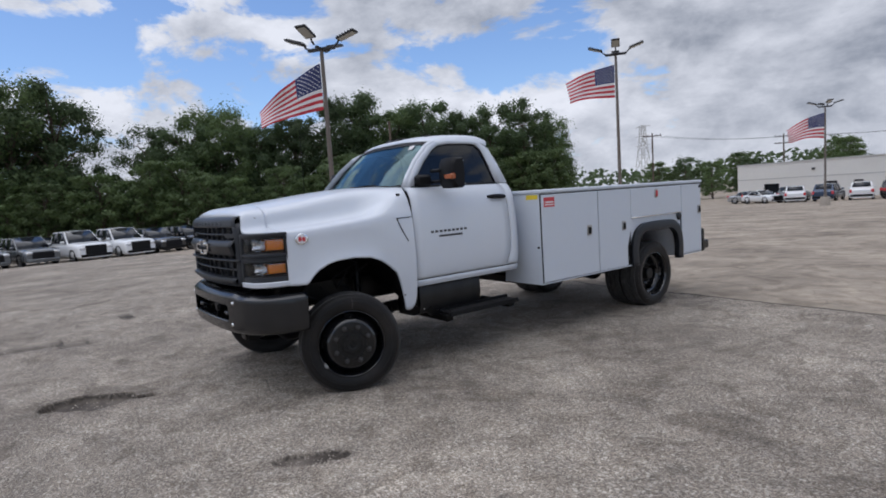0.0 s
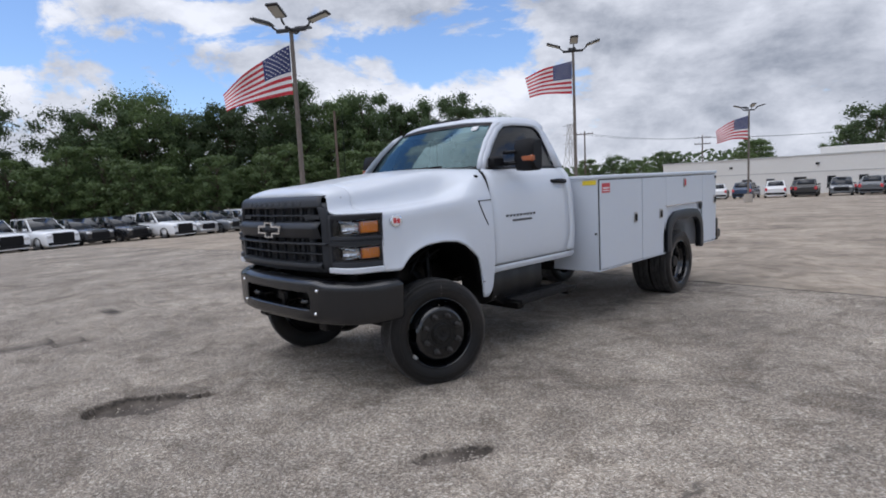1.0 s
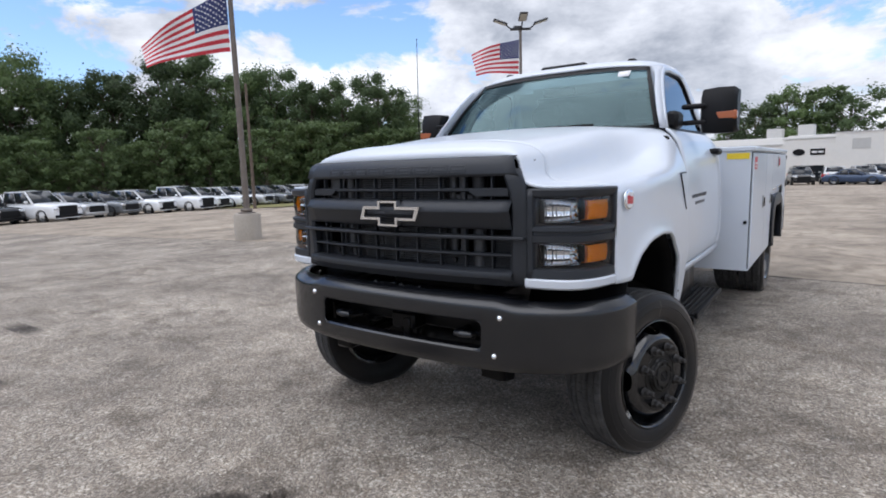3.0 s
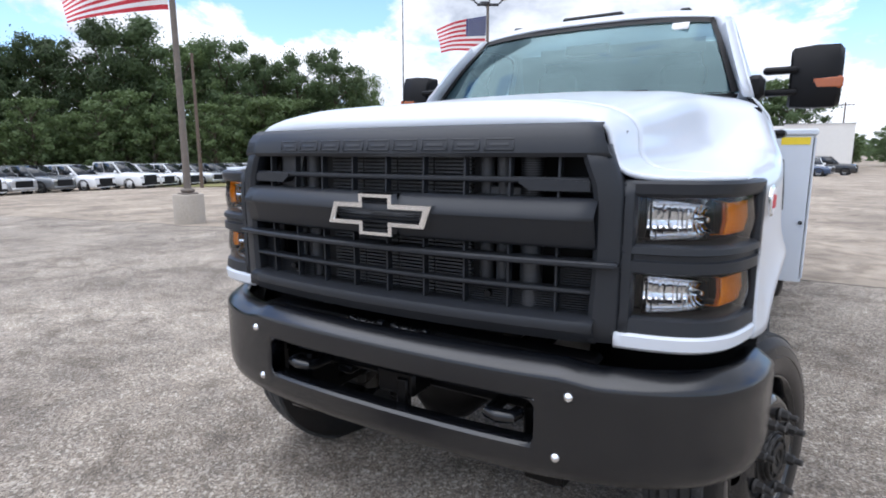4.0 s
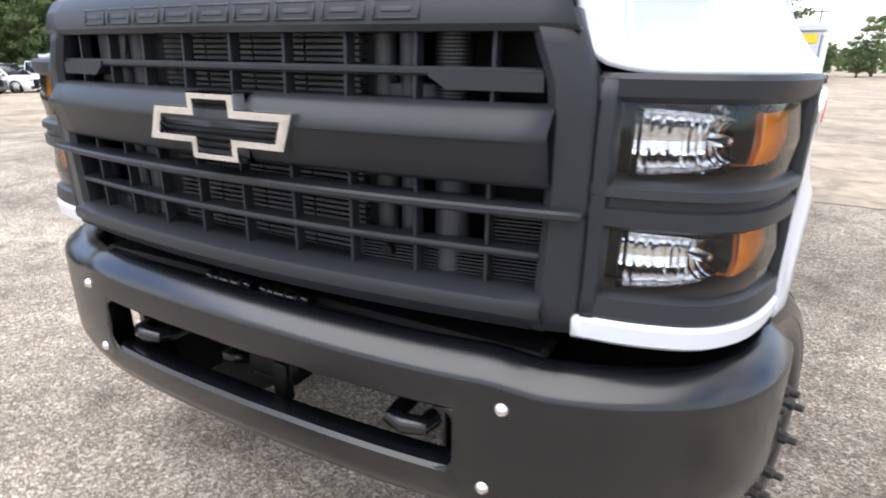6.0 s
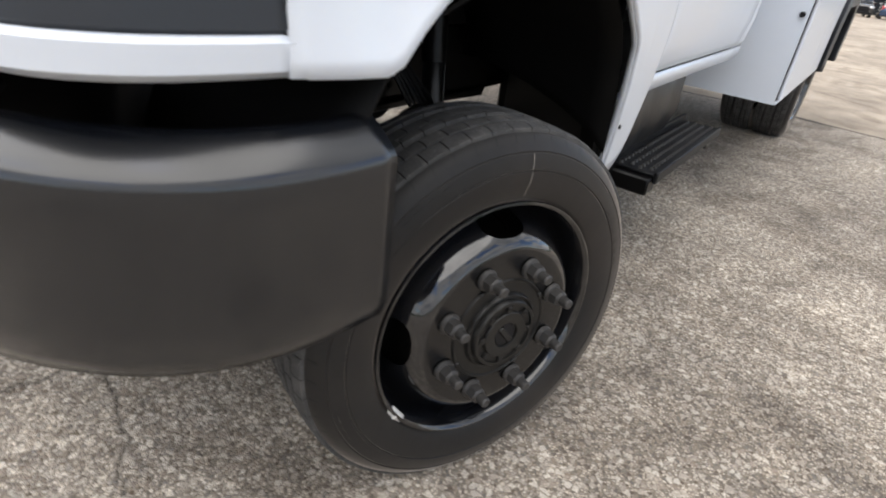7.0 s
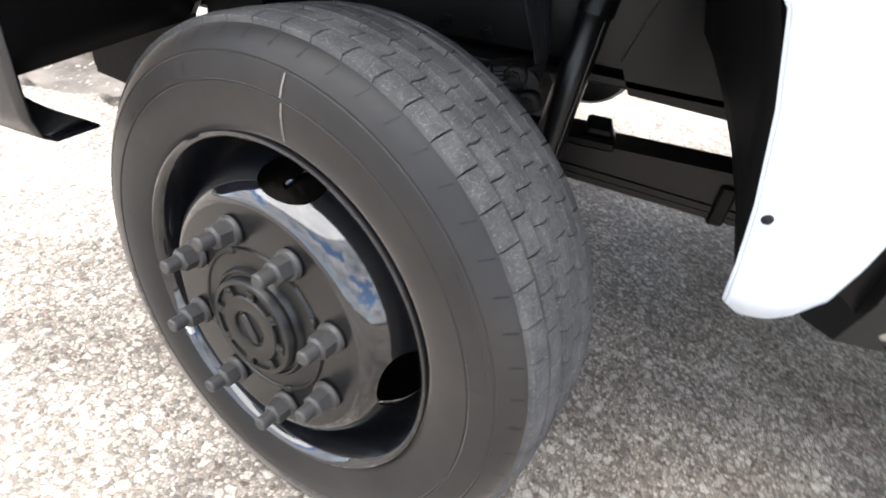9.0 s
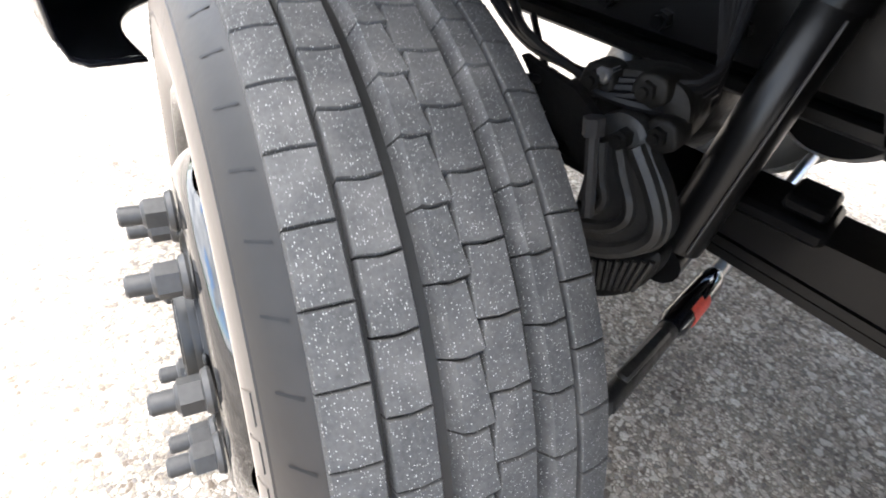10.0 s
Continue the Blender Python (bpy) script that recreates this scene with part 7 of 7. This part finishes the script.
        for y in (f + 0.88, r - 0.95):
            part("arch", Mesh().lathe([(0.42, -0.02), (0.42, 0.02), (0.34, 0.02)], 24), plastic_dark, root, at=pose(s * (Wd - 0.005), y, 0.36, 0, 0, 0 if s > 0 else 180))
            w = part("wheel", CAR_WHEEL, None, root, "black tyre on an alloy wheel", at=pose(s * (Wd - 0.10), y, 0.35, 0, 0, 0 if s > 0 else 180))
            part("rim", CAR_RIM, None, w, "alloy rim")
    tagged(root, f"{color} {dict(suv='sport utility car', pickup='crew cab pickup truck', sedan='sedan car')[kind]} parked on the asphalt lot", "car", "parked cars")
    return root


made = {}


def park(kind, color, x, y, ang):
    m = pose(x, y, lot_height(x, y) + 0.0, 0, 0, ang)
    if (kind, color) in made:
        return copy_thing(made[kind, color], m)
    ob = car(kind, color)
    ob.matrix_basis = m
    made[kind, color] = ob
    return ob


# long row under the trees: noses towards the lot
ROW = "suv grey,suv grey,pickup white,pickup white,suv black,suv black,pickup white,suv silver,suv grey,suv white,pickup white,suv white,suv white,suv silver,suv grey,suv silver,suv white,suv red,suv grey".split(",")
rng = random.Random(3)
for k, name in enumerate(ROW):
    kind, color = name.split()
    y = -3.8 + 2.35 * k
    park(kind, color, -37.0 - 0.10 * y + rng.uniform(-0.3, 0.3) + (0.5 if kind == "pickup" else 0), y + rng.uniform(-0.12, 0.12), 90 + 19 + rng.uniform(-2, 2))
for k in range(15):
    kind, color = rng.choice([("suv", "white"), ("suv", "silver"), ("suv", "grey"), ("pickup", "white"), ("suv", "black")])
    y = -3.0 + 3.0 * k
    park(kind, color, -46.0 - 0.10 * y, y, 90 + 25 + rng.uniform(-3, 3))
# cars before the building
FRONT = ((-21.8, 62.5, "sedan white", 60), (-18.3, 61.5, "suv white", 200), (-15.4, 61.8, "suv blue", 185), (-12.5, 61.0, "suv white", 195), (-9.6, 60.2, "suv black", 190), (-6.9, 60.6, "suv grey", 10), (-4.0, 60.0, "suv grey", 172), (-1.3, 61.0, "suv black", 10), (1.2, 63.0, "suv silver", 185), (2.9, 58.5, "sedan blue", 75), (-24.6, 66, "sedan silver", 80), (-20.2, 66.5, "suv grey", 180), (-11.0, 66.3, "suv black", 180), (-5.6, 66.5, "sedan grey", 180), (4.9, 66.8, "pickup black", 80), (3.6, 62.2, "suv white", 8))
for x, y, name, ang in FRONT:
    kind, color = name.split()
    park(kind, color, x, y, ang)

# ---- building across the lot ----
bz = -1.9
hall = new("dealer_building")
hall.location = (-30.2, 75.2, 0)
hall.rotation_euler = (0, 0, radians(-4.2))
tagged(hall, "long low white building with a flat roof and dark windows", "building")
W1, W2, WALL_T = 26.5, 38.0, 0.3


def wall_with_openings(x0, x1, z0, z1, holes):
    """A front wall in blocks round its openings (x0, x1, z0, z1)."""
    m = Mesh()
    cuts = sorted({x0, x1, *[h[0] for h in holes], *[h[1] for h in holes]})
    for a, b in zip(cuts, cuts[1:]):
        mid = (a + b) / 2
        spans = sorted((h[2], h[3]) for h in holes if h[0] <= mid <= h[1])
        z = z0
        for lo, hi in spans:
            if lo > z:
                m.box(a, b, 0, WALL_T, z, lo)
            z = hi
        m.box(a, b, 0, WALL_T, z, z1)
    return m


wins = [(3.5, 5.2, bz + 0.1, bz + 2.3), (10.6, 11.6, bz + 1.2, bz + 2.3), (13.4, 14.2, bz + 1.2, bz + 2.3), (16.4, 17.6, bz + 1.2, bz + 2.4), (19.8, 20.5, bz + 1.2, bz + 2.4), (22.8, 23.5, bz + 1.2, bz + 2.4)]
part("wall", wall_with_openings(0, W1, bz - 0.5, 2.95, wins), wall_white, hall, "white painted block wall")
for x0, x1, z0, z1 in wins:
    w = part("window", Mesh().box(x0, x1, 0.14, 0.17, z0, z1), window_dark, hall, "dark window pane")
    fr = Mesh().box(x0 - 0.06, x0 + 0.04, -0.03, 0.2, z0, z1).box(x1 - 0.04, x1 + 0.06, -0.03, 0.2, z0, z1).box(x0 - 0.06, x1 + 0.06, -0.03, 0.2, z1 - 0.04, z1 + 0.06).box(x0 - 0.1, x1 + 0.1, -0.08, 0.2, z0 - 0.08, z0)
    part("window_frame", fr, dark_metal, w)
part("roof_edge", Mesh().box(-0.1, W1, -0.08, 0.4, 2.95, 3.10), wall_trim, hall, "grey metal roof edge")
part("wall", wall_with_openings(W1, 29.5 + 2, bz - 0.5, 3.55, [(27.6, 30.6, bz, bz + 2.5)]), wall_white, hall, "white painted entrance wall")
part("doorway", Mesh().box(27.6, 30.6, 0.18, 0.22, bz, bz + 2.5), window_dark, hall, "dark glazed entrance")
part("wall", Mesh().box(31.5, W2, -0.2, 0.2, bz - 0.5, 4.05), wall_white, hall, "white painted taller wall")
part("wall_panel", Mesh().box(33.0, 34.6, -0.24, -0.2, 2.3, 3.4), wall_trim, hall)
part("roof_edge", Mesh().box(W1 - 0.05, 31.5, -0.06, 0.4, 3.55, 3.68), wall_trim, hall)
part("roof_edge", Mesh().box(31.45, W2 + 0.05, -0.26, 0.3, 4.05, 4.16), wall_trim, hall)
part("band", Mesh().box(0, W1, -0.03, 0.0, 1.05, 1.16), wall_trim, hall)
for a, b in ((18.0, 26.5), (26.5, 31.5)):
    part("upper_roof", Mesh().box(a, b, 3.5, 22, 3.0, 3.95 if a < 20 else 4.1, 0, 0.05), wall_white, hall, "white upper roof section")
part("roof", Mesh().box(0, W2, 0.3, 25, 2.6, 2.9), wall_trim, hall, "flat grey roof")
part("end_wall", Mesh().box(-0.0, 0.3, 0.3, 25, bz - 0.5, 2.95).box(W2 - 0.3, W2, 0.2, 25, bz - 0.5, 4.0).box(0.3, W2 - 0.3, 24.7, 25, bz - 0.5, 2.95), wall_white, hall)
for x, s in ((23.6, 1.2), (27.0, 1.5)):
    part("roof_unit", Mesh().box(x, x + 1.7, 7, 9, 4.0, 4.0 + s, 0, 0.05), wall_trim, hall, "grey rooftop air unit")
part("sign_oval", Mesh().lathe([(0.0, 0.06), (0.55, 0.06), (0.6, 0.0)], 28), plastic_dark, hall, "dark oval sign", at=pose(28.1, -0.02, 2.1, 0, 0, -90) @ Matrix.Diagonal((1, 1, 0.62, 1)))
part("sign_panel", Mesh().box(29.2, 30.6, -0.06, 0.0, 1.75, 2.45, 0, 0.02), plastic_dark, hall, "dark sign panel")
part("sign_bar", Mesh().box(29.35, 29.85, -0.075, -0.06, 2.0, 2.2), flag_white, hall)
part("sign_bar", Mesh().box(29.95, 30.45, -0.075, -0.06, 2.0, 2.2), flag_white, hall)
for x in (9.0, 18.6, 25.2):
    part("wall_lamp", Mesh().box(x, x + 0.35, -0.18, 0.0, 1.9, 2.15, 0, 0.03), dark_metal, hall)

# ---- utility poles, wires and a pylon far off ----


def utility_pole(x, y, top, arms=1, r=0.15):
    g0 = lot_height(x, y)
    root = new("utility_pole")
    root.location = (x, y, g0)
    part("pole", Mesh().tube([(0, 0, -0.3), (0, 0, top - g0)], [r, r * 0.7], 10), wood_pole, root)
    for k in range(arms):
        z = top - g0 - 0.5 - 1.1 * k
        a = part("cross_arm", Mesh().box(-1.3, 1.3, -0.06, 0.06, z, z + 0.14), wood_pole, root, at=pose(0, 0, 0, 0, 0, 20))
        for i in (-1.2, -0.6, 0.6, 1.2):
            part("insulator", Mesh().tube([(i, 0, z + 0.14), (i, 0, z + 0.30)], 0.05, 6), dark_metal, a)
    tagged(root, "weathered wooden utility pole with cross-arms", "utility pole", "utility poles")
    return root


utility_pole(-42.2, 74.6, 8.9, 1)
utility_pole(-34.3, 100.7, 8.3, 2)
utility_pole(9.2, 107.3, 8.6, 1)
utility_pole(-31.0, 21.2, 7.4, 0, 0.12)


def wire(a, b, sag):
    pts = [Vector(a).lerp(Vector(b), k / 12) - Vector((0, 0, sag * 4 * (k / 12) * (1 - k / 12))) for k in range(13)]
    w = part("overhead_wire", Mesh().tube(pts, 0.02, 5), dark_metal, None, "thin dark overhead wire between poles")
    tagged(w, category="wire", group="overhead wires")


for d in (-0.5, 0.5):
    wire((-42.2 + d, 74.6, 8.5), (-34.3 + d, 100.7, 7.9), 0.5)
    wire((-34.3 + d, 100.7, 7.9), (9.2 + d, 107.3, 8.2), 1.1)

tower = new("power_pylon")
tower.location = (-134.5, 217.3, -2)
tagged(tower, "grey steel lattice power pylon on the skyline", "pylon")
pyl = Mesh()
lev = [(0, 3.4), (8, 2.5), (16, 1.7), (23, 1.1), (28.5, 0.9)]
for (z0, w0), (z1, w1) in zip(lev, lev[1:]):
    c0 = [(w0, w0), (-w0, w0), (-w0, -w0), (w0, -w0)]
    c1 = [(w1, w1), (-w1, w1), (-w1, -w1), (w1, -w1)]
    for i in range(4):
        j = (i + 1) % 4
        pyl.tube([(*c0[i], z0), (*c1[i], z1)], 0.13, 4)
        pyl.tube([(*c0[i], z0), (*c1[j], z1)], 0.08, 4)
        pyl.tube([(*c0[j], z0), (*c1[i], z1)], 0.08, 4)
        pyl.tube([(*c1[i], z1), (*c1[j], z1)], 0.08, 4)
part("lattice", pyl, wall_trim, tower)
for z in (20, 24, 28):
    part("arm", Mesh().tube([(-4.5, 1.5, z), (4.5, -1.5, z)], 0.14, 4), wall_trim, tower)

# ---- trees ----


def tree_mesh(seed, height, spread_, crown_low, leaves, size, narrow=1.0):
    """Trunk and limbs, and a crown of small leaf sprays gathered in uneven clumps."""
    rng = np.random.default_rng(seed)
    wood = Mesh()
    wood.tube([(0, 0, -0.6), (0.05, 0.02, height * 0.2), (0.1 * rng.normal(), 0.1 * rng.normal(), height * 0.5), (0.2 * rng.normal(), 0.2 * rng.normal(), height * 0.85)], [0.022 * height, 0.017 * height, 0.010 * height, 0.003 * height], 8)
    centres = []
    for k in range(26):
        a = k * 2.399 + rng.normal() * 0.3
        z0 = height * (crown_low * 0.8 + (0.82 - crown_low * 0.8) * (k + 0.5) / 26)
        prof = math.sin(math.pi * min(1, 0.18 + 0.80 * (z0 / height - crown_low) / (1 - crown_low + 1e-3))) if z0 / height > crown_low else 0.5
        reach = spread_ * (0.35 + 0.65 * prof) * rng.uniform(0.65, 1.05)
        tip = np.array((reach * cos(a), reach * sin(a), z0 + height * rng.uniform(0.05, 0.16)))
        wood.tube([(0, 0, z0 - height * 0.06), tuple(tip * (0.5, 0.5, 1) + (0, 0, -height * 0.03)), tuple(tip)], [0.006 * height, 0.004 * height, 0.0015 * height], 5)
        centres += [(tip, rng.uniform(0.17, 0.31) * spread_), (tip * (0.55, 0.55, 1.0) + rng.normal(size=3) * 0.12 * spread_, rng.uniform(0.20, 0.36) * spread_)]
    for _ in range(5):
        centres.append((np.array((rng.normal() * 0.22 * spread_, rng.normal() * 0.22 * spread_, height * rng.uniform(0.84, 0.97))), rng.uniform(0.16, 0.28) * spread_))
    crown = Mesh()
    per = leaves // len(centres)
    V, F = [], []
    for c, r in centres:
        d = rng.normal(size=(per, 3))
        d /= np.linalg.norm(d, axis=1)[:, None]
        pos = c + d * (r * rng.uniform(0.05, 1.0, size=(per, 1)) ** 0.5 * np.exp(rng.normal(size=(per, 1)) * 0.28)) * (1, 1, 0.85)
        for p, n in zip(pos, d):
            t = np.cross(n, rng.normal(size=3))
            t /= np.linalg.norm(t) + 1e-6
            b = np.cross(n, t) + n * rng.normal() * 0.5
            s = size * rng.uniform(0.6, 1.3)
            k = len(V)
            V += [p - t * s * 0.5, p + b * s * 0.32 - t * s * 0.1, p + t * s * 0.55, p - b * s * 0.34 + t * s * 0.05]
            F.append((k, k + 1, k + 2, k + 3))
    crown.add(V, F)
    return wood.data("trunk", bark), crown


KINDS = []
for seed, spr, lowc, tone in ((1, 4.4, 0.16, leaf), (2, 3.7, 0.20, leaf), (3, 5.0, 0.12, leaf_light), (4, 4.0, 0.24, leaf), (5, 3.4, 0.10, leaf)):
    wood, crown = tree_mesh(seed, 14.0, spr, lowc, 17000, 0.24)
    KINDS.append((wood, crown.data("crown", tone, angle=0, fix=False)))
BUSHES = []
# the lighter leaf colour stands in for sunlight on most of these crowns
for seed, spr, lowc, tone in ((6, 4.4, 0.05, leaf_light), (7, 4.0, 0.08, leaf_light), (8, 4.8, 0.05, leaf)):
    wood, crown = tree_mesh(seed, 14.0, spr, lowc, 6500, 0.40)
    BUSHES.append((wood, crown.data("crown", tone, angle=0, fix=False)))
count = [0]


def tree(x, y, top, seed, wide=1.0, base=None, group="trees behind the cars"):
    stock = KINDS if group == "trees behind the cars" else BUSHES
    k = stock[seed % len(stock)]
    g0 = lot_height(x, y) if base is None else base
    s = (top - g0) / 14.2
    root = new("tree")
    root.matrix_basis = Matrix.Translation((x, y, g0)) @ pose(0, 0, 0, 0, 0, 47.0 * seed) @ Matrix.Diagonal((s * wide, s * wide, s, 1))
    part("trunk", k[0], None, root, "brown bark trunk and limbs")
    part("crown", k[1], None, root, "dense green leaf crown")
    tagged(root, "tall leafy green deciduous tree with an uneven crown", "tree", group)


# skyline of the wood beside the lot: (x, y, top)
SKY = ((-67, -12, 14.5), (-67, -7, 16.2), (-67, -1.5, 16.5), (-67.5, 2.4, 15.6), (-69, 7.4, 6.8), (-66, 11.6, 11.6), (-65, 15.3, 13.0), (-64, 18.8, 14.0), (-63, 22.6, 12.0), (-61.5, 26.8, 12.8), (-59.0, 31, 14.6), (-57.4, 34.4, 15.4), (-55.4, 37.6, 13.4), (-53, 41, 13.8), (-50.5, 44.6, 12.4), (-48, 47.3, 12.6), (-45.2, 50, 13.4), (-43.2, 52.4, 10.8))
rng = random.Random(8)
for i, (x, y, top) in enumerate(SKY):
    tree(x + rng.uniform(-0.6, 0.6), y, top, i, rng.uniform(0.85, 1.05))
for i in range(24):
    k = i / 23
    x, y = -74 + 27 * k ** 1.3, -20 + 80 * k
    tree(x - 3, y, 6.0 if 3.5 < y < 12.5 else rng.uniform(9, 12.0), i + 2, 1.15)
for i in range(46):
    k = i / 45
    x, y = -62.5 + 22.5 * k ** 1.4, -14 + 66 * k
    tree(x + rng.uniform(-1.6, 1.6), y, rng.uniform(2.6, 7.2), i * 3 + 1, rng.uniform(0.95, 1.35), group="undergrowth at the wood's edge")
for i, (x, y, top) in enumerate(((-47, 84, 5.0), (-43.5, 86, 5.4), (-40, 88, 4.6), (-40.3, 98, 6.0), (-37, 95, 4.8), (-29.5, 112, 7.6), (-27, 105, 7.0), (-9.5, 101, 10.5), (-5.5, 103, 12.2), (-1.5, 104, 12.4), (2.5, 103, 11.6), (-14, 104, 8.2), (11, 108, 3.9), (15, 104, 4.2), (20, 100, 5.0), (27, 96, 5.5), (34, 90, 5.0), (18, 112, 8.0), (26, 116, 9.0))):
    tree(x, y, top, i + 1, 1.25, group="trees behind the building")
# far woods closing the horizon all round
far = Mesh()
rngn = np.random.default_rng(21)
V, F = [], []
for i in range(24000):
    a = rngn.uniform(0, 2 * pi)
    d = rngn.uniform(135, 175)
    s = rngn.uniform(0.55, 1.2)
    z = -2 + rngn.uniform(0, 1) ** 0.8 * (6.2 + 2.2 * sin(7 * a) + 1.4 * sin(17 * a + 1))
    c, t = np.array((d * cos(a), d * sin(a), z)), np.array((-sin(a), cos(a), 0)) + rngn.normal(size=3) * 0.3
    u = np.array((0, 0, 1.0)) + rngn.normal(size=3) * 0.3
    k = len(V)
    V += [c - t * s * 0.6, c + u * s * 0.4, c + t * s * 0.6, c - u * s * 0.5]
    F.append((k, k + 1, k + 2, k + 3))
far.add(V, F)
fw = part("far_woods", far, leaf, None, "distant dark green woods along the horizon", angle=0, fix=False)
tagged(fw, category="woods", kind="stuff")
verge = Mesh().grid([[(x, y, lot_height(x, y) + 0.05 + 0.03 * noise.noise((x, y, 0))) for x in np.linspace(-33 - 0.3 * y, -26 - 0.16 * y, 8)] for y in np.linspace(22, 36, 14)])
vg = part("verge", verge, grass, None, "dry yellow-green grass verge beside the lot", angle=60, fix=False)
tagged(vg, category="grass", kind="structure")
